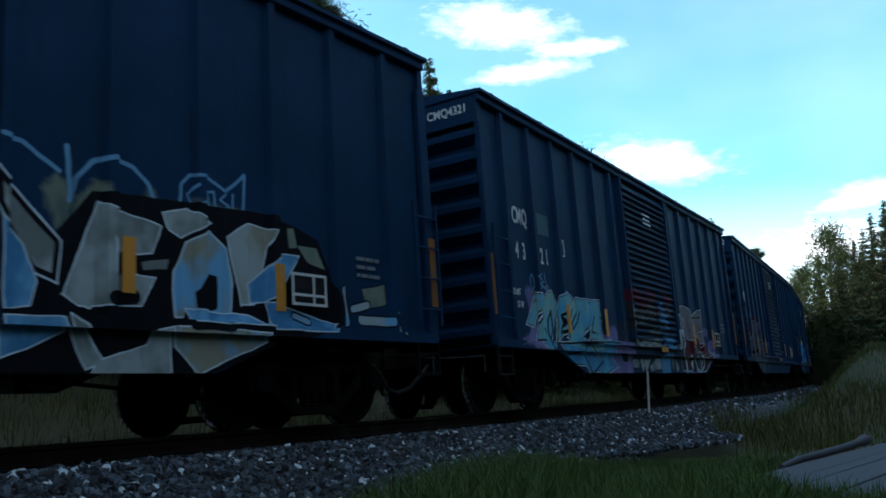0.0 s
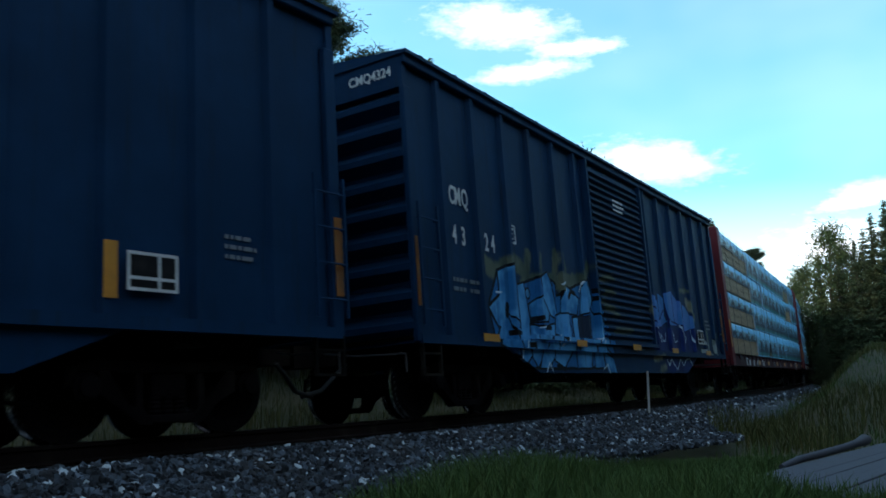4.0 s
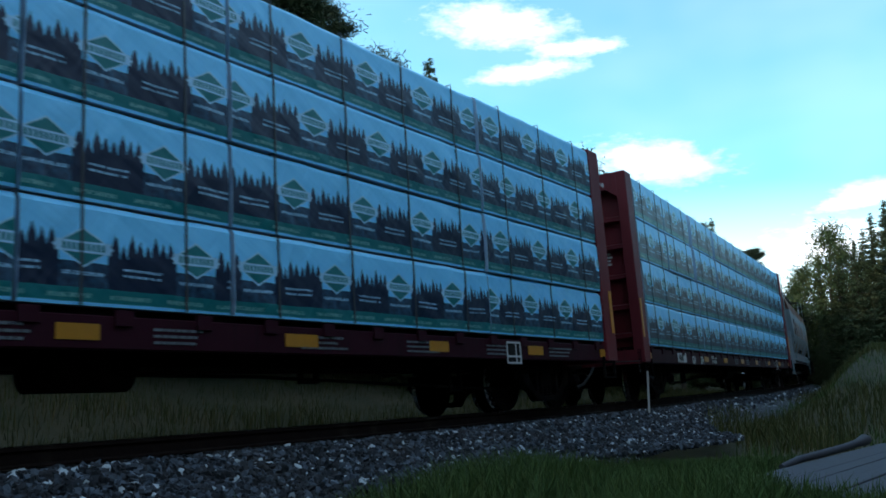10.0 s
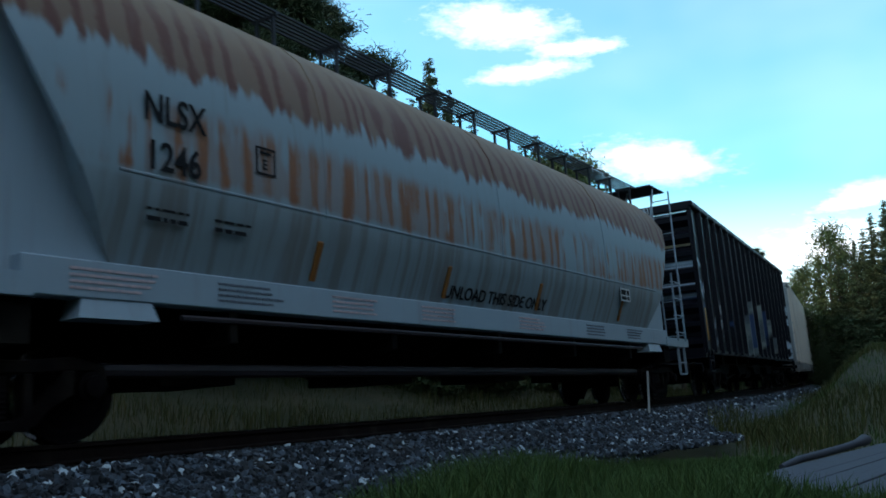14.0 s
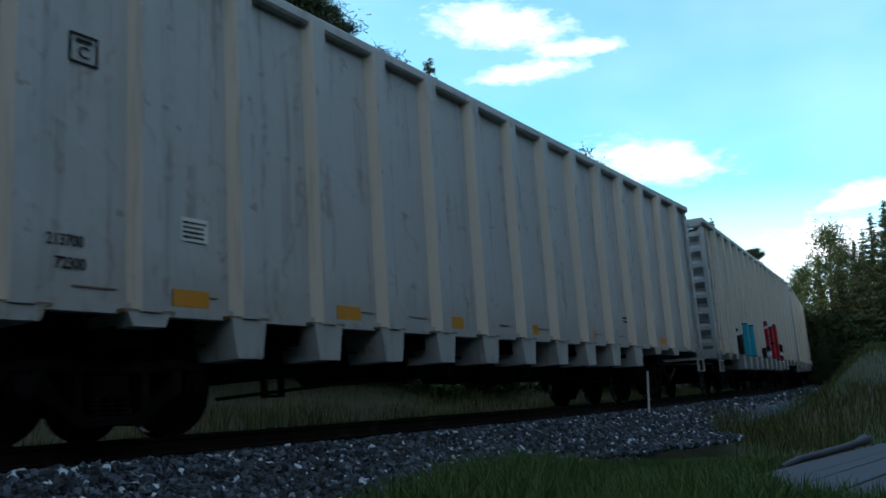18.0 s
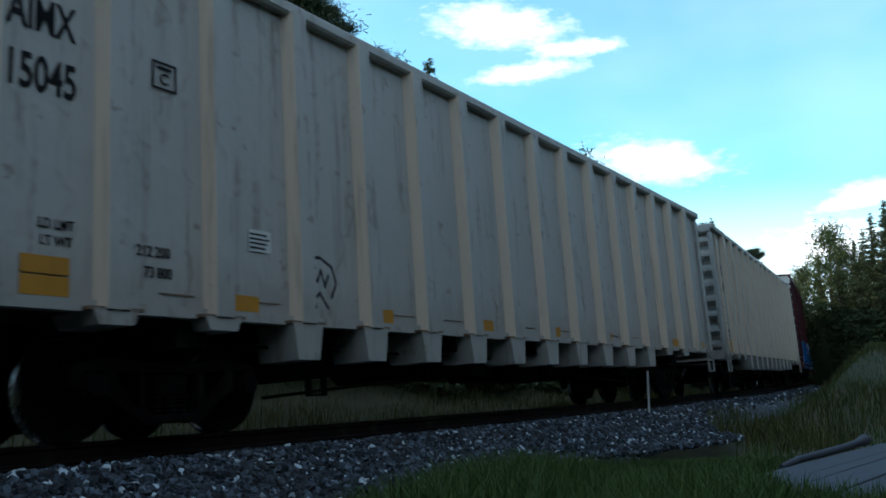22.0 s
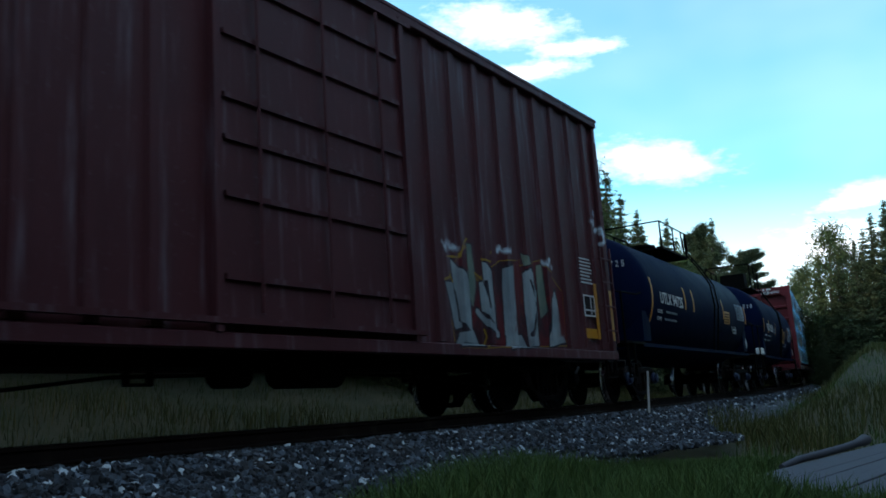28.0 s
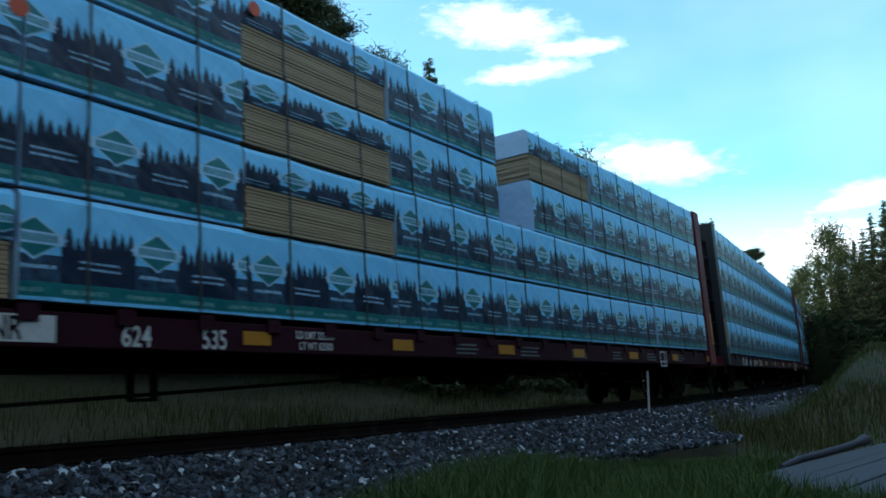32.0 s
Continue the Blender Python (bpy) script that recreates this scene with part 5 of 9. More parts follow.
def lumber_pack(length, bare, straps, misty=False):
    """Built once for each length and kind, then copied."""
    key = (round(length, 2), bare, misty)
    if key in PACKS:
        return PACKS[key], False
    label = "stack of softwood boards, its upper half under a printed sheet" if bare else "stack of lumber wrapped in pale printed sheet with green foot band"
    p = thing("lumber_pack", label, "lumber pack", "lumber packs on the flat cars")
    h = 0.92
    if bare:
        part("wrap", pack_mesh(length, 0.44, 1.3, 0.465, "wrap", M["wrap_half"]), None, p)
        rows = 12
        for i in range(rows):
            bm = bmesh.new()
            box(bm, -length / 2 + 0.02 + 0.012 * math.sin(i * 2.3), length / 2 - 0.02 + 0.012 * math.sin(i * 3.1), 0.012 + 0.006 * math.sin(i * 5.1), 1.28, i * 0.0385 + 0.002, (i + 1) * 0.0385 - 0.002)
            part("board", bm, M["lumber"], p)
    else:
        part("wrap", pack_mesh(length, h, 1.3, 0.0, "wrap", M["wrap_misty" if misty else "wrap"]), None, p)
    for k in range(straps):
        x = -length / 2 + length * (k + 0.5) / straps
        bm = bmesh.new()
        box(bm, x - 0.012, x + 0.012, -0.026, -0.018, 0.0, h - 0.02)
        box(bm, x - 0.012, x + 0.012, -0.026, 1.3, h, h + 0.006)
        part("strap", bm, M["strap"], p)
    PACKS[key] = p
    return p, True


def end_caution(car, hl):
    letters("CAUTION", -hl - 0.012, 0.75, 4.72, 0.10, "white", car, "end_print", wide=0.8, end=True)
    bm = bmesh.new()
    for y0, y1 in ((0.18, 0.02), (-0.03, -0.16), (-0.22, -0.3), (-0.38, -0.6)):
        box(bm, -hl - 0.012, -hl - 0.006, y1, y0, 4.72, 4.81)
    return part("end_print", bm, M["white"], car)


def centre_beam(front, rear, marks, label, columns, bare=(), stepped=(), set_back=(), gap=0.02, seed=1, dark_end=False):
    """columns: seams along the car from its front end; bare: (column, tier) that show boards; stepped, set_back: (column, tier) of packs shorter at their rear or front; gap: between columns."""
    car = thing("centre_beam_car", label, "flat car", "freight train")
    middle, hl = (front + rear) / 2, (rear - front) / 2
    half, mat = hl - 2.15, M["centre_red"]
    part("deck", made(box, -hl + 0.3, hl - 0.3, -1.34, 1.34, 1.02, 1.14), M["black"], car)
    for s in (-1, 1):
        part("side_sill", made(box, -hl, hl, *sorted((s * 1.30, s * 1.40)), 0.77, 1.07), M["centre_sill"], car, bevel=0.012)
        for i in range(24):
            x = -hl + 0.75 + i * (2 * hl - 1.5) / 23
            part("stake_pocket", made(box, x - 0.09, x + 0.09, *sorted((s * 1.39, s * 1.43)), 0.98, 1.12), M["centre_sill"], car)
    # central truss
    bm = bmesh.new()
    for z0, z1 in ((4.6, 4.78), (1.2, 1.36)):
        box(bm, -hl + 0.4, hl - 0.4, -0.09, 0.09, z0, z1)
    for i in range(13):
        x = -hl + 0.6 + i * (2 * hl - 1.2) / 12
        box(bm, x - 0.06, x + 0.06, -0.06, 0.06, 1.3, 4.65)
    part("centre_beam", bm, mat, car)
    for d in (-1, 1):
        em = M["centre_dark"] if dark_end else mat
        a, b = sorted((d * hl, d * (hl - 0.44)))
        for s in (-1, 1):
            part("bulkhead_post", made(box, a, b, *sorted((s * 1.24, s * 1.46)), 0.78, 4.86), em, car, bevel=0.015)
        bh = part("bulkhead", made(box, *sorted((d * (hl - 0.40), d * (hl - 0.30))), -1.25, 1.25, 1.0, 4.80), em, car)
        part("bulkhead_header", made(prism, [(-1.25, 4.30), (-1.0, 4.50), (1.0, 4.50), (1.25, 4.30), (1.25, 4.85), (-1.25, 4.85)], a, b, "x"), em, car)
        part("bulkhead_rib", made(box, *sorted((d * (hl - 0.31), d * (hl - 0.04))), -0.08, 0.08, 1.0, 4.66), em, bh)
        for z in (1.35, 1.95, 2.6, 3.25, 3.85):
            bm = bmesh.new()
            prism(bm, [(d * (hl - 0.31), z - 0.07), (d * (hl - 0.14), z - 0.03), (d * (hl - 0.14), z + 0.05), (d * (hl - 0.31), z + 0.09)], -1.24, 1.24)
            part("bulkhead_rib", bm, em, bh)
        part("end_sill", made(box, a, b, -1.36, 1.36, 0.77, 1.05), mat, car)
        stirrup(car, d * (hl - 0.35) - 0.21, -1.42, M["black"], 0.5, 0.86)
        part("number_board", made(box, -hl - 0.008, -hl, -0.52, -0.12, 4.53, 4.68), M["white"], car)
    letters(marks[0], -hl - 0.012, -0.14, 4.55, 0.12, "ink", car, "end_lettering", wide=0.75, end=True)
    letters(marks[1], -hl - 0.012, -0.56, 4.55, 0.12, "white", car, "end_lettering", wide=0.85, end=True)
    bars_end = end_caution(car, hl)
    bm = bmesh.new()
    rnd = random.Random(seed)
    for i in range(5):
        w = rnd.uniform(0.15, 0.3)
        for y0 in (-0.35, -0.7):
            box(bm, -hl + 0.285, -hl + 0.295, y0 - w, y0, 2.9 + i * 0.075, 2.94 + i * 0.075)
    part("end_print", bm, M["white"], car)
    underframe(car, middle, 2 * hl, half, 1.02)
    yy = -1.405
    if marks[0] == "LRS":
        letters("LRS", -hl + 2.76, yy, 0.80, 0.20, "white", car, wide=0.85)
        letters("3730", -hl + 3.80, yy, 0.80, 0.20, "white", car, wide=0.85)
    else:
        part("mark_board", made(box, -hl + 2.92, -hl + 3.72, yy - 0.004, yy + 0.004, 0.81, 1.03), M["white"], car)
        letters(marks[0], -hl + 2.99, yy - 0.005, 0.83, 0.19, "ink", car, wide=0.72)
        letters(marks[1][:3], -hl + 4.34, yy, 0.80, 0.19, "white", car, wide=0.8)
        letters(marks[1][3:], -hl + 5.24, yy, 0.80, 0.19, "white", car, wide=0.8)
    for i in range(9):
        x = -hl + 0.25 + i * (2 * hl - 0.9) / 8 + (0.15 if i == 2 else 0.0)
        if i == 1 and marks[0] != "LRS":
            continue
        if marks[0] == "LRS" and i in (1, 2):
            x = -hl + (1.59 if i == 1 else 5.17)
        patch(car, "reflector", x, x + rnd.uniform(0.38, 0.5), 0.85, 0.99, yy, "yellow", "yellow reflector")
    for i in range(1, 7):
        bars(car, -hl + 7.9 + i * 1.9, 0.82, rnd.uniform(0.5, 0.9), 0.18, 3, yy, "dim", seed * 7 + i)
    side_x = 6.02 if marks[0] == "LRS" else 6.55
    letters("LD LMT 223500", -hl + side_x, yy, 0.94, 0.085, "white", car, wide=0.8)
    letters("LT WT 62500", -hl + side_x + 0.05, yy, 0.82, 0.085, "white", car, wide=0.8)
    panel_frame(car, 7.0, 7.42, 0.70, 1.04, yy - 0.004)
    patch(car, "reflector_stripe", -hl + 0.05, -hl + 0.16, 1.3, 2.1, -1.468, "orange", "vertical orange reflective stripe")
    patch(car, "reflector_stripe", hl - 0.16, hl - 0.05, 1.3, 2.1, -1.468, "orange", "vertical orange reflective stripe")
    finish_car(car, middle, half)
    # the load, four tiers on each side of the beam
    tier = 0.932
    edges = [-hl + 0.5 + c for c in columns]
    for i, (a, b) in enumerate(zip(edges, edges[1:])):
        length = b - a - (gap if i else 0.02)
        for k in range(4):
            short = 0.3 if (i, k) in stepped else 1.2 if (i, k) in set_back else 0.0
            mid = (a + b + (short if (i, k) in set_back else -short) + (gap if i else 0.0)) / 2
            jog = rnd.uniform(-0.02, 0.02)
            for side in (-1, 1):
                bb = (i, k) in bare and side < 0
                src, fresh = lumber_pack(length - short, bb, max(2, round(length / 1.15)), marks[0] == "LRS" and i == 0)
                ob = src if fresh else copy_thing(src, Matrix())
                spot = pose(mid, -1.42 + jog, 1.145 + k * tier) if side < 0 else pose(mid, 1.42 + jog, 1.145 + k * tier, 0, 0, 180)
                MOVERS.append((ob, middle, half, spot))
    return car

# ---- paints of the cars ----
CMQ = (0.004, 0.024, 0.062)
BLK = (0.004, 0.005, 0.008)
WHT = (0.52, 0.62, 0.70)
SAGE, SAGE2 = (0.17, 0.20, 0.15), (0.10, 0.14, 0.12)
PALE, PALE2 = (0.30, 0.35, 0.36), (0.14, 0.36, 0.58)
GREY, SKYD, CREAMY = (0.15, 0.175, 0.17), (0.055, 0.20, 0.38), (0.24, 0.235, 0.18)
ARC, GLOW, SLATE = (0.12, 0.28, 0.44), (0.26, 0.33, 0.20), (0.022, 0.035, 0.06)
SOOT = (0.012, 0.016, 0.022)


def dark_paint(name, jobs):
    return paint(name, CMQ, 0.55, SOOT, 0.5, 0.5, jobs, gloss=0.06)


# pale bubble letters over a black cloud, with blue arcs above
ART_A = []
ART_A += [([P(2.29, 2.09, 2.42, 1.77, 2.52, 1.79, 2.54, 2.04, 2.41, 2.21), P(2.54, 1.94, 2.57, 1.82, 2.67, 1.81, 2.88, 2.04, 2.9, 2.15, 2.77, 2.23), P(3.13, 2.03, 3.34, 1.96, 3.39, 2.07, 3.34, 2.23), P(3.85, 2.2, 4.19, 2.05, 4.42, 2.18)], SAGE2, SAGE, None, 0, None)]
ART_A += [([S(0.016, 1.93, 2.46, 2.11, 2.44, 2.26, 2.35, 2.43, 2.26), S(0.02, 2.5, 2.48, 2.53, 2.08), S(0.017, 2.52, 2.01, 2.58, 2.22, 2.74, 2.4, 2.93, 2.47, 3.13, 2.43, 3.29, 2.3, 3.35, 2.15)], ARC, ARC, ARC, 0.004, None)]
ART_A += [([S(0.012, 3.64, 2.2, 3.64, 2.36, 3.75, 2.47, 3.95, 2.48, 4.19, 2.38, 4.34, 2.51, 4.43, 2.6, 4.42, 2.15), S(0.008, 3.81, 2.38, 3.71, 2.26, 3.78, 2.15, 3.88, 2.21), S(0.008, 3.98, 2.2, 3.95, 2.33, 4.04, 2.35, 4.06, 2.21), S(0.008, 4.19, 2.35, 4.12, 2.28, 4.23, 2.23, 4.18, 2.19), S(0.008, 4.28, 2.36, 4.28, 2.21)], ARC, ARC, ARC, 0.004, None)]
ART_A += [([P(2.42, 1.68, 2.68, 1.01, 5.86, 1.11, 5.46, 2.01, 4.79, 2.2, 3.16, 2.14, 2.74, 2.1), P(1.94, 2.03, 1.98, 1, 2.68, 1.03, 2.42, 1.63), P(1.98, 1.02, 2, 0.53, 3.79, 0.52, 5.77, 1.12)], BLK, BLK, BLK, 0.03, None)]
ART_A += [([P(1.94, 2.07, 1.95, 1.89, 2.24, 1.42, 2.38, 1.37, 2.4, 1.63)], PALE, GREY, BLK, 0.05, WHT)]
ART_A += [([P(1.95, 1.78, 1.98, 1.06, 2.2, 1.1, 2.25, 1.29, 2.14, 1.57)], PALE2, SKYD, WHT, 0.012, None)]
ART_A += [([P(1.98, 1, 1.99, 0.68, 2.51, 0.91, 2.46, 1)], PALE2, SKYD, WHT, 0.012, None)]
ART_A += [([P(2.49, 1.21, 2.73, 1.11, 2.94, 1.34, 2.91, 2, 2.78, 2.02), P(2.8, 2.03, 2.94, 1.72, 3.16, 1.62, 3.33, 1.64, 3.43, 1.91), P(2.94, 1.32, 3.15, 1.36, 3.16, 1.67, 2.94, 1.72), P(2.49, 1.21, 2.63, 1.13, 2.89, 1.14, 3.22, 1.16, 3.37, 1.41, 2.94, 1.44)], GREY, PALE, WHT, 0.014, None)]
ART_A += [([P(2.52, 1.03, 2.69, 0.59, 2.84, 0.66, 2.68, 0.95), P(2.74, 0.54, 3.53, 0.54, 3.53, 0.87, 2.79, 0.66), P(3.25, 0.71, 3.53, 0.67, 3.52, 0.97, 3.34, 0.94)], GREY, PALE, WHT, 0.014, None)]
ART_A += [([P(2.97, 1.4, 3.08, 1.51, 3.08, 1.66, 3, 1.6), S(0.06, 2.94, 1.2, 3.14, 1.23)], BLK, BLK, BLK, 0.01, None)]
ART_A += [([P(3.23, 1.55, 3.25, 1.48, 3.49, 1.51, 3.51, 1.61)], GREY, GREY, BLK, 0.02, None)]
ART_A += [([P(3.46, 2.05, 3.52, 1.9, 3.65, 1.83, 3.98, 2.02, 3.71, 2.12)], PALE, GREY, WHT, 0.014, None)]
ART_A += [([P(3.57, 1.5, 3.59, 1.08, 4.22, 1.12, 4.25, 1.46, 4.18, 1.79, 3.98, 1.93, 3.71, 1.78), P(3.57, 0.98, 3.59, 0.81, 3.83, 0.55, 4.69, 0.88, 4.67, 0.96)], PALE2, CREAMY, WHT, 0.014, None)]
ART_A += [([P(3.8, 1.31, 3.82, 1.09, 4.06, 1.19, 4.06, 1.49, 3.94, 1.51), S(0.09, 3.77, 1.05, 4.17, 1.05)], BLK, BLK, BLK, 0.01, None)]
ART_A += [([P(4.2, 1.91, 4.37, 1.24, 4.62, 1.67, 4.82, 2.05, 4.48, 2.08), P(4.37, 1.24, 4.53, 1.25, 4.7, 1.79, 4.38, 1.64)], PALE, CREAMY, WHT, 0.014, None)]
ART_A += [([P(4.46, 1.45, 4.49, 1.26, 4.68, 1.29, 4.92, 1.45, 5.17, 1.82, 4.94, 1.81), P(4.68, 1.29, 4.75, 1.01, 5.67, 1.01, 5.7, 1.1), P(3.7, 1.15, 3.77, 1.04, 4.68, 1.05, 4.45, 1.13)], SKYD, PALE2, WHT, 0.012, None)]
ART_A += [([P(5.02, 2.11, 5.04, 1.89, 5.15, 1.91, 5.1, 2.12), P(5.15, 1.94, 5.31, 1.77, 5.57, 1.7, 5.45, 1.94), P(6.18, 1.54, 6.27, 1.32, 6.62, 1.38, 6.6, 1.62)], SAGE, SAGE2, BLK, 0.012, None)]
ART_A += [([S(0.05, 5.83, 1.49, 5.9, 1.13), S(0.05, 6.16, 1.18, 6.67, 1.16), S(0.04, 6.02, 1.29, 6.27, 1.36), S(0.022, 6.78, 1.28, 6.87, 1.03), S(0.03, 5.08, 1.16, 5.28, 1.11)], PALE2, PALE, BLK, 0.02, None)]
# teal letters, then a worn door piece, then beige shapes with dark red bellies on lavender
BEIGE, BEIGE2, WINE, WINE2 = (0.21, 0.20, 0.22), (0.13, 0.135, 0.16), (0.085, 0.014, 0.024), (0.05, 0.010, 0.018)
LAV, LAV2 = (0.23, 0.19, 0.38), (0.13, 0.12, 0.28)
PINK, ROSE, BLUEL = (0.16, 0.03, 0.06), (0.09, 0.012, 0.022), (0.09, 0.27, 0.48)
TEAL1, TEAL2, TEALD = (0.17, 0.37, 0.37), (0.075, 0.33, 0.52), (0.02, 0.07, 0.10)
DOORG, DOORG2, DIRTL = (0.13, 0.15, 0.16), (0.06, 0.07, 0.08), (0.03, 0.028, 0.03)
ART_B = []
ART_B += [([P(-6.48, 1.01, -6.05, 1.01, -6.06, 1.22, -6.31, 1.11), P(-4.37, 0.9, -3.66, 0.52, -1.59, 0.51, -1.54, 0.99, -2.47, 1.46), S(0.1, -6.12, 1.82, -6.04, 1.56), P(-6.36, 1.01, -5.5, 0.91, -5.67, 1.25, -6.11, 1.31)], LAV, LAV2, None, 0, None)]
ART_B += [([S(0.008, -5.95, 2.15, -6.03, 2.07, -6.02, 1.94, -5.96, 1.88, -5.89, 1.95, -5.89, 2.09, -5.95, 2.15), S(0.008, -5.82, 2.12, -5.75, 2.17, -5.69, 2.14, -5.75, 2.08, -5.82, 2.12), S(0.008, -5.73, 2.05, -5.81, 2, -5.73, 1.98, -5.8, 1.91)], ARC, ARC, ARC, 0.003, None)]
ART_B += [([S(0.008, -5.63, 2.07, -5.71, 2.01, -5.64, 2, -5.72, 1.98, -5.65, 1.93), S(0.008, -5.6, 2.08, -5.59, 1.93), S(0.008, -5.52, 2.08, -5.59, 2, -5.49, 1.95), S(0.008, -5.47, 2.21, -5.44, 2.05), S(0.008, -5.48, 1.96, -5.41, 2.01, -5.35, 1.97, -5.41, 1.92, -5.48, 1.96)], ARC, ARC, ARC, 0.003, None)]
ART_B += [([P(-5.2, 1.04, -2.65, 1.16, -2.7, 0.69, -4.47, 0.71, -4.85, 0.81), P(-4.19, 0.85, -3.26, 1.06, -3.04, 0.73, -3.78, 0.52), P(-3.76, 1.05, -3.16, 1.05, -2.48, 0.68, -3.18, 0.53, -3.63, 0.67)], TEAL2, SKYD, BLK, 0.018, WHT)]
ART_B += [([P(-6.26, 1.34, -5.87, 1.83, -5.6, 1.82, -5.77, 1.62, -6.02, 1.31), P(-5.95, 1.09, -5.77, 1.5, -5.42, 1.87, -5, 1.97, -5.11, 1.73, -4.99, 1.57, -5.23, 1.06, -5.56, 0.9), P(-5.08, 1.6, -4.91, 1.85, -4.65, 1.95, -4.38, 1.87, -4.4, 1.62, -4.83, 1.25, -5.2, 1.06)], TEAL1, TEAL2, BLK, 0.016, WHT)]
ART_B += [([P(-4.83, 1.16, -4.61, 1.52, -4.21, 1.87, -3.85, 1.85, -3.75, 1.64, -4.01, 1.21, -4.45, 1.06), P(-3.87, 1.22, -3.54, 1.88, -3.08, 1.9, -3.08, 1.55, -3.32, 1.2), P(-3.75, 1.32, -3.44, 1.87, -3.21, 1.84, -3.07, 1.14, -3.54, 1)], TEAL1, TEAL2, BLK, 0.016, WHT)]
ART_B += [([P(-5.87, 1.11, -5.15, 1.05, -2.65, 1.16, -2.66, 1.06, -4.18, 0.89, -5.44, 0.9)], TEAL2, TEAL1, TEAL2, 0, None)]
ART_B += [([S(0.012, -5.78, 1.27, -5.65, 1.12, -5.44, 0.92), S(0.022, -5.34, 1.56, -5.49, 1.41, -5.5, 1.21, -5.42, 1.1, -5.32, 1.26, -5.34, 1.54), S(0.012, -5.08, 1.6, -5.05, 1.36, -5.18, 1.05), S(0.02, -4.75, 1.63, -4.92, 1.53, -4.86, 1.41, -4.98, 1.22, -4.82, 1.27), S(0.012, -4.4, 1.67, -4.62, 1.39, -4.8, 1.15)], BLK, BLK, BLK, 0.004, None)]
ART_B += [([S(0.017, -4.23, 1.62, -4.49, 1.42, -4.44, 1.31, -4.24, 1.44, -4.1, 1.63), S(0.012, -3.75, 1.64, -3.95, 1.12, -3.6, 0.86), S(0.015, -3.4, 1.6, -3.59, 1.3, -3.3, 1.28), S(0.01, -5.95, 1.09, -5.15, 1.03, -4.17, 1.09, -2.62, 1.12), S(0.012, -4.79, 0.88, -4.18, 0.93, -4.08, 1.12), S(0.014, -4.04, 0.85, -3.72, 0.56, -3.17, 0.76), S(0.012, -3.12, 1.59, -2.87, 1.54, -2.98, 1.29)], BLK, BLK, BLK, 0.004, None)]
ART_B += [([S(0.02, -5.28, 1.92, -5.25, 1.55), S(0.016, -5.12, 1.78, -5.11, 1.08), S(0.022, -3.35, 1.88, -3.37, 0.81), S(0.012, -4.26, 1.8, -4.23, 1.6)], GLOW, GLOW, GLOW, 0.004, None)]
ART_B += [([P(-2.25, 1.16, -1.61, 1.15, -1.57, 1.6, -2.24, 1.57)], SLATE, SLATE, None, 0, None)]
ART_B += [([P(-2.12, 0.94, -2.11, 0.77, -1.8, 0.76, -1.79, 0.93)], BLK, BLK, LAV, 0.02, None)]
ART_B += [([S(0.14, -1.1, 2.12, -0.62, 1.95), S(0.12, -0.43, 2.21, -0.03, 2.2), S(0.09, 0.16, 1.9, 0.56, 1.9), S(0.08, 0.86, 2.23, 1.25, 2.2), S(0.1, -1.57, 2.12, -1.1, 2.16)], ROSE, PINK, None, 0, None)]
ART_B += [([P(-0.5, 1.61, -0.04, 1.69, -0.02, 1.93, -0.21, 2.13, -0.4, 2.1, -0.5, 1.86), P(-1.57, 1.94, -1.55, 1.48, -1.14, 1.63, -1.19, 1.9), P(-1.05, 1.87, -1.04, 1.58, -0.62, 1.59, -0.62, 1.83), P(0.77, 1.81, 1.16, 1.86, 1.09, 2.12, 0.78, 2.04), P(-0.51, 1.35, 0.15, 1.35, 0.22, 1.52, -0.51, 1.5)], DOORG, DOORG2, DIRTL, 0.03, None)]
ART_B += [([S(0.05, -1.46, 1.47, -0.99, 1.49), S(0.04, -0.83, 1.54, -0.22, 1.53), S(0.03, -1.56, 1.64, -1.28, 1.66), S(0.04, 0.03, 1.64, 0.15, 1.41), S(0.03, -0.93, 1.31, -0.83, 1.08)], SOOT, SOOT, SOOT, 0.01, None)]
ART_B += [([P(0.28, 1.49, 0.84, 1.54, 0.86, 1.73, 0.55, 2.06, 0.36, 1.96), S(0.05, 0.36, 2.07, 0.46, 2.03), P(0.5, 1.36, 0.55, 1.1, 1.15, 1.08, 1.22, 1.35), P(0.37, 0.55, 0.96, 0.55, 1.05, 0.96, 0.37, 0.94)], BLUEL, BLUEL, None, 0, None)]
ART_B += [([S(0.05, 0.38, 1.58, 0.63, 1.6)], SOOT, SOOT, SOOT, 0.01, None)]
ART_B += [([P(-1.55, 1.23, -1.54, 1.09, -1.08, 1.09, -1.13, 1.24), P(-1.03, 1.08, 0.28, 1.12, 0.21, 1.28, -1.03, 1.24), P(1.29, 1.15, 1.37, 1.06, 1.7, 1.14, 1.62, 1.26)], DOORG, PALE, SOOT, 0.02, None)]
ART_B += [([P(-1.53, 0.67, -1.21, 0.65, -1.11, 0.74, -1.17, 0.83, -1.53, 0.83), P(-1.09, 0.83, -0.96, 0.56, -0.79, 0.71, -0.89, 0.86), P(-0.81, 0.84, -0.76, 0.56, -0.6, 0.66, -0.38, 0.85), P(-0.48, 0.69, -0.38, 0.59, 0.34, 0.66, 0.31, 0.88, 0.02, 0.87), P(1.05, 0.95, 1.19, 0.55, 1.36, 0.9), P(1.4, 0.62, 1.52, 0.55, 1.68, 0.68, 1.44, 0.91)], PALE, DOORG, SOOT, 0.025, None)]
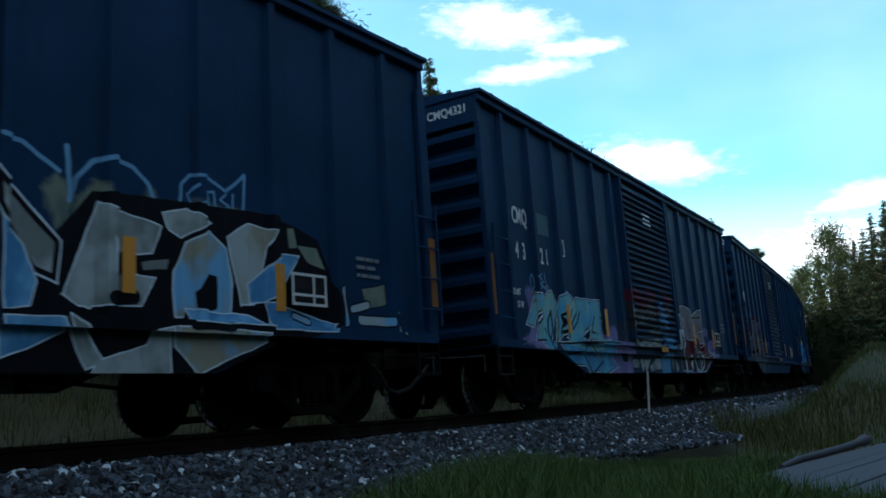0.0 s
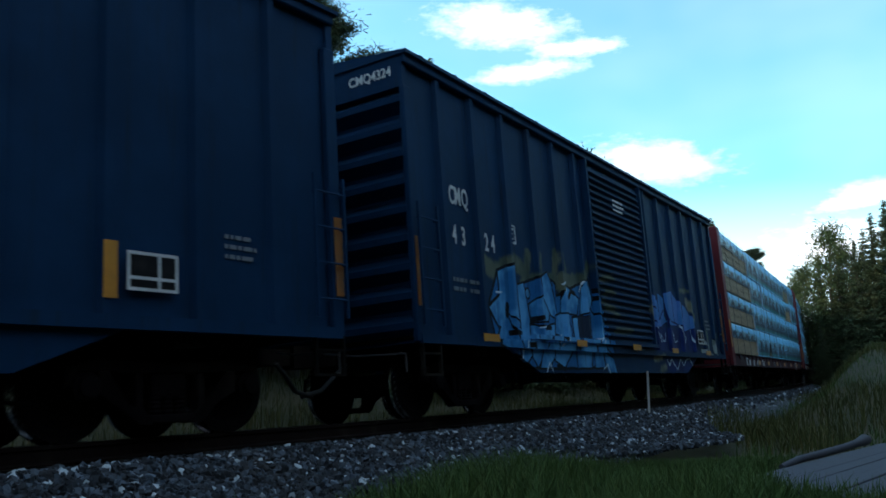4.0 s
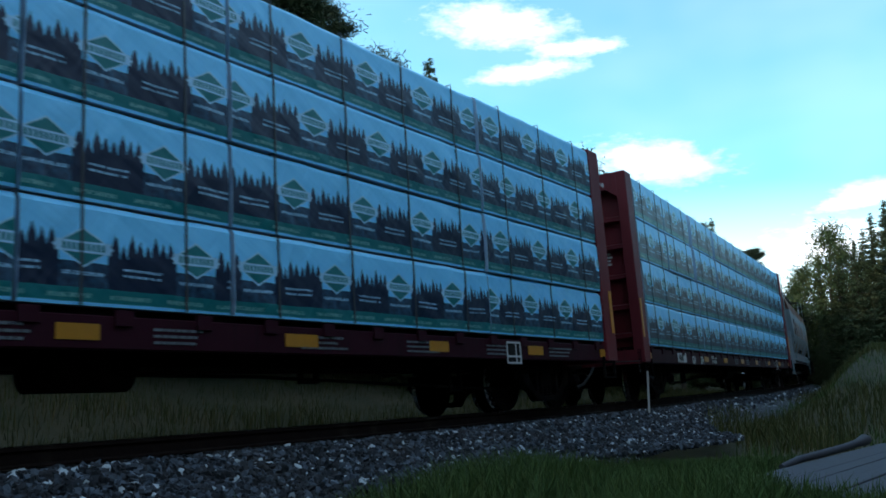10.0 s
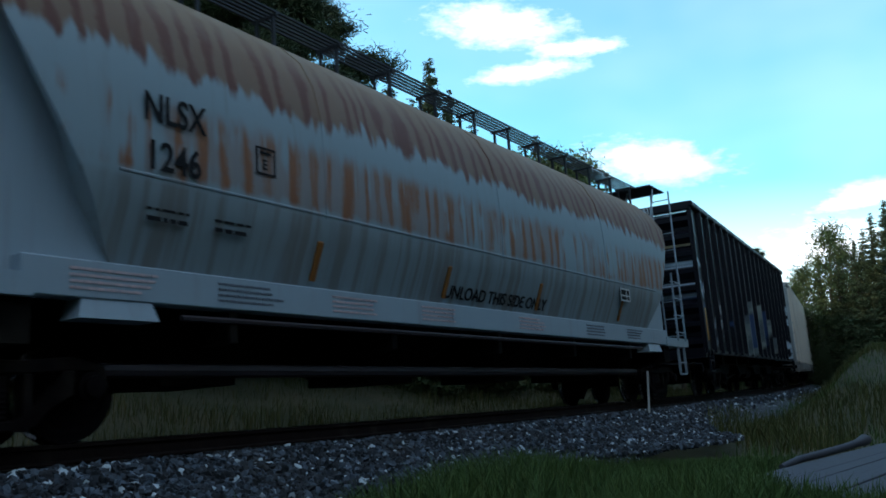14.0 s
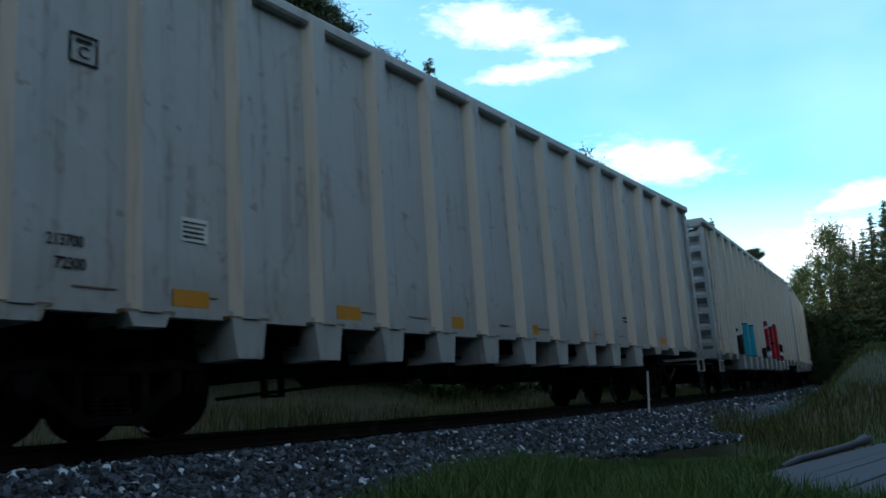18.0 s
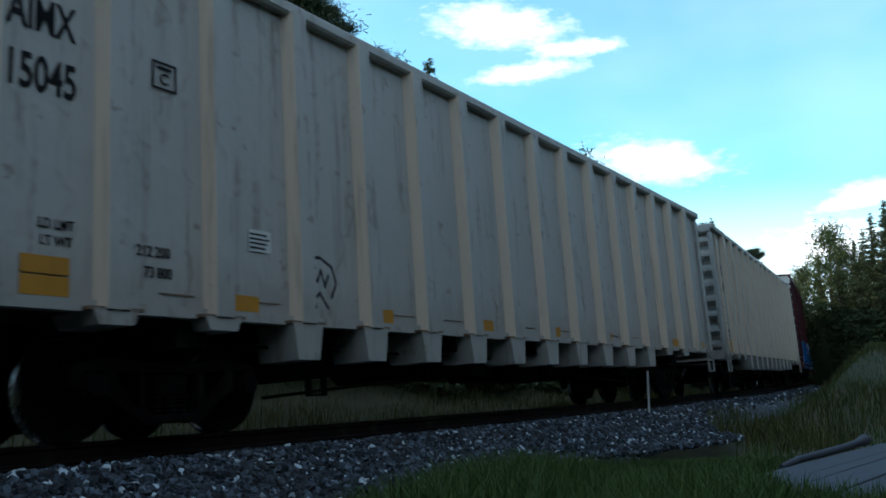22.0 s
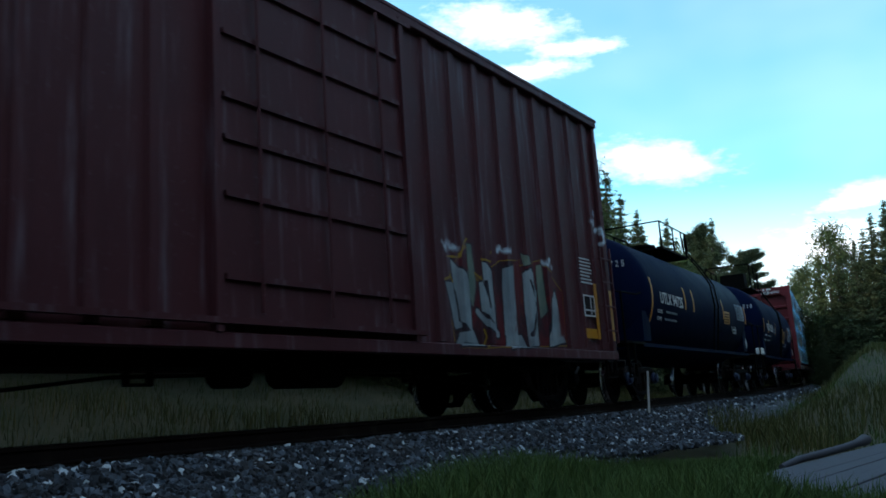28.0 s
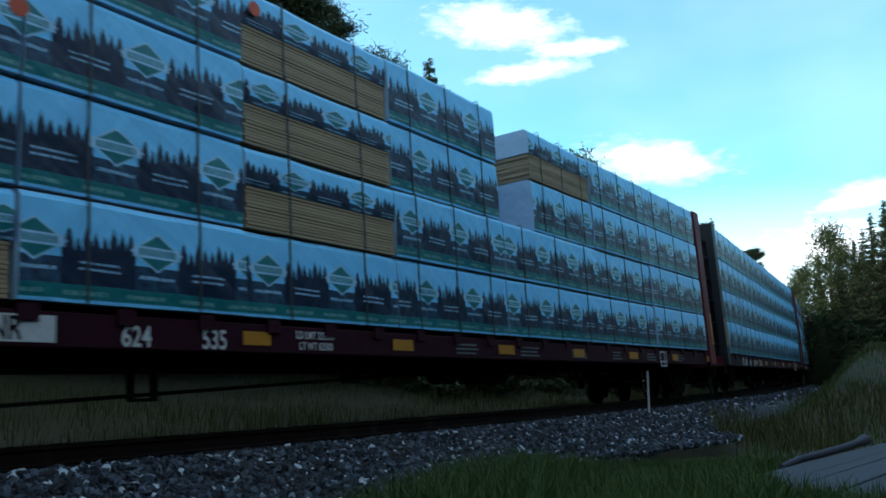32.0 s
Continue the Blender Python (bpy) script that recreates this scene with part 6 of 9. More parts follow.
ART_B += [([P(2.4, 0.53, 3.49, 0.52, 3.94, 0.67, 2.42, 0.84), S(0.12, 4.3, 1.61, 4.48, 1.59), P(4.51, 1.36, 4.54, 0.93, 5.25, 0.97, 4.94, 1.47), P(4.15, 0.66, 4.42, 0.72, 4.61, 0.91, 4.16, 0.84)], LAV, LAV2, BLK, 0.015, None)]
ART_B += [([P(1.94, 1.53, 1.97, 0.65, 4, 0.64, 4.59, 0.91, 4.51, 1.13, 4.15, 1.34, 3.5, 1.5)], WINE, WINE2, BLK, 0.03, WHT)]
ART_B += [([P(2.18, 2.16, 2.21, 1.84, 2.55, 1.41, 3.04, 1.33, 2.95, 2.01, 2.8, 2.19)], BEIGE, BEIGE2, WHT, 0.014, BLK)]
ART_B += [([P(1.93, 1.94, 1.94, 1.52, 2.22, 1.23, 2.41, 1.34, 2.51, 1.6, 2.44, 1.83, 2.2, 1.98)], BEIGE, BEIGE2, WHT, 0.014, None)]
ART_B += [([P(3.17, 1.98, 3.2, 1.51, 3.5, 1.5, 4.13, 1.72, 4.14, 2.01, 3.96, 2.19), P(3.5, 1.5, 3.75, 1.3, 4.05, 1.25, 4.1, 1.68)], BEIGE, BEIGE2, WHT, 0.014, BLK)]
ART_B += [([P(3.05, 1.95, 3.06, 1.38, 3.14, 1.49, 3.17, 1.88), P(4.01, 1.05, 4.12, 1.22, 4.15, 1.79, 4.02, 1.72)], PALE, PALE2, BLK, 0.008, None)]
ART_B += [([P(3.06, 1.21, 3.14, 1.06, 3.81, 1.09, 3.69, 1.41, 3.38, 1.49), P(4.17, 1.38, 4.2, 0.98, 4.52, 1.01, 4.44, 1.24), P(3.78, 1.2, 3.81, 0.93, 4.14, 0.95, 3.95, 1.27)], WINE, WINE2, WHT, 0.012, None)]
ART_B += [([S(0.15, 3.23, 1.06, 3.35, 0.82), S(0.16, 3.43, 0.79, 3.49, 0.77)], TEALD, TEALD, WHT, 0.016, None)]
ART_B += [([S(0.07, 3.59, 0.92, 3.61, 0.91)], GREY, PALE, WHT, 0.016, None)]
ART_B += [([S(0.085, 2.32, 1.53, 2.33, 1.52), S(0.06, 2.52, 0.93, 2.54, 0.92), S(0.02, 2.15, 1.28, 2.25, 1.13, 2.46, 1.3), S(0.02, 3.06, 0.96, 3.2, 0.66, 3.49, 0.59, 3.87, 0.71, 3.98, 0.89, 3.85, 0.9, 3.57, 0.69), S(0.016, 2.24, 1.22, 2.27, 1.07), S(0.05, 2.32, 0.88, 2.32, 0.61), S(0.04, 2.74, 0.75, 2.87, 0.83, 2.82, 0.66), S(0.03, 4.73, 1.06, 4.76, 1.03)], WHT, WHT, BLK, 0.012, None)]
ART_B += [([S(0.032, 2.37, 1.5, 2.38, 1.5), S(0.03, 2.56, 0.88, 2.57, 0.87), S(0.016, 3.62, 0.9, 3.62, 0.9), S(0.014, 4.33, 1.7, 4.37, 1.58, 4.45, 1.68, 4.48, 1.54), S(0.014, 4.33, 1.49, 4.52, 1.54), S(0.014, 4.82, 1.39, 4.89, 1.21, 4.94, 1.33), S(0.02, 2.93, 0.66, 3.01, 0.61, 3.06, 0.69), S(0.02, 2.82, 0.62, 3.12, 0.6), S(0.014, 2.06, 1.8, 2.07, 1.79), S(0.014, 2.09, 1.68, 2.1, 1.66), S(0.016, 2.97, 2.01, 3.02, 1.4), S(0.014, 3.2, 1.94, 3.79, 1.97)], BLK, BLK, BLK, 0.004, None)]
# grey letters with a red halo
HALO, CG, CG2, CGL = (0.085, 0.010, 0.016), (0.10, 0.115, 0.15), (0.055, 0.07, 0.10), (0.24, 0.22, 0.25)
SKYC, SCR = (0.035, 0.09, 0.17), (0.20, 0.24, 0.28)
ART_C = []
ART_C += [([S(0.14, -4.98, 2.3, -5.62, 2.04, -5.89, 1.55, -5.83, 0.99), S(0.1, -4.11, 2.16, -3.77, 2.32), S(0.07, -2.71, 2.25, -2.27, 1.96)], HALO, HALO, None, 0, None)]
ART_C += [([P(-5.96, 1.17, -5.93, 0.93, -5.18, 0.95, -5.05, 2.31, -5.46, 2.16, -5.78, 1.89)], CG, CG2, CGL, 0.012, None)]
ART_C += [([P(-4.96, 1.58, -4.52, 1.64, -4.32, 1.91, -4.47, 2.19, -4.9, 2.33), P(-5.01, 0.96, -4.16, 0.67, -4.11, 1.52, -4.53, 1.57, -4.97, 1.49)], CG, CG2, CGL, 0.012, None)]
ART_C += [([P(-4.14, 1.62, -3.5, 1.73, -3.29, 1.93, -3.83, 2.33, -4.08, 2.22), P(-3.96, 0.6, -3.22, 0.62, -2.89, 1.46, -3.07, 1.73, -3.92, 1.57)], CG, CG2, CGL, 0.012, None)]
ART_C += [([S(0.035, -6.14, 1.21, -5.53, 1.25), S(0.05, -4.9, 1.29, -4.26, 1.27)], BLK, BLK, BLK, 0.01, None)]
ART_C += [([P(-3.68, 1.06, -3.19, 1.03, -3.15, 1.18, -3.67, 1.19), S(0.04, -3.94, 1.95, -3.68, 1.9)], WINE, WINE, None, 0, None)]
ART_C += [([P(-2.76, 1.63, -2.71, 0.58, -1.88, 0.73, -1.99, 1.65), S(0.05, -2.58, 2.02, -2.37, 1.83)], SKYC, CMQ, ARC, 0.006, None)]
ART_C += [([S(0.009, -0.63, 2.59, -0.16, 2.36, -0.63, 2.03, 0.07, 1.89, -0.52, 1.57, 0.33, 1.52, -0.28, 1.19), S(0.009, 0.49, 2.83, 0.74, 2.35, 1.31, 2.72, 1.03, 2.07, 1.78, 2.03, 1.03, 1.56, 1.72, 1.26), S(0.008, -0.78, 2.29, 0.69, 2.14, 1.75, 2.45, 0.6, 1.74, 1.34, 1.27), S(0.008, -0.87, 1.28, 0.04, 1.22, 1.23, 1.37)], SCR, SCR, SCR, 0.004, None)]
ART_C += [([S(0.022, -6.65, 2.19, -6.61, 1.91, -6.72, 1.95, -6.41, 1.92, -6.23, 1.92), S(0.018, -6.41, 1.97, -6.37, 1.82)], SAGE2, SAGE2, None, 0, None)]
# blue letters with sage flames, then mauve-blue ones on navy
SKY1, SKY2, SKY3 = (0.085, 0.30, 0.56), (0.018, 0.13, 0.31), (0.012, 0.09, 0.24)
FLAME, FLAME2 = (0.11, 0.125, 0.085), (0.06, 0.08, 0.055)
NAVYP, NAVYQ, MAU1, MAU2 = (0.008, 0.016, 0.075), (0.014, 0.03, 0.13), (0.08, 0.19, 0.48), (0.045, 0.17, 0.40)
ART_D = []
ART_D += [([S(0.13, -5.58, 2.16, -5.3, 2.07, -4.68, 2.29, -4.39, 2.21), S(0.1, -4.26, 2.13, -4.13, 2.45), S(0.09, -3.75, 2.25, -3.72, 2.47), S(0.09, -3.16, 2.14, -3.07, 2.6), S(0.08, -2.7, 2.21, -2.77, 2.59), S(0.1, -1.89, 2.34, -1.66, 2.53), S(0.14, -4.33, 1.99, -1.99, 2.22), S(0.05, -1.18, 2.33, -0.61, 2.42), S(0.05, -1.09, 2.07, -0.64, 2.11), S(0.06, -1.22, 1.85, -0.56, 1.7), S(0.05, -0.71, 1.36, 0.15, 1.38)], FLAME, FLAME2, None, 0, None)]
ART_D += [([P(-5.56, 1.52, -5.41, 0.97, -4.61, 0.85, -4.68, 2.23, -5.23, 2.08), P(-4.67, 0.85, -4.27, 0.66, -3.22, 0.65, -3.18, 2.05, -3.62, 2.16, -4.65, 1.89), P(-3.37, 0.65, -0.76, 0.7, -1.24, 1.5, -1.7, 2.26, -3.26, 1.8)], SKY2, SKY3, BLK, 0.05, None)]
ART_D += [([P(-5.23, 2.08, -5.19, 1.52, -4.77, 1.37, -4.68, 1.83, -4.73, 2.22), P(-5.56, 1.52, -5.33, 1.27, -4.88, 1.21, -4.67, 1.73, -5.15, 1.75), P(-5.41, 0.97, -4.69, 0.82, -4.59, 1.23, -5.23, 1.28)], SKY1, SKY2, BLK, 0.05, None)]
ART_D += [([P(-4.61, 1.93, -4.59, 0.92, -4.29, 0.94, -4.26, 1.37, -4.39, 1.98), P(-4.99, 1.45, -4.53, 0.7, -4.26, 0.86, -4.59, 1.22)], SKY1, SKY2, BLK, 0.034, None)]
ART_D += [([P(-4.26, 1.63, -4.21, 1.37, -3.57, 1.42, -3.47, 1.61, -3.76, 1.82), P(-4.26, 1.31, -4.25, 0.81, -4.09, 0.65, -3.8, 0.93, -3.83, 1.3)], SKY1, SKY2, BLK, 0.034, None)]
ART_D += [([P(-3.74, 1.9, -3.47, 1.54, -3.2, 1.46, -3.32, 2.02, -3.47, 2.23, -3.67, 2.14), P(-4, 0.64, -3.71, 0.64, -3.36, 0.89, -3.33, 1.38, -3.62, 1.31)], SKY1, SKY2, BLK, 0.034, None)]
ART_D += [([P(-3.42, 0.77, -3.07, 0.66, -2.74, 0.9, -2.64, 1.27, -2.81, 1.61, -3.26, 1.51)], SKY1, SKY2, BLK, 0.034, None)]
ART_D += [([P(-3.03, 1.59, -2.37, 1.6, -2.2, 1.87, -2.41, 1.96, -2.71, 2.06, -2.94, 1.95), P(-2.19, 1.6, -1.72, 1.71, -1.57, 1.93, -1.75, 2.26, -1.99, 2.21)], SKY1, SKY2, BLK, 0.034, None)]
ART_D += [([P(-2.56, 1.51, -2.5, 0.65, -1.88, 0.66, -1.65, 1.46, -2.37, 1.54), P(-1.72, 1.71, -1.69, 0.66, -1.26, 0.66, -1.33, 1.48), P(-1.26, 0.96, -1.08, 0.56, -0.64, 0.56, -0.75, 0.82)], SKY2, SKY1, BLK, 0.04, None)]
ART_D += [([S(0.05, -3.28, 1.17, -3.17, 1.14), S(0.05, -4.99, 1.57, -5.03, 1.44), S(0.03, -4.21, 1.4, -3.76, 1.46), S(0.03, -3.83, 1.3, -3.49, 1.3), S(0.03, -4.99, 1.17, -4.61, 1.17), S(0.03, -4.47, 0.98, -4.3, 0.99), S(0.03, -3.36, 0.67, -3.07, 0.62), S(0.03, -2.63, 1.88, -2.54, 1.99, -2.37, 1.96)], BLK, BLK, BLK, 0.01, None)]
ART_D += [([S(0.06, -4.27, 1.83, -4.26, 1.81), S(0.05, -3.79, 2.07, -3.76, 1.97)], SKYD, SKY1, BLK, 0.03, None)]
ART_D += [([S(0.012, -5.33, 1.76, -5.15, 1.77), S(0.012, -3.28, 1.01, -3.13, 1.07, -3.09, 1.21), S(0.01, -3.93, 1.29, -3.73, 1.31, -3.8, 1.17), S(0.012, -4.64, 0.66, -4.53, 1.05), S(0.012, -3.81, 0.56, -3.67, 0.72, -3.57, 0.59), S(0.012, -2.95, 2.08, -2.78, 2.17, -2.87, 1.97), S(0.012, -2.14, 2.01, -1.99, 2.22), S(0.012, -1.68, 1.14, -1.47, 1.22, -1.53, 1.05), S(0.01, -1.31, 0.63, -1.09, 0.73, -1, 0.56)], WHT, WHT, WHT, 0.002, None)]
ART_D += [([P(-2.34, 1.56, -2.32, 1.16, -1.92, 1.15, -1.9, 1.58)], SLATE, SLATE, BLK, 0.015, None)]
ART_D += [([P(1.48, 1.54, 1.61, 1.04, 5.27, 1.09, 5.13, 1.64), P(2.43, 0.86, 2.55, 0.61, 4.56, 0.6, 5.04, 0.85)], NAVYP, NAVYQ, None, 0, None)]
ART_D += [([S(0.04, 1.62, 2.4, 1.91, 2.23), S(0.04, 1.51, 1.96, 1.65, 1.6), S(0.035, 4.21, 2.56, 4.71, 2.6), S(0.1, 4.62, 2.29, 5.1, 1.95), S(0.05, 1.69, 0.85, 2.17, 0.9), S(0.06, 2.42, 0.69, 2.08, 0.62)], FLAME, CREAMY, None, 0, None)]
ART_D += [([P(1.57, 1.6, 2.12, 1.52, 2.85, 1.73, 2.32, 2.18, 1.63, 2.33), P(2.35, 1.86, 2.67, 1.77, 2.79, 2.25, 2.38, 2.35), P(2.82, 2.39, 2.87, 1.65, 4.15, 1.7, 3.96, 2.19, 3.41, 2.49), P(4.14, 1.55, 5.14, 1.7, 4.44, 2.18, 4.2, 2.22)], MAU1, MAU2, NAVYP, 0.025, None)]
ART_D += [([S(0.014, 1.65, 2.09, 2.07, 1.96), S(0.014, 1.56, 1.83, 2.12, 1.6, 2.47, 1.55), S(0.014, 2.33, 2.29, 2.35, 1.75, 2.68, 1.98), S(0.014, 2.86, 1.79, 3.9, 1.68), S(0.014, 3.43, 2.41, 3.45, 1.64), S(0.014, 3.94, 2.19, 4.03, 1.62)], NAVYP, NAVYP, NAVYP, 0.004, None)]
ART_D += [([S(0.011, 2.33, 1.43, 2.42, 1.28, 2.58, 1.28, 2.67, 1.45), S(0.012, 2.57, 0.86, 2.7, 0.71, 2.89, 0.87, 3.27, 0.62, 3.61, 0.89, 3.81, 0.73, 4.05, 0.88, 4.35, 0.91, 4.52, 0.74), S(0.011, 1.95, 1.55, 2.2, 1.47, 2.33, 1.24), S(0.011, 3.78, 1.68, 3.93, 1.32, 4.11, 1.23, 4.25, 1.43), S(0.011, 4.67, 1.61, 4.77, 1.31), S(0.011, 3.23, 1.5, 3.32, 1.27, 3.53, 1.31)], WHT, WHT, WHT, 0.002, None)]
ART_D += [([S(0.05, 5.59, 1.39, 5.97, 1.19), S(0.045, 6.18, 1.62, 6.22, 1.04), S(0.05, 6.63, 1.39, 6.71, 1.05), S(0.04, 7.07, 1.59, 6.89, 1.14), S(0.05, 5.49, 1.11, 6.23, 1.07)], PALE, SAGE2, SOOT, 0.02, None)]
M["box_a"] = dark_paint("dark_green_paint_a", [(ART_A, 3.0)])
M["box_b"] = dark_paint("dark_green_paint_b", [(ART_B, 7.0)])
M["box_c"] = dark_paint("dark_green_paint_c", [(ART_C, 9.0)])
M["box_d"] = dark_paint("dark_green_paint_d", [(ART_D, 11.0)])
# ribs paler and warmer than the panels: light on their flanks, painted in
RIB_LIT, PANEL, DUST = (0.56, 0.475, 0.39), (0.355, 0.360, 0.355), (0.13, 0.10, 0.08)
TURQ, TURQ2, RED1, RED2 = (0.012, 0.235, 0.32), (0.015, 0.27, 0.33), (0.34, 0.010, 0.016), (0.22, 0.008, 0.014)
PALEB, FRED, FRED2 = (0.50, 0.58, 0.64), (0.42, 0.10, 0.14), (0.36, 0.24, 0.25)
# turquoise letters and red letters with black shadows
ART_E = []
ART_E += [([P(-3.43, 1.1, -2.47, 1.13, -2.84, 1.55, -3.07, 1.64), S(0.05, -2.79, 1.85, -2.78, 1.83), S(0.07, -2.74, 1.71, -2.73, 1.69), S(0.05, -2.61, 1.63, -2.6, 1.62), S(0.05, -2.49, 1.46, -2.48, 1.44), S(0.06, -2.44, 1.32, -2.43, 1.3), P(-1.4, 1.12, -0.42, 1.13, -0.43, 1.66, -1.07, 1.4)], BLK, BLK, BLK, 0.01, None)]
ART_E += [([P(-6.42, 1.11, -5.57, 1.12, -5.54, 1.77, -6.05, 1.59, -6.36, 1.38), S(0.06, -5.86, 1.86, -5.86, 1.84), S(0.06, -6.28, 1.56, -6.26, 1.54), S(0.03, -5.96, 1.77, -5.96, 1.76), S(0.05, -6.49, 1.18, -6.42, 1.13), S(0.04, -3.1, 1.7, -3.09, 1.66), S(0.05, -3.05, 1.59, -3.02, 1.58)], BLK, BLK, BLK, 0.01, None)]
ART_E += [([P(-5.48, 1.52, -5.31, 1.07, -4.79, 1.12, -4.92, 2.01, -5.48, 2.14)], TURQ, TURQ2, BLK, 0.045, PALEB)]
ART_E += [([P(-4.79, 2.06, -4.75, 1.12, -4.45, 1.07, -4.23, 1.23, -4.14, 1.64, -4.16, 2.12)], TURQ, TURQ2, BLK, 0.045, PALEB)]
ART_E += [([P(-4.22, 1.63, -4.13, 1.13, -3.76, 1.25, -3.81, 1.94, -4.07, 2.09), P(-4.03, 1.09, -3.07, 1.13, -2.82, 1.61, -2.76, 2.14, -3.55, 2.06, -3.74, 1.8)], TURQ, TURQ2, BLK, 0.045, PALEB)]
ART_E += [([S(0.13, -4.14, 2.18, -4.13, 2.06)], TURQ, TURQ2, BLK, 0.035, PALEB)]
ART_E += [([S(0.014, -4.19, 1.77, -4.13, 1.44, -4.34, 1.14), S(0.014, -5.07, 1.56, -4.94, 1.44, -4.84, 1.19), S(0.014, -4.9, 1.83, -4.86, 1.54), S(0.014, -3.06, 1.74, -2.92, 1.58), S(0.014, -4, 1.65, -3.89, 1.87, -3.64, 1.83), S(0.03, -4.99, 1.87, -4.89, 1.9), S(0.03, -4.2, 1.88, -4.04, 1.87), S(0.03, -3.84, 1.95, -3.8, 1.88), S(0.012, -3.58, 1.26, -3.49, 1.48)], BLK, BLK, BLK, 0.004, None)]
ART_E += [([P(-5, 1.07, -4.77, 1.09, -4.92, 1.22), P(-4.33, 1.09, -4.02, 1.1, -4.23, 1.25), P(-3.07, 1.13, -2.77, 1.12, -2.68, 1.31, -2.86, 1.41)], BLK, BLK, BLK, 0.008, None)]
ART_E += [([S(0.012, -4.94, 1.11, -4.88, 1.18), S(0.012, -4.26, 1.14, -4.19, 1.21), S(0.012, -2.99, 1.15, -2.8, 1.49), S(0.02, -4.98, 1.92, -4.97, 1.91), S(0.02, -3.83, 2.01, -3.82, 1.94)], PALEB, PALEB, None, 0, None)]
ART_E += [([P(-1.6, 1.11, -1.33, 1.07, -0.51, 1.07, -0.8, 1.51, -1.44, 1.29), P(3.31, 1.82, 3.71, 1.33, 4.17, 1.1, 4.1, 1.35, 3.9, 1.57), S(0.05, 2.84, 2.05, 2.9, 1.87)], BLK, BLK, BLK, 0.01, None)]
ART_E += [([P(-0.91, 2.2, -0.79, 1.78, -0.67, 1.52, -0.12, 1.63, 0.19, 1.9, 0.24, 2.21, 0.12, 2.37, -0.52, 2.46, -0.76, 2.38), P(-0.72, 1.79, -0.71, 1.57, -0.61, 1.09, 0.33, 1.59, 0.26, 1.85), P(-0.65, 1.52, -0.48, 1.06, -0.04, 1.11, -0.11, 1.52)], RED1, RED2, BLK, 0.05, PALEB)]
ART_E += [([P(0.26, 1.85, 0.41, 1.51, 1.16, 1.76, 1.15, 2.37, 0.49, 2.46, 0.3, 2.34), P(0.35, 1.61, 0.57, 1.12, 1.03, 1.14, 1.1, 1.74)], RED1, RED2, BLK, 0.045, PALEB)]
ART_E += [([P(1.2, 1.63, 2.1, 1.78, 2.04, 2.35, 1.61, 2.38, 1.24, 2.22), P(1.08, 1.11, 2.26, 1.11, 2.08, 1.78, 1.2, 1.63)], RED1, RED2, BLK, 0.045, PALEB)]
ART_E += [([P(2.1, 1.78, 2.26, 1.07, 3.07, 1.07, 2.91, 1.93, 2.48, 2.4, 2.16, 2.49), P(3, 1.86, 3.2, 1.88, 3.33, 2.38, 3.11, 2.37), P(2.9, 1.86, 3.07, 1.06, 3.71, 1.09, 3.24, 1.81)], RED1, RED2, BLK, 0.045, PALEB)]
ART_E += [([P(-0.11, 1.51, 0.05, 1.13, 0.56, 1.12, 0.25, 1.49), S(0.05, -0.22, 1.91, -0.17, 1.8), S(0.04, 0.26, 1.85, 0.54, 1.85), S(0.035, 1.19, 1.64, 2.03, 1.77), S(0.03, 1.03, 1.31, 1.07, 1.56), S(0.03, 1.63, 1.95, 1.78, 1.93)], BLK, BLK, BLK, 0.008, None)]
ART_E += [([P(0, 1.21, 0.09, 1.13, 0.4, 1.27, 0.17, 1.37), S(0.012, -0.6, 1.55, -0.32, 1.57, -0.47, 1.15), S(0.012, -0.14, 2.06, 0.2, 2.25), S(0.012, -0.19, 2.2, -0.14, 2.06), S(0.01, -0.26, 2.16, -0.18, 2.19, -0.22, 2.09), S(0.011, 0.73, 2.22, 0.78, 2.1, 0.9, 2.22), S(0.011, 0.98, 2, 1.07, 2, 1.03, 2.07), S(0.011, -0.34, 1.33, -0.25, 1.45, -0.23, 1.28, -0.34, 1.25)], PALEB, PALEB, None, 0, None)]
ART_E += [([S(0.011, 0.57, 1.4, 0.7, 1.53, 0.65, 1.31), S(0.011, 1.65, 2.19, 1.84, 2.08, 1.91, 2.29), S(0.011, 1.76, 1.62, 2.05, 1.37), S(0.011, 1.55, 1.41, 1.67, 1.41, 1.6, 1.24), S(0.011, 2.24, 1.73, 2.34, 1.6, 2.26, 1.53), S(0.011, 2.88, 1.28, 2.81, 1.13), S(0.012, 3.14, 1.44, 3.64, 1.31, 3.99, 1.12), S(0.012, -0.8, 1.56, -0.61, 1.09)], PALEB, PALEB, None, 0, None)]
ART_E += [([S(0.07, 6.22, 2.96, 6.53, 3.12), S(0.05, 6.29, 2.85, 6.36, 2.49), S(0.05, 6.49, 2.95, 6.52, 2.71), S(0.08, 7.53, 3.32, 7.71, 3.15), S(0.02, 6.28, 2.48, 6.31, 2.24)], FRED, FRED2, None, 0, None)]
M["chip"] = paint("cream_grey_paint", PANEL, 0.6, DUST, 0.45, 0.25, dents=0.55)
M["chip_rib"] = paint("chip_rib", RIB_LIT, 0.6, DUST, 0.4, 0.2)
M["chip_art"] = paint("cream_grey_paint_sprayed", PANEL, 0.6, DUST, 0.4, 0.25, [(ART_E, 17.0)], dents=0.55)
INK = (0.02, 0.02, 0.025)
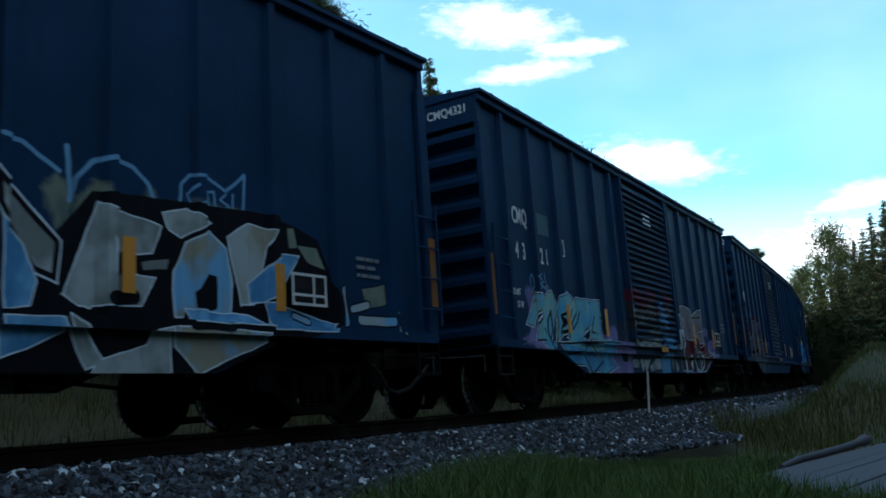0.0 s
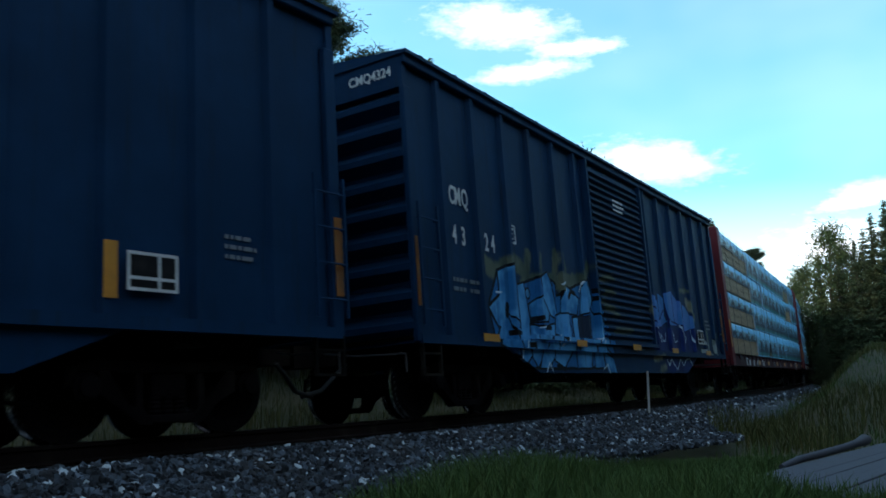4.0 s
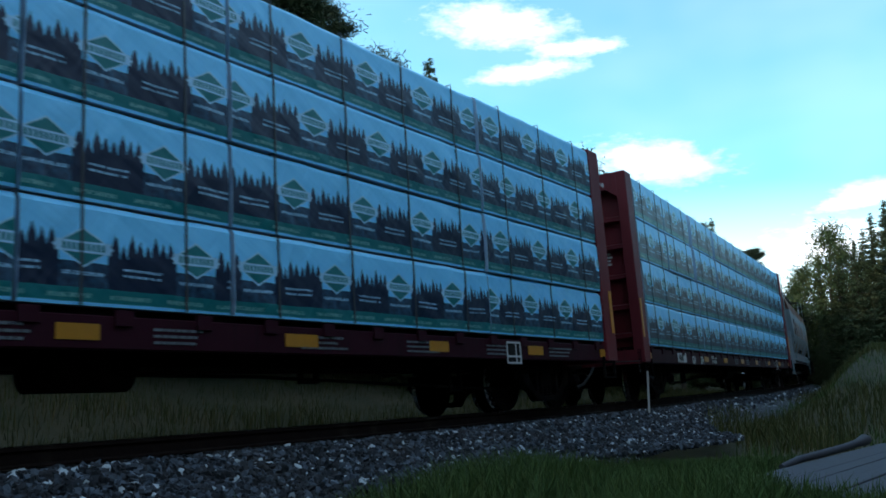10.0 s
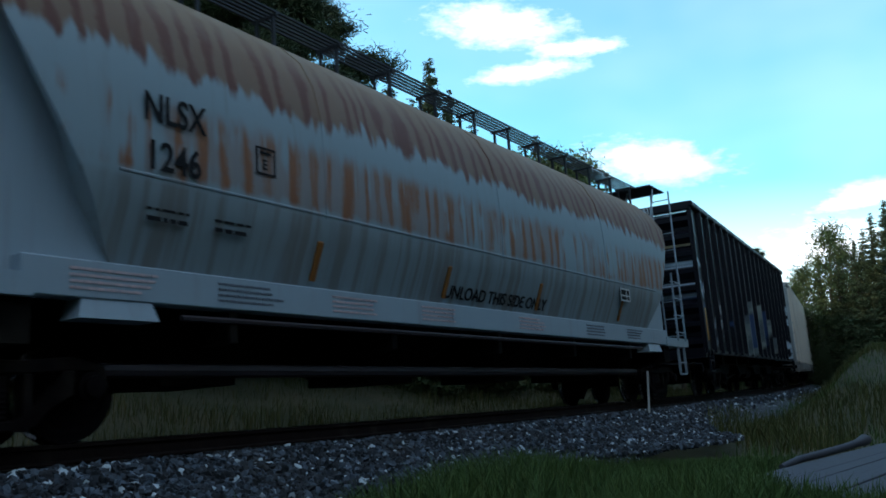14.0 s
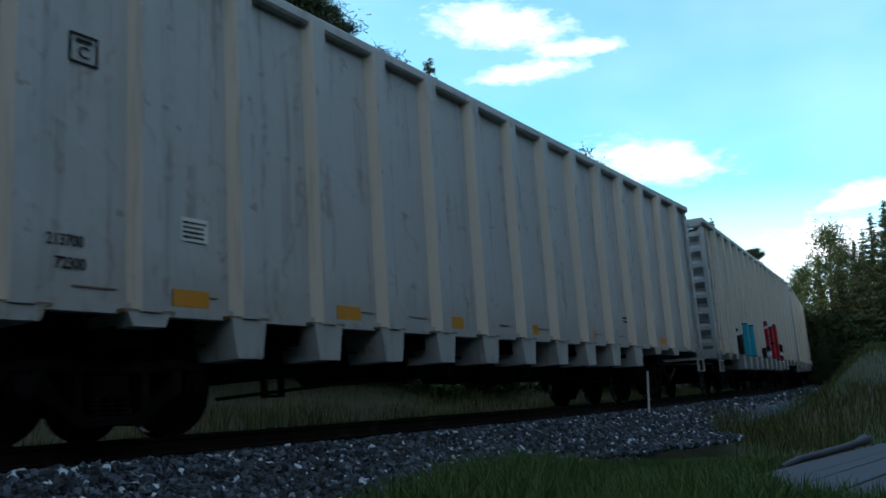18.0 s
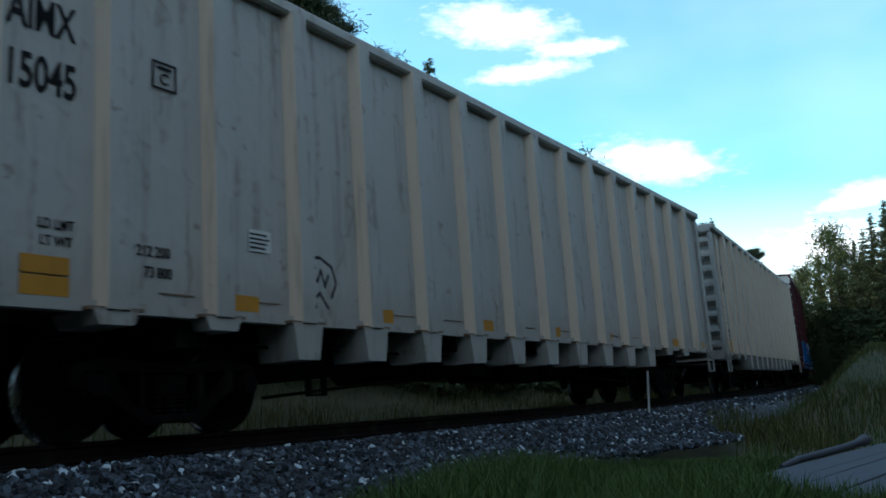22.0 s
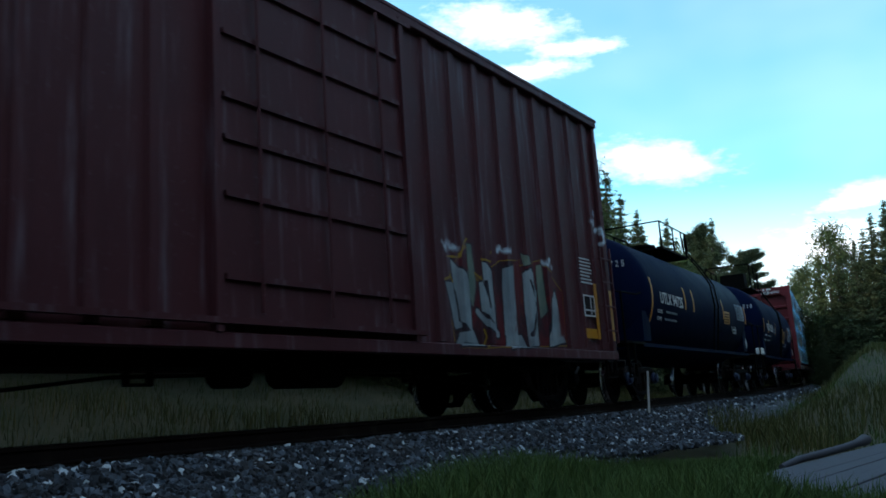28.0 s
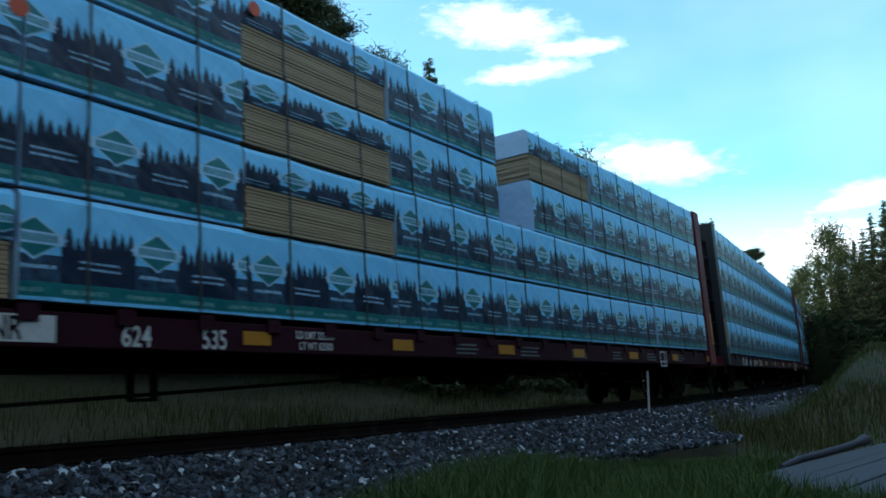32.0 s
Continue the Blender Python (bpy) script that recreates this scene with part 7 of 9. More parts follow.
ART_H = [([S(0.016, 8.72, 2.08, 9.0, 2.18, 9.18, 2.1, 8.9, 1.86, 8.75, 1.9, 8.95, 2.04), S(0.016, 8.95, 2.35, 9.05, 2.2, 9.15, 2.3, 9.0, 2.35), S(0.014, 8.8, 1.75, 9.2, 1.8, 9.25, 1.95, 9.1, 2.0), S(0.013, 9.0, 1.6, 9.1, 1.72, 9.22, 1.62, 9.05, 1.54)], INK, INK, INK, 0.006, None)]
# the warmer cars; their rib colour holds the flanks' light too
WARM_RIB_LIT, WARM_PANEL = (0.64, 0.50, 0.385), (0.405, 0.38, 0.35)
ART_J = [([S(0.014, -5.54, 1.68, -5.5, 1.82, -5.3, 1.85, -5.1, 1.75, -5.04, 1.57, -5.12, 1.42), S(0.014, -5.49, 1.65, -5.36, 1.57, -5.29, 1.7, -5.23, 1.52, -5.17, 1.65), S(0.014, -5.54, 1.5, -5.42, 1.36, -5.33, 1.45, -5.19, 1.29), S(0.014, -5.53, 1.32, -5.55, 1.25)], INK, INK, INK, 0.005, None)]
M["chip_warm"] = paint("cream_grey_paint_warm", WARM_PANEL, 0.6, DUST, 0.45, 0.25, [(ART_J, 37.0)], dents=0.55)
M["chip_rib_warm"] = paint("chip_rib_warm", WARM_RIB_LIT, 0.6, DUST, 0.45, 0.2)
M["chip_tag"] = paint("cream_grey_paint_tag", WARM_PANEL, 0.6, DUST, 0.45, 0.25, [(ART_H, 29.0)], dents=0.55)
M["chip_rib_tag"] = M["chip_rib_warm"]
M["chip_rib_sprayed"] = paint("chip_rib_sprayed", RIB_LIT, 0.6, DUST, 0.35, 0.2, [(ART_E, 17.0)])
GHOST, GHOST2, GHOSTB = (0.26, 0.28, 0.25), (0.10, 0.12, 0.13), (0.03, 0.06, 0.14)
# worn white patches and small tags
ART_K = []
ART_K += [([P(-3.08, 1.11, -0.24, 1.2, -0.23, 3.04, -1.78, 2.82), P(-0.08, 2.8, 0.68, 1.25, 1.53, 2.26, 0.94, 2.94)], GHOST, GHOST2, None, 0, None)]
ART_K += [([P(-1.75, 2.32, -1.41, 1.34, -0.77, 1.42, -0.97, 2.5), P(1.14, 1.39, 1.8, 1.41, 1.89, 2.79, 1.14, 2.72), S(0.06, -5.01, 2, -4.72, 1.59), S(0.05, -8.76, 2.84, -8.73, 2.57), S(0.05, -8.58, 2.86, -8.22, 2.84, -8.3, 2.61), S(0.04, -8.75, 2.23, -8.32, 2.37)], GHOSTB, GHOSTB, None, 0, None)]
ART_K += [([P(1.89, 1.15, 2.56, 1.16, 2.96, 2.5, 2, 2.55), P(3.21, 1.14, 3.73, 1.16, 4.03, 1.91, 3.36, 1.87), P(-3, 1.13, -2.48, 1.15, -2.34, 1.75, -2.99, 1.51)], GHOST, GHOST2, None, 0, None)]
ART_K += [([S(0.025, -8.82, 3.47, -8.78, 3.31, -8.66, 3.54, -8.54, 3.37, -8.47, 3.57, -8.34, 3.42, -8.23, 3.41), S(0.02, -8.68, 3.27, -8.58, 3.21, -8.45, 3.24), S(0.02, -8.79, 2.88, -8.75, 2.55, -8.66, 2.79), S(0.02, -8.5, 2.85, -8.36, 2.57, -8.16, 2.89, -8.16, 2.71), S(0.02, -7.66, 1.96, -7.5, 1.76, -7.41, 1.97, -7.2, 1.79, -7.15, 2.02), S(0.02, -7.46, 1.55, -7.23, 1.31, -7.14, 1.5), S(0.02, -4.9, 2.1, -4.69, 1.77, -4.93, 1.41, -4.59, 1.23), S(0.02, -3.9, 2.02, -3.88, 1.37, -3.69, 1.31), S(0.012, -7.86, 2.37, -7.72, 2.33)], WHT, WHT, None, 0, None)]
ART_K += [([S(0.035, 8.56, 3.78, 8.64, 3.48, 8.6, 3.16, 8.77, 3.38, 8.77, 3.1), S(0.03, 8.68, 2.88, 8.77, 2.79, 8.65, 2.68, 8.74, 2.67), S(0.022, 8.99, 3.09, 9.02, 2.87, 9.12, 3.1, 9.29, 3.08), S(0.022, 9.09, 3.03, 9.22, 2.86), S(0.022, 9.02, 2.53, 9.09, 2.27, 9.18, 2.57, 9.24, 2.3, 9.34, 2.34), S(0.022, 9.04, 1.93, 9.07, 1.64), S(0.022, 9.08, 1.83, 9.26, 1.91, 9.25, 1.66), S(0.02, 8.71, 1.83, 8.77, 1.79, 8.71, 1.68, 8.78, 1.63, 8.72, 1.52, 8.8, 1.43, 8.71, 1.16), S(0.05, 7.66, 1.93, 7.76, 1.64, 7.95, 1.88, 8.03, 1.55, 8.19, 1.47), S(0.03, 7.75, 1.19, 7.96, 1.3, 8.22, 1.3)], WHT, WHT, None, 0, None)]
ART_K += [([P(8.17, 1.3, 8.19, 1.19, 8.31, 1.2, 8.31, 1.31)], RED1, RED1, None, 0, None)]
M["chip_black"] = paint("black_paint_sprayed", (0.0055, 0.005, 0.0095), 0.5, (0.018, 0.014, 0.016), 0.4, 0.1, jobs=[(ART_K, 31.0)])
NAVY1, NAVY2, MIDB, LITB = (0.006, 0.05, 0.19), (0.008, 0.08, 0.25), (0.010, 0.14, 0.34), (0.06, 0.27, 0.52)
TEALB, LITW, NV = (0.008, 0.11, 0.22), (0.30, 0.44, 0.58), (0.004, 0.012, 0.04)
# blue wild letters, then pale short ones
ART_F = []
ART_F += [([S(0.03, -4.71, 1.91, -4.67, 2.06, -4.49, 2.16, -4.1, 2.17), S(0.022, -2.15, 1.97, -2.08, 2.17, -1.8, 2.26), S(0.02, -1.15, 2.28, -0.86, 2.17, -0.79, 2.01), S(0.03, -2.79, 2.15, -2.54, 2.03, -2.55, 1.83), S(0.025, 0.78, 2.01, 1.04, 2.17, 1.52, 2.09, 1.64, 1.77, 1.5, 1.41, 1.07, 1.05), S(0.02, -0.55, 2.11, -0.15, 2.13, 0.72, 2.18)], LITW, LITW, LITW, 0.003, None)]
ART_F += [([P(-4.09, 2.05, -3.97, 0.67, 0.98, 0.73, 1.41, 1.39, -1.15, 2.24, -3.78, 2.22)], NAVY2, NAVY1, NV, 0.02, None)]
ART_F += [([P(-4.71, 1.06, -4.56, 0.81, -4.25, 0.67, -3.9, 0.67, -3.68, 0.83, -4.37, 1.11), P(-4.11, 0.93, -3.46, 0.67, -3.03, 0.67, -3.01, 1.15, -3.6, 1.12)], MIDB, TEALB, NV, 0.02, None)]
ART_F += [([P(-4.55, 1.45, -4.49, 1.13, -4.23, 0.98, -4.08, 1.08, -4.12, 1.79, -4.27, 1.75), P(-4.01, 0.66, -3.61, 0.67, -3.43, 0.82, -3.68, 0.83)], LITW, LITW, NV, 0.02, None)]
ART_F += [([P(-4.1, 1.31, -3.82, 1.57, -3.85, 2.11, -4.09, 2.11), P(-3.27, 1.5, -3.26, 1.14, -2.97, 0.68, -2.57, 1.19, -2.74, 1.73)], NAVY2, NAVY1, NV, 0.02, None)]
ART_F += [([P(-3.87, 1.44, -3.3, 1.37, -3.35, 2.29, -3.78, 2.22), P(-3.16, 2.12, -3.12, 1.82, -2.92, 1.71, -2.53, 1.82, -2.72, 2.12), P(-1.21, 1.39, -0.33, 1.52, -0.45, 1.82, -1.03, 2.06)], MIDB, TEALB, NV, 0.02, None)]
ART_F += [([P(-4.03, 1.43, -3.96, 1.1, -3.34, 1.23, -3.43, 1.36), P(-3.32, 1.38, -3.28, 1.15, -3.1, 1.4, -2.92, 1.73), P(-2.18, 1.2, -1.58, 1.23, -1.52, 1.72, -2.05, 1.74), P(-0.18, 1.61, 0.21, 1.64, 0.84, 1.94, 0.78, 2.35, 0.31, 2.21, 0, 2.02)], LITB, MIDB, NV, 0.02, None)]
ART_F += [([P(-2.75, 1.17, -2.6, 0.67, -1.76, 1.63, -2.03, 1.94, -2.53, 1.75), P(-2.78, 0.67, -1.84, 0.68, -1.8, 1.22, -2.2, 1.33)], NAVY2, MIDB, NV, 0.02, None)]
ART_F += [([P(-1.76, 1.63, -1.21, 1.68, -1.16, 2.23, -1.72, 2.19), P(-2.22, 0.66, -0.92, 0.69, -1.1, 1.33, -2.08, 1.2), P(-1.23, 1.37, -1.15, 0.98, -0.01, 1.02, 0.04, 1.45)], NAVY1, NAVY2, NV, 0.012, None)]
ART_F += [([P(-1.1, 1.25, -0.92, 0.69, 1.01, 0.71, 1.41, 1.39)], NAVY2, MIDB, NV, 0.012, None)]
ART_F += [([P(0.03, 1.31, 0.14, 0.85, 0.55, 0.72, 1.25, 1.21, 0.94, 1.53), P(-1.15, 0.98, -0.94, 0.7, -0.55, 0.93, -0.66, 1.07), S(0.03, -1.13, 1.23, -0.12, 1.24)], MIDB, LITB, NV, 0.02, None)]
ART_F += [([P(2.61, 2.2, 2.64, 1.82, 3.5, 1.9, 3.49, 2.3, 3.06, 2.36), P(2.55, 1, 3, 1.01, 3.09, 1.86, 2.7, 1.83), P(3.08, 1.78, 3.12, 1.48, 3.33, 1.02, 3.82, 1.04, 3.49, 1.82)], LITB, LITW, NV, 0.025, None)]
ART_F += [([P(4.01, 2.4, 4.02, 1.85, 4.72, 1.91, 4.79, 2.44), P(3.91, 1.04, 4.21, 1.05, 4.41, 1.9, 4.1, 1.87), P(4.49, 1.91, 4.68, 0.98, 5.19, 1, 4.83, 1.94)], LITB, LITW, NV, 0.025, None)]
ART_F += [([P(5.07, 1.85, 5.88, 2.01, 5.78, 2.51, 5.07, 2.39), P(5.16, 1.88, 5.18, 0.91, 5.75, 1.1, 5.79, 1.93), P(6.05, 2.21, 6.08, 1.84, 7.34, 1.83, 7.22, 2.33), P(6.1, 0.93, 7.37, 0.95, 6.92, 1.92, 6.49, 1.89), P(2.54, 0.91, 2.64, 0.67, 7.11, 0.75, 7.39, 1.03)], LITB, LITW, NV, 0.025, None)]
M["aok"] = paint("brown_red_paint", (0.060, 0.010, 0.012), 0.5, (0.025, 0.012, 0.013), 0.4, 0.2, [(ART_F, 21.0)])
GOLD, GDK, GW1, GW2 = (0.26, 0.15, 0.015), (0.02, 0.015, 0.022), (0.10, 0.010, 0.014), (0.035, 0.010, 0.016)
BONE, BONE2 = (0.25, 0.29, 0.31), (0.17, 0.20, 0.22)
# bone-grey letters with wine shadows and gold edges
ART_G = []
ART_G += [([P(2.53, 1.82, 2.64, 0.9, 3.32, 0.92, 3.33, 1.83, 2.96, 2.36), P(3.32, 0.92, 4.56, 0.97, 4.61, 2.33, 4, 2.26, 3.33, 1.93), P(4.56, 0.97, 6.01, 1.02, 6.03, 1.94, 5.29, 2.41, 4.61, 2.24)], GW1, GW2, GOLD, 0.015, None)]
ART_G += [([P(2.48, 1.81, 2.65, 1.16, 2.83, 1.2, 2.66, 1.82), P(2.62, 2.15, 2.76, 1.35, 3.06, 1.06, 3.06, 1.53, 2.97, 1.96), P(2.62, 0.92, 3.24, 0.94, 3.09, 1.17, 2.76, 1.12)], BONE, BONE2, GDK, 0.03, None)]
ART_G += [([P(3.46, 1.46, 3.75, 1.16, 3.72, 1.99, 3.47, 2.2), P(3.33, 1.88, 3.38, 1.45, 3.49, 1.46, 3.49, 1.92), S(0.05, 3.25, 1.44, 3.77, 1.13)], BONE, BONE2, GDK, 0.03, None)]
ART_G += [([P(3.99, 1.12, 4.28, 1.13, 4.45, 2.26, 4.05, 2.14, 4.01, 1.86), P(3.99, 0.92, 4.64, 0.96, 4.49, 1.14, 4.02, 1.12)], BONE, BONE2, GDK, 0.03, None)]
ART_G += [([P(4.66, 1.51, 4.72, 0.96, 5.01, 0.97, 5.09, 1.86, 4.89, 2.24, 4.68, 2.13), P(5.4, 0.99, 5.99, 1.07, 5.75, 1.94, 5.55, 1.78)], BONE, BONE2, GDK, 0.03, None)]
ART_G += [([P(3.06, 1.63, 3.14, 1.49, 3.24, 1.81, 3.21, 2.43, 3.06, 2.43), P(4.66, 2.46, 4.74, 2.26, 4.9, 2.31, 4.86, 2.43), P(5.14, 1.87, 5.17, 1.43, 5.43, 1.58, 5.34, 2.35, 5.16, 2.31)], SAGE, SAGE2, GDK, 0.015, None)]
ART_G += [([P(4.28, 1.3, 4.52, 1.68, 4.61, 2.33, 4.42, 2.27), P(5.84, 1.21, 6.03, 1.14, 6.03, 1.93, 5.85, 1.94)], GW1, GW1, None, 0, None)]
ART_G += [([S(0.02, 3.49, 1.9, 3.55, 1.52), S(0.02, 2.69, 1.69, 2.77, 1.3), S(0.03, 4.36, 1.84, 4.38, 1.31), S(0.03, 4.84, 2.02, 5.04, 1.67, 4.81, 1.16)], GDK, GDK, GDK, 0.004, None)]
ART_G += [([S(0.014, 2.48, 1.84, 2.61, 1.9, 2.66, 1.83), S(0.014, 2.55, 2.18, 2.83, 2.2, 2.96, 2.44, 3.1, 2.5), S(0.014, 3.46, 2.23, 3.63, 2.2, 3.74, 2.38), S(0.014, 3.24, 2, 3.42, 1.94), S(0.014, 3.32, 0.92, 3.45, 1.09, 3.39, 1.19)], GOLD, GOLD, GOLD, 0.003, None)]
ART_G += [([S(0.012, 2.47, 2.37, 2.53, 2.3, 2.57, 2.38, 2.64, 2.31, 2.8, 2.33), S(0.012, 3.95, 2.43, 4.01, 2.47, 4.08, 2.43, 4.3, 2.45), S(0.012, 5.38, 2.41, 5.52, 2.34, 5.57, 2.45, 5.71, 2.34), S(0.02, 7.45, 3.38, 7.63, 3.3, 7.52, 3.2, 7.83, 3.3, 7.89, 3.06, 7.8, 3.01), S(0.014, 7.66, 3.59, 7.5, 3.31)], WHT, WHT, None, 0, None)]
M["brown2"] = paint("faded_brown_paint", (0.060, 0.016, 0.020), 0.55, (0.17, 0.14, 0.17), 0.55, 0.3, [(ART_G, 23.0)])
M["hopper_rust"] = paint("pale_paint_rusting", (0.235, 0.30, 0.335), 0.6, (0.18, 0.15, 0.12), 0.25, 0.2, rust="hopper")
M["hopper_grey"] = paint("pale_blue_grey_paint", (0.27, 0.335, 0.385), 0.55, (0.2, 0.16, 0.13), 0.3, 0.2)
M["tank"] = paint("black_tank_paint", (0.0015, 0.0055, 0.024), 0.6, (0.003, 0.003, 0.007), 0.3, 0.2, gloss=0.02)
M["centre_red"] = paint("oxide_red_paint", (0.125, 0.018, 0.024), 0.55, (0.06, 0.02, 0.022), 0.4, 0.2)
# sill red darkened for the shade below the load, with streaky dirt over it
M["centre_sill"] = paint("shaded_oxide_paint", (0.030, 0.006, 0.012), 0.6, (0.012, 0.007, 0.008), 0.6, 0.2, gloss=0.08)
M["centre_dark"] = paint("dark_grey_paint", (0.03, 0.032, 0.036), 0.55)

# ---- the train, from its head to its tail ----
DARK_LABEL = "dark green ribbed steel boxcar with sprayed lettering"
dark_boxcar(-6.35, 8.77, DARK_LABEL + ", grey and pale blue", ("CMQ", "43", "12"), M["box_a"], 1)
dark_boxcar(10.12, 25.10, DARK_LABEL + " and white numbers", ("CMQ", "43", "21"), M["box_b"], 2)
dark_boxcar(26.36, 41.75, DARK_LABEL + ", dull red", ("CMQ", "43", "03"), M["box_c"], 3)
dark_boxcar(43.05, 58.20, DARK_LABEL + " in bright blue", ("CMQ", "43", "24"), M["box_d"], 4)
RED = "oxide red centre-beam flat car stacked with lumber packs"
centre_beam(59.25, 81.10, ("IANR", "624471"), RED + ", some bare", [0.1, 5.2, 8.05, 10.95, 13.8, 16.2, 18.5, 20.95], {(0, 0), (0, 1), (0, 2), (0, 3), (5, 2), (5, 3)}, gap=0.13, seed=2)
centre_beam(82.42, 104.30, ("LRS", "3730"), RED, [0.1, 4.85, 9.85, 12.1, 17.0, 20.95], gap=0.05, seed=3)
centre_beam(105.75, 127.80, ("IANR", "624374"), RED, [0.1, 2.45, 5.3, 8.2, 13.2, 17.2, 21.1], stepped={(1, 2), (1, 3), (2, 2), (2, 3)}, gap=0.05, seed=4)
covered_hopper(129.3, 147.35)
chip_car(148.68, 166.6, "black ribbed hopper car with white sprayed letters", M["chip_black"], ("AIMX", "6937"), True, 5)
CHIP = "cream-grey ribbed wood-chip hopper car"
chip_car(168.3, 187.5, CHIP + " with black numbers", M["chip"], ("AIMX", "15319"), seed=6)
chip_car(189.0, 208.0, CHIP + " with turquoise and red letters", M["chip_art"], ("AIMX", "15054"), seed=7)
chip_car(209.5, 229.1, CHIP + " with black numbers", M["chip_warm"], ("AIMX", "15045"), seed=8)
chip_car(230.6, 249.95, CHIP + " with black numbers and a small tag", M["chip_tag"], ("AIMX", "15090"), seed=9)
brown_boxcar(251.85, 267.05, "tall brown-red boxcar with white numbers and blue letters", M["aok"], 1, ("AOK", "11", "51", "40"))
brown_boxcar(269.4, 285.35, "faded brown boxcar with pale sprayed letters", M["brown2"], 2)
tank_car(286.2, 299.8, "black tank car with white numbers", "UTLX 94725", 5.2, 5.6, 2.30, -4.40, (-4.96, -2.2, -1.4, 1.95, 5.1), 2.1, 3.15, 3.8, False)
tank_car(300.75, 313.05, "black tank car with railed platform and white numbers", "TILX 101210", 4.6, 5.45, 2.40, -4.3, (-4.98, -3.65, -1.6, 1.02, 2.88, 4.62), 0.85, 3.1, 2.1, True)
centre_beam(314.2, 336.6, ("IANR", "624535"), RED + ", some bare", [0.1, 2.85, 5.3, 7.95, 10.85, 14.6, 17.6, 21.3], {(0, 0), (2, 1), (2, 2), (2, 3), (4, 3)}, set_back={(4, 2), (4, 3)}, seed=5)
centre_beam(338.1, 360.0, ("IANR", "624412"), "dark grey centre-beam flat car stacked with lumber packs", [0.1, 3.1, 6.1, 9.1, 12.1, 15.0, 18.0, 20.95], seed=6, dark_end=True)
centre_beam(361.5, 383.4, ("IANR", "624390"), RED, [0.1, 3.1, 6.1, 9.1, 12.1, 15.0, 18.0, 20.95], seed=7)
centre_beam(384.9, 406.8, ("IANR", "624381"), RED, [0.1, 3.1, 6.1, 9.1, 12.1, 15.0, 18.0, 20.95], seed=8)


def torn_sheet(middle, half, x):
    """A torn corner of wrapping that shows pale boards and hangs loose."""
    t = thing("torn_sheet", "torn dark flap of wrapping over pale boards", "torn wrapping")
    bm = bmesh.new()
    prism(bm, [(-0.28, 0.02), (0.30, 0.02), (0.22, 0.16), (0.05, 0.22), (-0.16, 0.20)], -0.012, 0.0)
    part("bare_boards", bm, M["lumber"], t)
    bm = bmesh.new()
    prism(bm, [(-0.34, 0.04), (-0.16, 0.20), (0.05, 0.22), (0.30, 0.10), (0.34, 0.26), (0.16, 0.36), (0.12, 0.52), (0.02, 0.38), (-0.12, 0.40), (-0.14, 0.28), (-0.30, 0.24)], -0.03, -0.012)
    part("flap", bm, M["hose"], t)
    MOVERS.append((t, middle, half, pose(x, -1.445, 1.15)))


def sticker(middle, half, x, z):
    t = thing("sticker", "small round orange-red sticker on the printed wrapping", "sticker")
    bm = bmesh.new()
    lathe(bm, [(-0.004, 0.02), (-0.004, 0.085), (0.0, 0.09), (0.0, 0.02)], 16, "y")
    part("disc", bm, M["sticker_red"], t)
    MOVERS.append((t, middle, half, pose(x, -1.452, z)))


sticker((314.2 + 336.6) / 2, (336.6 - 314.2) / 2 - 2.15, -7.89, 3.59)
sticker((314.2 + 336.6) / 2, (336.6 - 314.2) / 2 - 2.15, -5.19, 4.60)
torn_sheet((59.25 + 81.10) / 2, (81.10 - 59.25) / 2 - 2.15, -2.05)

# ---- ground, track bed, rails ----
def smoothstep(a, b, v):
    t = np.clip((v - a) / (b - a), 0, 1)
    return t * t * (3 - 2 * t)


NEAR = (GRID > -120) & (GRID < 260)
NX, NY, NS, NH = PATH_X[NEAR][::5], PATH_Y[NEAR][::5], GRID[NEAR][::5], HEAD[NEAR][::5]


def along(x, y):
    """s and lat of places on the ground."""
    x, y = np.atleast_1d(np.asarray(x, float)), np.atleast_1d(np.asarray(y, float))
    s, lat = np.empty(x.shape), np.empty(x.shape)
    for i in range(0, x.size, 4000):
        xx, yy = x[i:i + 4000], y[i:i + 4000]
        d = (xx[:, None] - NX[None]) ** 2 + (yy[:, None] - NY[None]) ** 2
        k = d.argmin(1)
        a = TRACK_PSI - NH[k]
        tx, ty = np.sin(a), np.cos(a)
        s[i:i + 4000] = NS[k] + (xx - NX[k]) * tx + (yy - NY[k]) * ty
        lat[i:i + 4000] = (xx - NX[k]) * ty - (yy - NY[k]) * tx
    return s, lat


def bed_edge(s):
    """Where the gravel ends on the camera's side."""
    return 2.75 + 1.3 * np.exp(-((s - 12.8) / 2.2) ** 2) - 0.75 * smoothstep(15, 19, s)


def height(s, lat):
    near = -0.62 + 0.06 * np.sin(s * 0.7 + lat)
    z = np.where(lat > 0, -0.33 + (near + 0.33) * smoothstep(1.7, 3.3, lat), -0.46 - 0.25 * smoothstep(1.7, 3.6, -lat))
    z = z + np.where(lat > 0, (2.15 * smoothstep(2.3, 4.8, lat) + 0.8 * smoothstep(5, 14, lat)) * smoothstep(17, 35, s), 1.9 * smoothstep(4, 15, -lat) + 0.5 * smoothstep(15, 40, -lat))
    return z + 0.05 * np.sin(s * 1.3) * np.cos(lat * 1.7) * smoothstep(3.2, 5, abs(lat))


def on_deck(x, y):
    u = (x - 4.37) * 0.643 + (y - 11.2) * 0.766
    v = (x - 4.37) * 0.766 - (y - 11.2) * 0.643
    return (u > -2.4) & (u < 4.7) & (v > -0.1) & (v < 3.5)


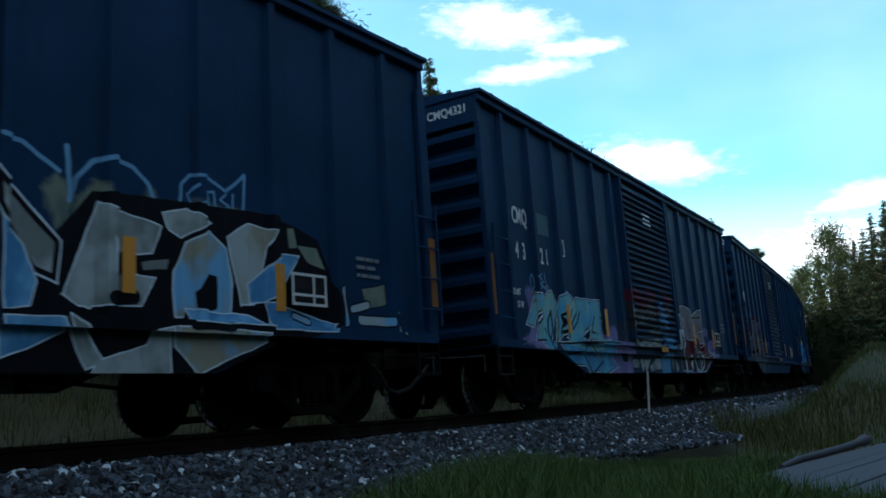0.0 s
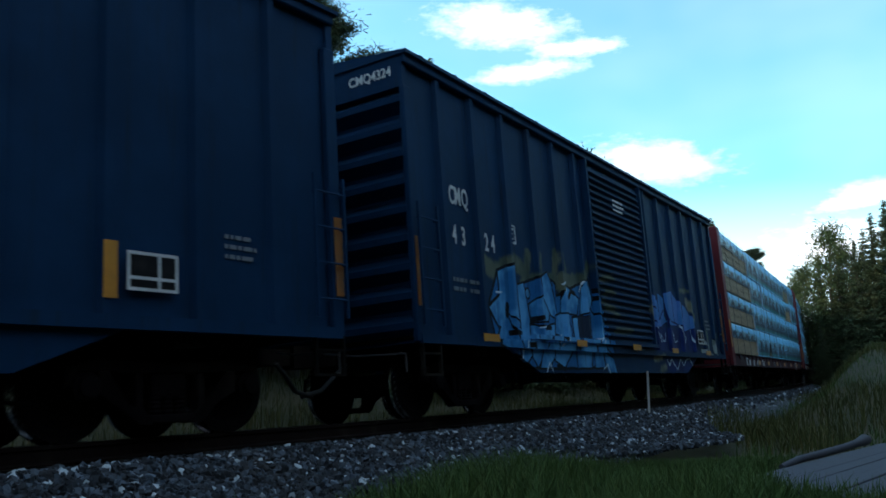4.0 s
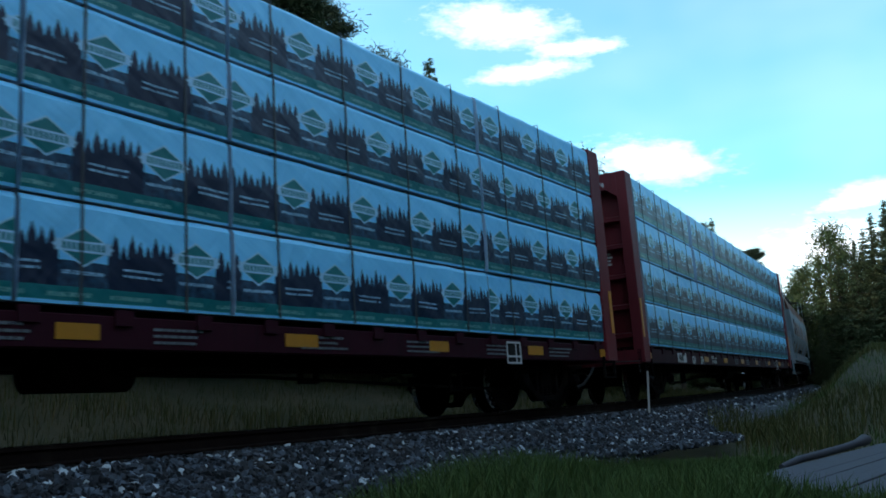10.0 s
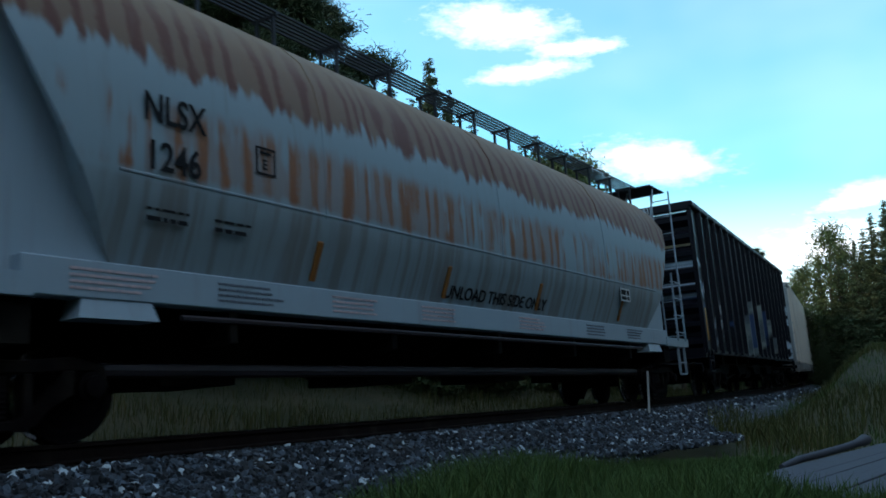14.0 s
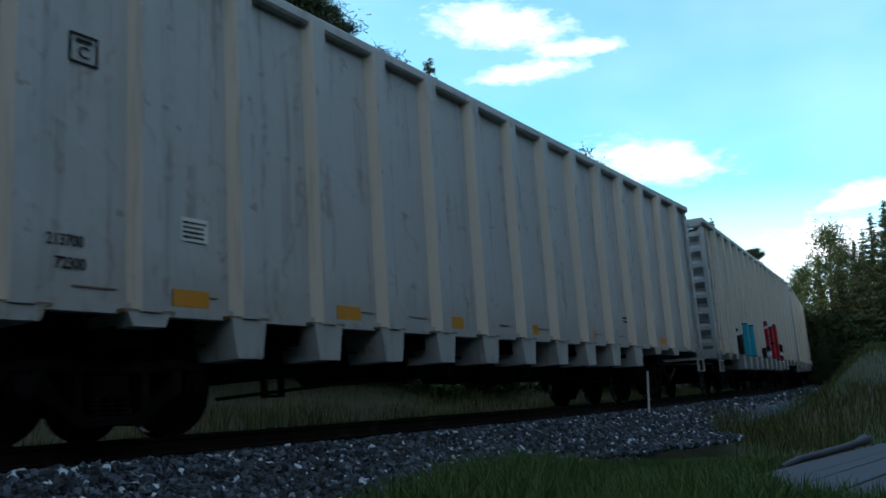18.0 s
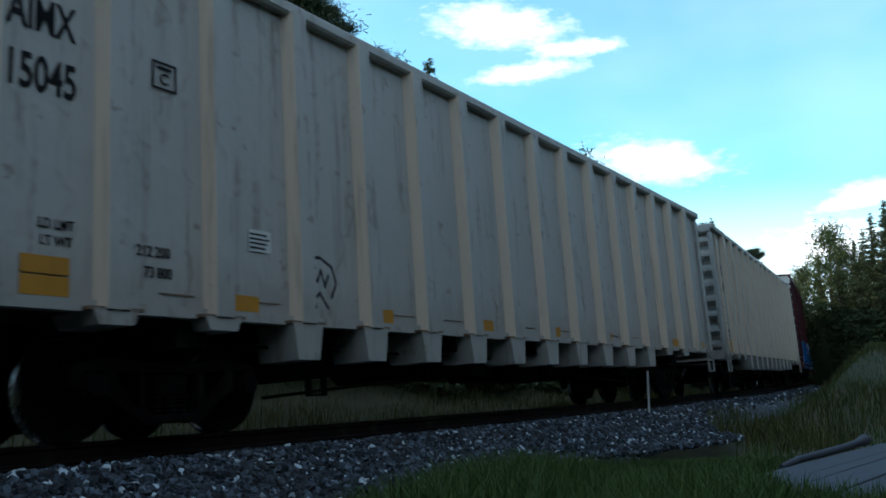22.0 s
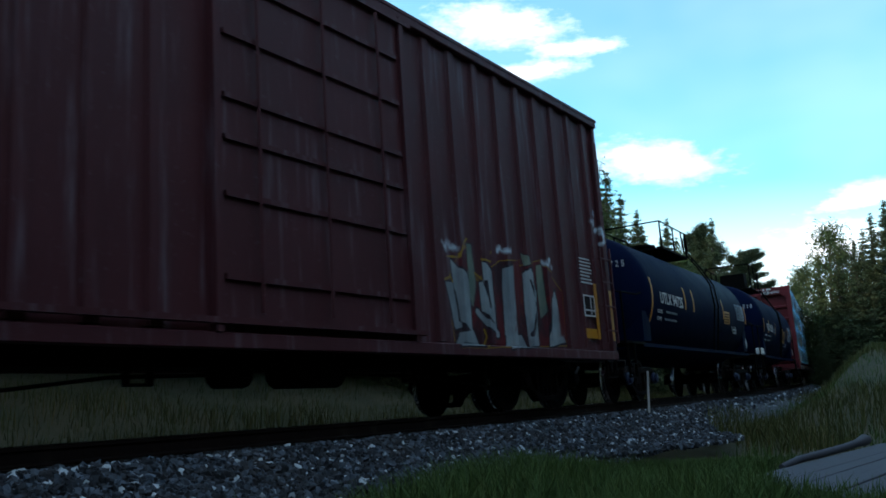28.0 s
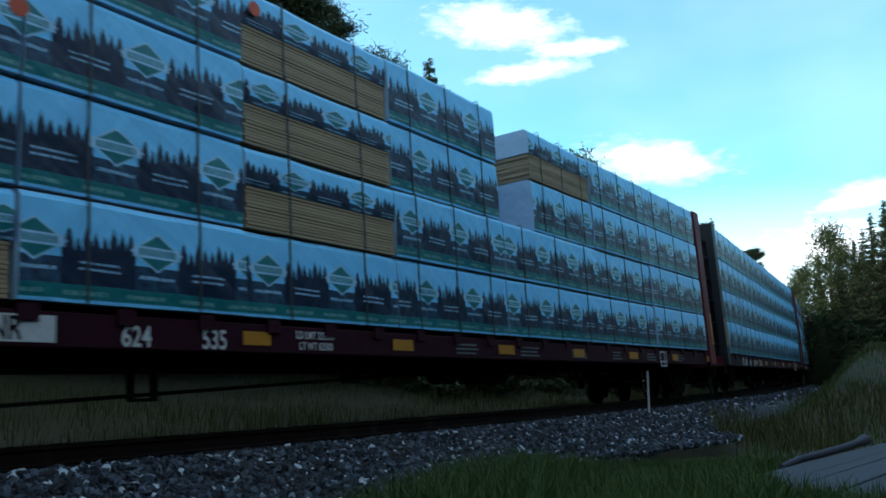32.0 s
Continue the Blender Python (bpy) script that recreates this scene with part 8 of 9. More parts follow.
def sheet(name, xs, ys, mat, dz=0.0):
    gx, gy = np.meshgrid(xs, ys, indexing="ij")
    s, lat = along(gx.ravel(), gy.ravel())
    far = np.hypot(gx.ravel(), gy.ravel())
    z = height(s, lat) * (1 - smoothstep(150, 400, far)) + dz
    z = np.where(on_deck(gx.ravel(), gy.ravel()), np.minimum(z, -0.72), z)
    verts = np.stack([gx.ravel(), gy.ravel(), z], 1)
    n, m = gx.shape
    i = np.arange((n - 1) * (m - 1))
    a = (i // (m - 1)) * m + i % (m - 1)
    faces = np.stack([a, a + m, a + m + 1, a + 1], 1)
    me = bpy.data.meshes.new(name)
    me.from_pydata(verts.tolist(), [], faces.tolist())
    me.materials.append(mat)
    me.shade_smooth()
    return new(name, me)


def spread(a, n, reach):
    t = np.linspace(-1, 1, n)
    return a + np.sign(t) * (abs(t) * 22 + abs(t) ** 5 * (reach - 22))


tagged(sheet("ground", spread(6, 170, 1500), spread(18, 170, 1500), M["ground"]), "rough grassy ground beside the railway", "ground", kind="structure")


def ribbon(name, prof, s0, s1, step, mat, lift=True):
    """A strip that follows the track; prof: (lat, z) from the camera's side to the far side, closed below."""
    verts, faces = [], []
    n = len(prof)
    ss = np.arange(s0, s1 + step / 2, step)
    c, sn = math.cos(TRACK_CANT), math.sin(TRACK_CANT)
    for s in ss:
        for lat, z in prof:
            k = 1.0 if lift else 0.0
            p = beside(s, lat * c - k * z * sn, z * c + lat * sn)
            verts.append(tuple(p))
    for i in range(len(ss) - 1):
        for k in range(n):
            a, b = i * n + k, i * n + (k + 1) % n
            faces.append((a, b, b + n, a + n))
    faces += [tuple(range(n)), tuple(range((len(ss) - 1) * n, len(ss) * n))[::-1]]
    me = bpy.data.meshes.new(name)
    me.from_pydata(verts, [], faces)
    me.materials.append(mat)
    return new(name, me)


tagged(ribbon("track_bed", [(2.9, -0.9), (2.75, -0.62), (2.2, -0.42), (1.75, -0.235), (1.40, -0.205), (-1.35, -0.205), (-1.75, -0.235), (-2.9, -0.58), (-3.0, -0.9)], -60, 150, 1.0, M["ballast"]),
       "raised bed of grey crushed stone", "track bed", kind="structure")

# strip coloured near-black to stand for the shade beneath the train
tagged(ribbon("oiled_ballast", [(1.40, -0.25), (1.40, -0.196), (-1.40, -0.196), (-1.40, -0.25)], -60, 150, 1.0, M["oily"]), "stone between and beside the rails, coloured dark for the train's shade", "track bed", kind="structure")

for side in (-1, 1):
    q = side * 0.7545
    w = [(q + 0.07, -0.172), (q + 0.07, -0.16), (q + 0.012, -0.14), (q + 0.012, -0.045), (q + 0.036, -0.035), (q + 0.036, -0.004), (q + 0.026, 0.0), (q - 0.026, 0.0), (q - 0.036, -0.004), (q - 0.036, -0.035), (q - 0.012, -0.045), (q - 0.012, -0.14), (q - 0.07, -0.16), (q - 0.07, -0.172)]
    r = tagged(ribbon("rail", w, -60, 150, 1.0, M["rail"]), "rusty brown steel rail on timber sleepers", "rail", "rails", "structure")
    r.data.materials.append(M["railhead"])
    for f in r.data.polygons:
        if f.index % 14 in (6,):
            f.material_index = 1

tie_mesh = mesh_of("sleeper", made(box, -0.115, 0.115, -1.3, 1.3, -0.35, -0.174), M["tie"], False, 0.012)
rnd_tie = random.Random(4)
for i in range(230):
    s = -25 + i * 0.51
    (x, y), (tx, ty) = rail_xy(s), tangent(s)
    ob = tagged(new("sleeper", tie_mesh), "dark tarred timber sleeper under the rails", "sleeper", "sleepers", "structure")
    ob.matrix_basis = frame_at((x, y, rnd_tie.uniform(-0.012, 0.0)), tx, ty) @ pose(0, rnd_tie.uniform(-0.04, 0.04), 0, 0, 0, rnd_tie.uniform(-1.5, 1.5))


# ---- loose stones ----
def scatter_stones():
    rng = np.random.default_rng(5)
    base = np.array([(1, 0, 0), (-1, 0, 0), (0, 1, 0), (0, -1, 0), (0, 0, 1), (0, 0, -1), (.6, .6, .55), (-.6, .6, -.55), (.6, -.6, -.55), (-.6, -.6, .55)])
    tri = np.array([(0, 6, 4), (6, 2, 4), (2, 7, 1), (7, 5, 1), (2, 1, 4), (1, 9, 4), (9, 3, 4), (3, 0, 4), (0, 8, 5), (8, 3, 5), (3, 9, 5), (9, 1, 5), (0, 2, 6), (0, 5, 7), (0, 7, 2), (3, 8, 0)])
    spots = []
    for s0, s1, dens, size in ((-1.5, 9, 560, 0.034), (9, 20, 330, 0.036), (20, 36, 150, 0.045), (36, 62, 60, 0.06)):
        n = int((s1 - s0) * 3.0 * dens)
        s, lat = rng.uniform(s0, s1, n), rng.uniform(1.36, 4.2, n)
        keep = lat < bed_edge(s) + rng.normal(0, 0.12, n)
        spots.append(np.stack([s[keep], lat[keep], rng.uniform(0.6, 1.35, keep.sum()) * size], 1))
    spots = np.concatenate(spots)
    s, lat, size = spots.T
    x, y = np.interp(s, GRID, PATH_X), np.interp(s, GRID, PATH_Y)
    a = TRACK_PSI - np.interp(s, GRID, HEAD)
    x, y = x + np.cos(a) * lat, y - np.sin(a) * lat
    z = np.interp(lat, [-1.35, 1.35, 1.75, 2.2, 2.75, 3.1], [-0.205, -0.205, -0.235, -0.42, -0.60, -0.66]) + lat * math.sin(TRACK_CANT)
    z = np.maximum(z, height(s, lat) * (lat > 2.6) + z * (lat <= 2.6)) + size * 0.25
    n = len(s)
    rot = rng.normal(size=(n, 3, 3))
    q, _ = np.linalg.qr(rot)
    shape = base[None] * (1 + rng.normal(0, 0.16, (n, 10, 1))) * rng.uniform(0.65, 1.25, (n, 1, 3)) * size[:, None, None]
    v = np.einsum("nij,nkj->nki", q, shape) + np.stack([x, y, z], 1)[:, None]
    f = (tri[None] + 10 * np.arange(n)[:, None, None]).reshape(-1, 3)
    me = bpy.data.meshes.new("ballast_stones")
    me.from_pydata(v.reshape(-1, 3).tolist(), [], f.tolist())
    me.materials.append(M["stone"])
    return tagged(new("ballast_stones", me), "loose crushed grey stones on the track bed", "gravel", kind="stuff")


scatter_stones()


# ---- grass ----
def blades(name, x, y, tall, width, mat, label, seed, lean=0.5, z=None):
    rng = np.random.default_rng(seed)
    n = len(x)
    s, lat = along(x, y)
    z = height(s, lat) - 0.02 if z is None else z
    a, l = rng.uniform(0, 2 * math.pi, n), rng.uniform(0.05, lean, n) * tall
    fx, fy = np.cos(a), np.sin(a)
    b = a + rng.uniform(0.6, 2.5, n)
    wx, wy = np.cos(b) * width, np.sin(b) * width
    p = np.stack([x, y, z], 1)
    def at(k, h, w):
        return p + np.stack([fx * l * k + wx * w, fy * l * k + wy * w, tall * h], 1)
    v = np.stack([at(0, 0, -1), at(0, 0, 1), at(0.3, 0.55, 0.8), at(0.3, 0.55, -0.8), at(1.0, 1.0, 0)], 1)
    i = 5 * np.arange(n)
    quads, tris = np.stack([i, i + 1, i + 2, i + 3], 1), np.stack([i + 3, i + 2, i + 4], 1)
    me = bpy.data.meshes.new(name)
    me.from_pydata(v.reshape(-1, 3).tolist(), [], quads.tolist() + tris.tolist())
    me.materials.append(mat)
    return tagged(new(name, me), label, "grass", kind="stuff")


def clumpy(x, y, scale, seed):
    """0 to 1, in patches."""
    v = np.zeros(len(x))
    rng = np.random.default_rng(seed)
    for k in range(6):
        a, f, ph = rng.uniform(0, 6.28), scale * rng.uniform(0.6, 2.2), rng.uniform(0, 6.28)
        v += np.sin((x * math.cos(a) + y * math.sin(a)) * f + ph)
    return np.clip(0.5 + v / 6, 0, 1)


def plant_grass():
    rng = np.random.default_rng(8)
    # tall green grass in the foreground
    n = 120000
    d, az = rng.uniform(3.2, 13.0, n), rng.uniform(radians(-14), radians(34), n)
    x, y = d * np.sin(az), d * np.cos(az)
    s, lat = along(x, y)
    deck = on_deck(x, y)
    c = clumpy(x, y, 2.0, 3)
    keep = (lat > bed_edge(s) + 0.15 + 0.35 * clumpy(x, y, 4.0, 9)) & ~deck & (rng.uniform(0, 1, n) < 0.25 + c)
    x, y, c, d, az = x[keep], y[keep], c[keep], d[keep], az[keep]
    near_cap = 0.61 - 0.088 * d + 0.62
    tall = (0.26 + 0.26 * c) * rng.uniform(0.55, 1.2, len(x)) * np.where(az > radians(21), 0.75, 1.0)
    tall = np.minimum(tall, np.maximum(0.12, near_cap * rng.uniform(0.85, 1.25, len(x))) + 0.0)
    blades("grass", x, y, tall, 0.006, M["grass"], "tall green grass in front of the track bed", 21, 0.7)
    # shorter grass all round the camera
    n = 70000
    d, az = 0.7 + 12.0 * rng.uniform(0, 1, n) ** 0.7, rng.uniform(radians(34), radians(346), n)
    x, y = d * np.sin(az), d * np.cos(az)
    s, lat = along(x, y)
    keep = (lat > bed_edge(s) + 0.2) & (rng.uniform(0, 1, n) < 0.3 + clumpy(x, y, 2.0, 4)) & ~on_deck(x, y)
    x, y = x[keep], y[keep]
    blades("low_grass", x, y, rng.uniform(0.1, 0.3, len(x)), 0.006, M["grass"], "short green grass beside the track", 27, 0.7)
    # dry verge on the far side of the track, its colour darkened for the forest's shade
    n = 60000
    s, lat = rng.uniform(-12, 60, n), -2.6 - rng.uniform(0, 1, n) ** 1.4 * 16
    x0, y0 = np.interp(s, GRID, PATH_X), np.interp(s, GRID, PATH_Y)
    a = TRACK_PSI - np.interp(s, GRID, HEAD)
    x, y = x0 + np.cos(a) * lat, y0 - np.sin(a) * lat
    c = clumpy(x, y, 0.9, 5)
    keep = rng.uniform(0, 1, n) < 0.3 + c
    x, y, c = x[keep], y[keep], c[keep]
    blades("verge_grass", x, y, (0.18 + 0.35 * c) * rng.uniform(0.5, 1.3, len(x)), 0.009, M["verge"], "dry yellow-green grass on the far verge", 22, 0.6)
    # rough meadow and bank on the camera's side, further on
    n = 110000
    s, lat = 9 + rng.uniform(0, 1, n) ** 1.3 * 60, rng.uniform(1.9, 24, n)
    x0, y0 = np.interp(s, GRID, PATH_X), np.interp(s, GRID, PATH_Y)
    a = TRACK_PSI - np.interp(s, GRID, HEAD)
    x, y = x0 + np.cos(a) * lat, y0 - np.sin(a) * lat
    c = clumpy(x, y, 0.6, 6)
    deck = on_deck(x, y)
    keep = (lat > bed_edge(s) + 0.1) & ~deck & (rng.uniform(0, 1, n) < 0.35 + c)
    x, y, c = x[keep], y[keep], c[keep]
    half = c > 0.36
    for sel, mat, lab, sd in ((half, "dry", "brownish dry grass of the bank", 23), (~half, "grass", "green grass of the bank", 24)):
        blades("bank_grass", x[sel], y[sel], (0.16 + 0.28 * c[sel]) * rng.uniform(0.5, 1.3, sel.sum()), 0.010, M[mat], lab, sd, 0.6)


plant_grass()

# ---- the little timber crossing with its log, and the stake ----
deck = thing("timber_crossing", "weathered grey plank crossing over the ditch", "plank crossing")
deck.matrix_basis = pose(4.37, 11.2, -0.55, 0, 0, 50.0)
rnd_deck = random.Random(9)
for i in range(14):
    yv = -0.32 - i * 0.235
    bm = bmesh.new()
    box(bm, -2.4 + rnd_deck.uniform(-0.15, 0.1), 4.6 + rnd_deck.uniform(-0.1, 0.1), yv, yv + 0.226, -0.05, 0.01 + rnd_deck.uniform(-0.012, 0.012))
    part("plank", bm, M["plank"], deck, bevel=0.008)
for xv in (-2.0, 0.0, 2.0, 4.0):
    part("bearer", made(box, xv - 0.1, xv + 0.1, -3.4, -0.1, -0.24, -0.05), M["plank"], deck)
bm = bmesh.new()
rod(bm, [(4.3, 11.12, -0.56), (4.75, 11.66, -0.52), (5.4, 12.4, -0.51), (6.1, 13.25, -0.50), (6.6, 13.85, -0.48), (6.85, 14.15, -0.46), (6.97, 14.3, -0.46)], [0.035, 0.05, 0.055, 0.055, 0.06, 0.095, 0.07], 12)
log = new("log", mesh_of("log", bm, M["plank"], True))
tagged(log, "bleached grey log along the crossing's edge", "log")
st = beside(15.6, 1.78)
bm = bmesh.new()
box(bm, -0.02, 0.02, -0.02, 0.02, -0.45, 0.69, 0.005)
stake = new("marker_stake", mesh_of("marker_stake", bm, M["stake"]))
stake.location = (st.x, st.y, 0.0)
tagged(stake, "thin grey marker stake in the ballast", "stake")


# ---- trees ----
def tri_mesh(name, v, mat):
    me = bpy.data.meshes.new(name)
    n = len(v)
    me.from_pydata(v.reshape(-1, 3).tolist(), [], np.arange(3 * n).reshape(-1, 3).tolist())
    me.materials.append(mat)
    return me


def tufts(rng, at, size, flat=0.6, up=0.0, thin=0.3):
    """Thin random slivers round the places given, like sprays of needles."""
    n = len(at)
    d = rng.normal(size=(n, 3)) * np.array([1, 1, flat])
    d /= np.linalg.norm(d, axis=1, keepdims=True)
    w = np.cross(d, rng.normal(size=(n, 3)))
    w /= np.linalg.norm(w, axis=1, keepdims=True)
    k = size[:, None]
    v = np.stack([at - d * k * 0.9 + w * k * thin, at - d * k * 0.9 - w * k * thin, at + d * k * 1.2], 1)
    v[:, :, 2] += up
    return v


def spruce_crown(seed, tall, wide, low=0.08):
    rng = np.random.default_rng(seed)
    pts, sizes = [], []
    z = tall * low
    while z < tall * 0.985:
        k = 1 - (z - tall * low) / (tall * (1 - low))
        reach = wide * (k ** 0.9) * rng.uniform(0.75, 1.15) + 0.06
        for b in range(rng.integers(5, 8)):
            a, r = rng.uniform(0, 6.283), reach * rng.uniform(0.6, 1.12)
            m = max(4, int(r * 16))
            t = np.linspace(0.12, 1, m)
            droop = -0.28 * r * t + 0.16 * r * t ** 3
            p = np.stack([np.cos(a) * r * t, np.sin(a) * r * t, z + droop], 1)
            sp = 0.05 + 0.16 * r * (1 - t) ** 0.7 * 0.5
            up_down = rng.normal(0, tall * 0.012)
            for rep in range(5):
                q = p + rng.normal(size=p.shape) * sp[:, None] * np.array([1, 1, 0.6]) + np.array([0, 0, up_down])
                pts.append(q)
                sizes.append(np.full(m, 0.17 * (0.45 + 0.6 * k)) * rng.uniform(0.7, 1.3, m))
        z += tall * 0.017 * rng.uniform(0.6, 1.5)
    return tri_mesh("crown", tufts(rng, np.concatenate(pts), np.concatenate(sizes), 0.6, 0.0, 0.28), M["spruce"])


def pine_crown(seed, tall, wide):
    """Upswept boughs, each a plume of needle tufts, with dark gaps between."""
    rng = np.random.default_rng(seed)
    pts, sizes = [], []
    for b in range(86):
        k = rng.uniform(0.06, 0.98)
        r = wide * (1.08 - 0.85 * k ** 2.4) * rng.uniform(0.6, 1.12)
        a = rng.uniform(0, 6.283)
        c, s = math.cos(a), math.sin(a)
        rise = rng.uniform(0.25, 0.6)
        for j in range(26):
            t = rng.uniform(0.25, 1.0)
            side = rng.normal(0, 0.17) * r * (1.15 - t)
            mid = np.array([c * r * t - s * side, s * r * t + c * side, tall * k + rise * r * t ** 1.6 - 0.12 * r + rng.normal(0, 0.07)])
            n = 96
            q = rng.normal(0, 1, (n, 3)) * np.array([0.19, 0.19, 0.11])
            q += np.outer(rng.uniform(-0.3, 0.35, n), np.array([c, s, rise]))
            pts.append(mid + q)
            sizes.append(rng.uniform(0.07, 0.13, n))
    return tri_mesh("crown", tufts(rng, np.concatenate(pts), np.concatenate(sizes), 0.9, 0.03, 0.16), M["pine"])


def broad_crown(seed, tall, wide):
    rng = np.random.default_rng(seed)
    pts, sizes = [], []
    for b in range(150):
        k = rng.uniform(0.2, 1.0)
        r = wide * math.sin(math.pi * min(0.97, 0.2 + 0.78 * k)) * rng.uniform(0.2, 1.0)
        a = rng.uniform(0, 6.283)
        c = np.array([math.cos(a) * r, math.sin(a) * r, tall * k])
        n = 60
        pts.append(c + rng.normal(0, 0.3, (n, 3)))
        sizes.append(rng.uniform(0.07, 0.13, n))
    return tri_mesh("crown", tufts(rng, np.concatenate(pts), np.concatenate(sizes), 0.9), M["leaf"])


def trunk_mesh(tall, r, seed, limbs, reach):
    rnd = random.Random(seed)
    bm = bmesh.new()
    rod(bm, [(0, 0, -0.3), (0.03, 0.02, tall * 0.3), (-0.03, 0.03, tall * 0.65), (0, 0, tall * 0.97)], [r * 1.25, r, r * 0.6, 0.02], 9)
    for i in range(limbs):
        k = rnd.uniform(0.15, 0.9)
        a, q = rnd.uniform(0, 6.283), reach * (1.05 - 0.75 * k) * rnd.uniform(0.6, 1.0)
        c, s = math.cos(a), math.sin(a)
        rod(bm, [(0, 0, tall * k), (c * q * 0.5, s * q * 0.5, tall * k + 0.05 * q), (c * q, s * q, tall * k + 0.12 * q)], [r * 0.3 * (1.1 - k) + 0.015, r * 0.18 * (1.1 - k) + 0.01, 0.008], 5)
    return mesh_of("trunk", bm, M["bark"], True)


KINDS = {"spruce_a": (spruce_crown(1, 12, 2.3), trunk_mesh(12, 0.16, 1, 30, 2.0)), "spruce_b": (spruce_crown(2, 12, 1.8), trunk_mesh(12, 0.14, 2, 30, 1.6)),
         "spruce_c": (spruce_crown(3, 12, 2.8, 0.02), trunk_mesh(12, 0.17, 3, 30, 2.4)),
         "pine_a": (pine_crown(4, 15, 4.2), trunk_mesh(15, 0.24, 4, 40, 3.8)), "pine_b": (pine_crown(5, 13, 3.4), trunk_mesh(13, 0.2, 5, 40, 3.0)),
         "broad_a": (broad_crown(6, 9, 2.3), trunk_mesh(9, 0.13, 6, 26, 2.0)), "broad_b": (broad_crown(7, 7.5, 2.0), trunk_mesh(7.5, 0.1, 7, 24, 1.8))}
WORDS = {"spruce": ("spruce_tree", "dark green spruce at the forest's edge"), "pine": ("pine_tree", "large dark pine with spreading limbs beyond the track"), "broad": ("broadleaf_tree", "light green broadleaf tree at the forest's edge")}


def tree(kind, x, y, tall, rnd):
    crown, trunk = KINDS[kind]
    name, label = WORDS[kind.split("_")[0]]
    base = {"spruce": 12, "pine": 15 if kind == "pine_a" else 13, "broad": 9 if kind == "broad_a" else 7.5}[kind.split("_")[0]]
    s, lat = along(x, y)
    z = float(height(s, lat)[0]) - 0.05
    t = tagged(new(name), label, "tree", "forest trees")
    k = tall / base
    t.matrix_basis = pose(x, y, z, rnd.uniform(-1.5, 1.5), rnd.uniform(-1.5, 1.5), rnd.uniform(0, 360)) @ Matrix.Diagonal((k * rnd.uniform(0.9, 1.15), k * rnd.uniform(0.9, 1.15), k, 1))
    part("trunk", trunk, None, t)
    part("crown", crown, None, t)
    return t


def at_angle(az, d):
    return d * math.sin(radians(az)), d * math.cos(radians(az))


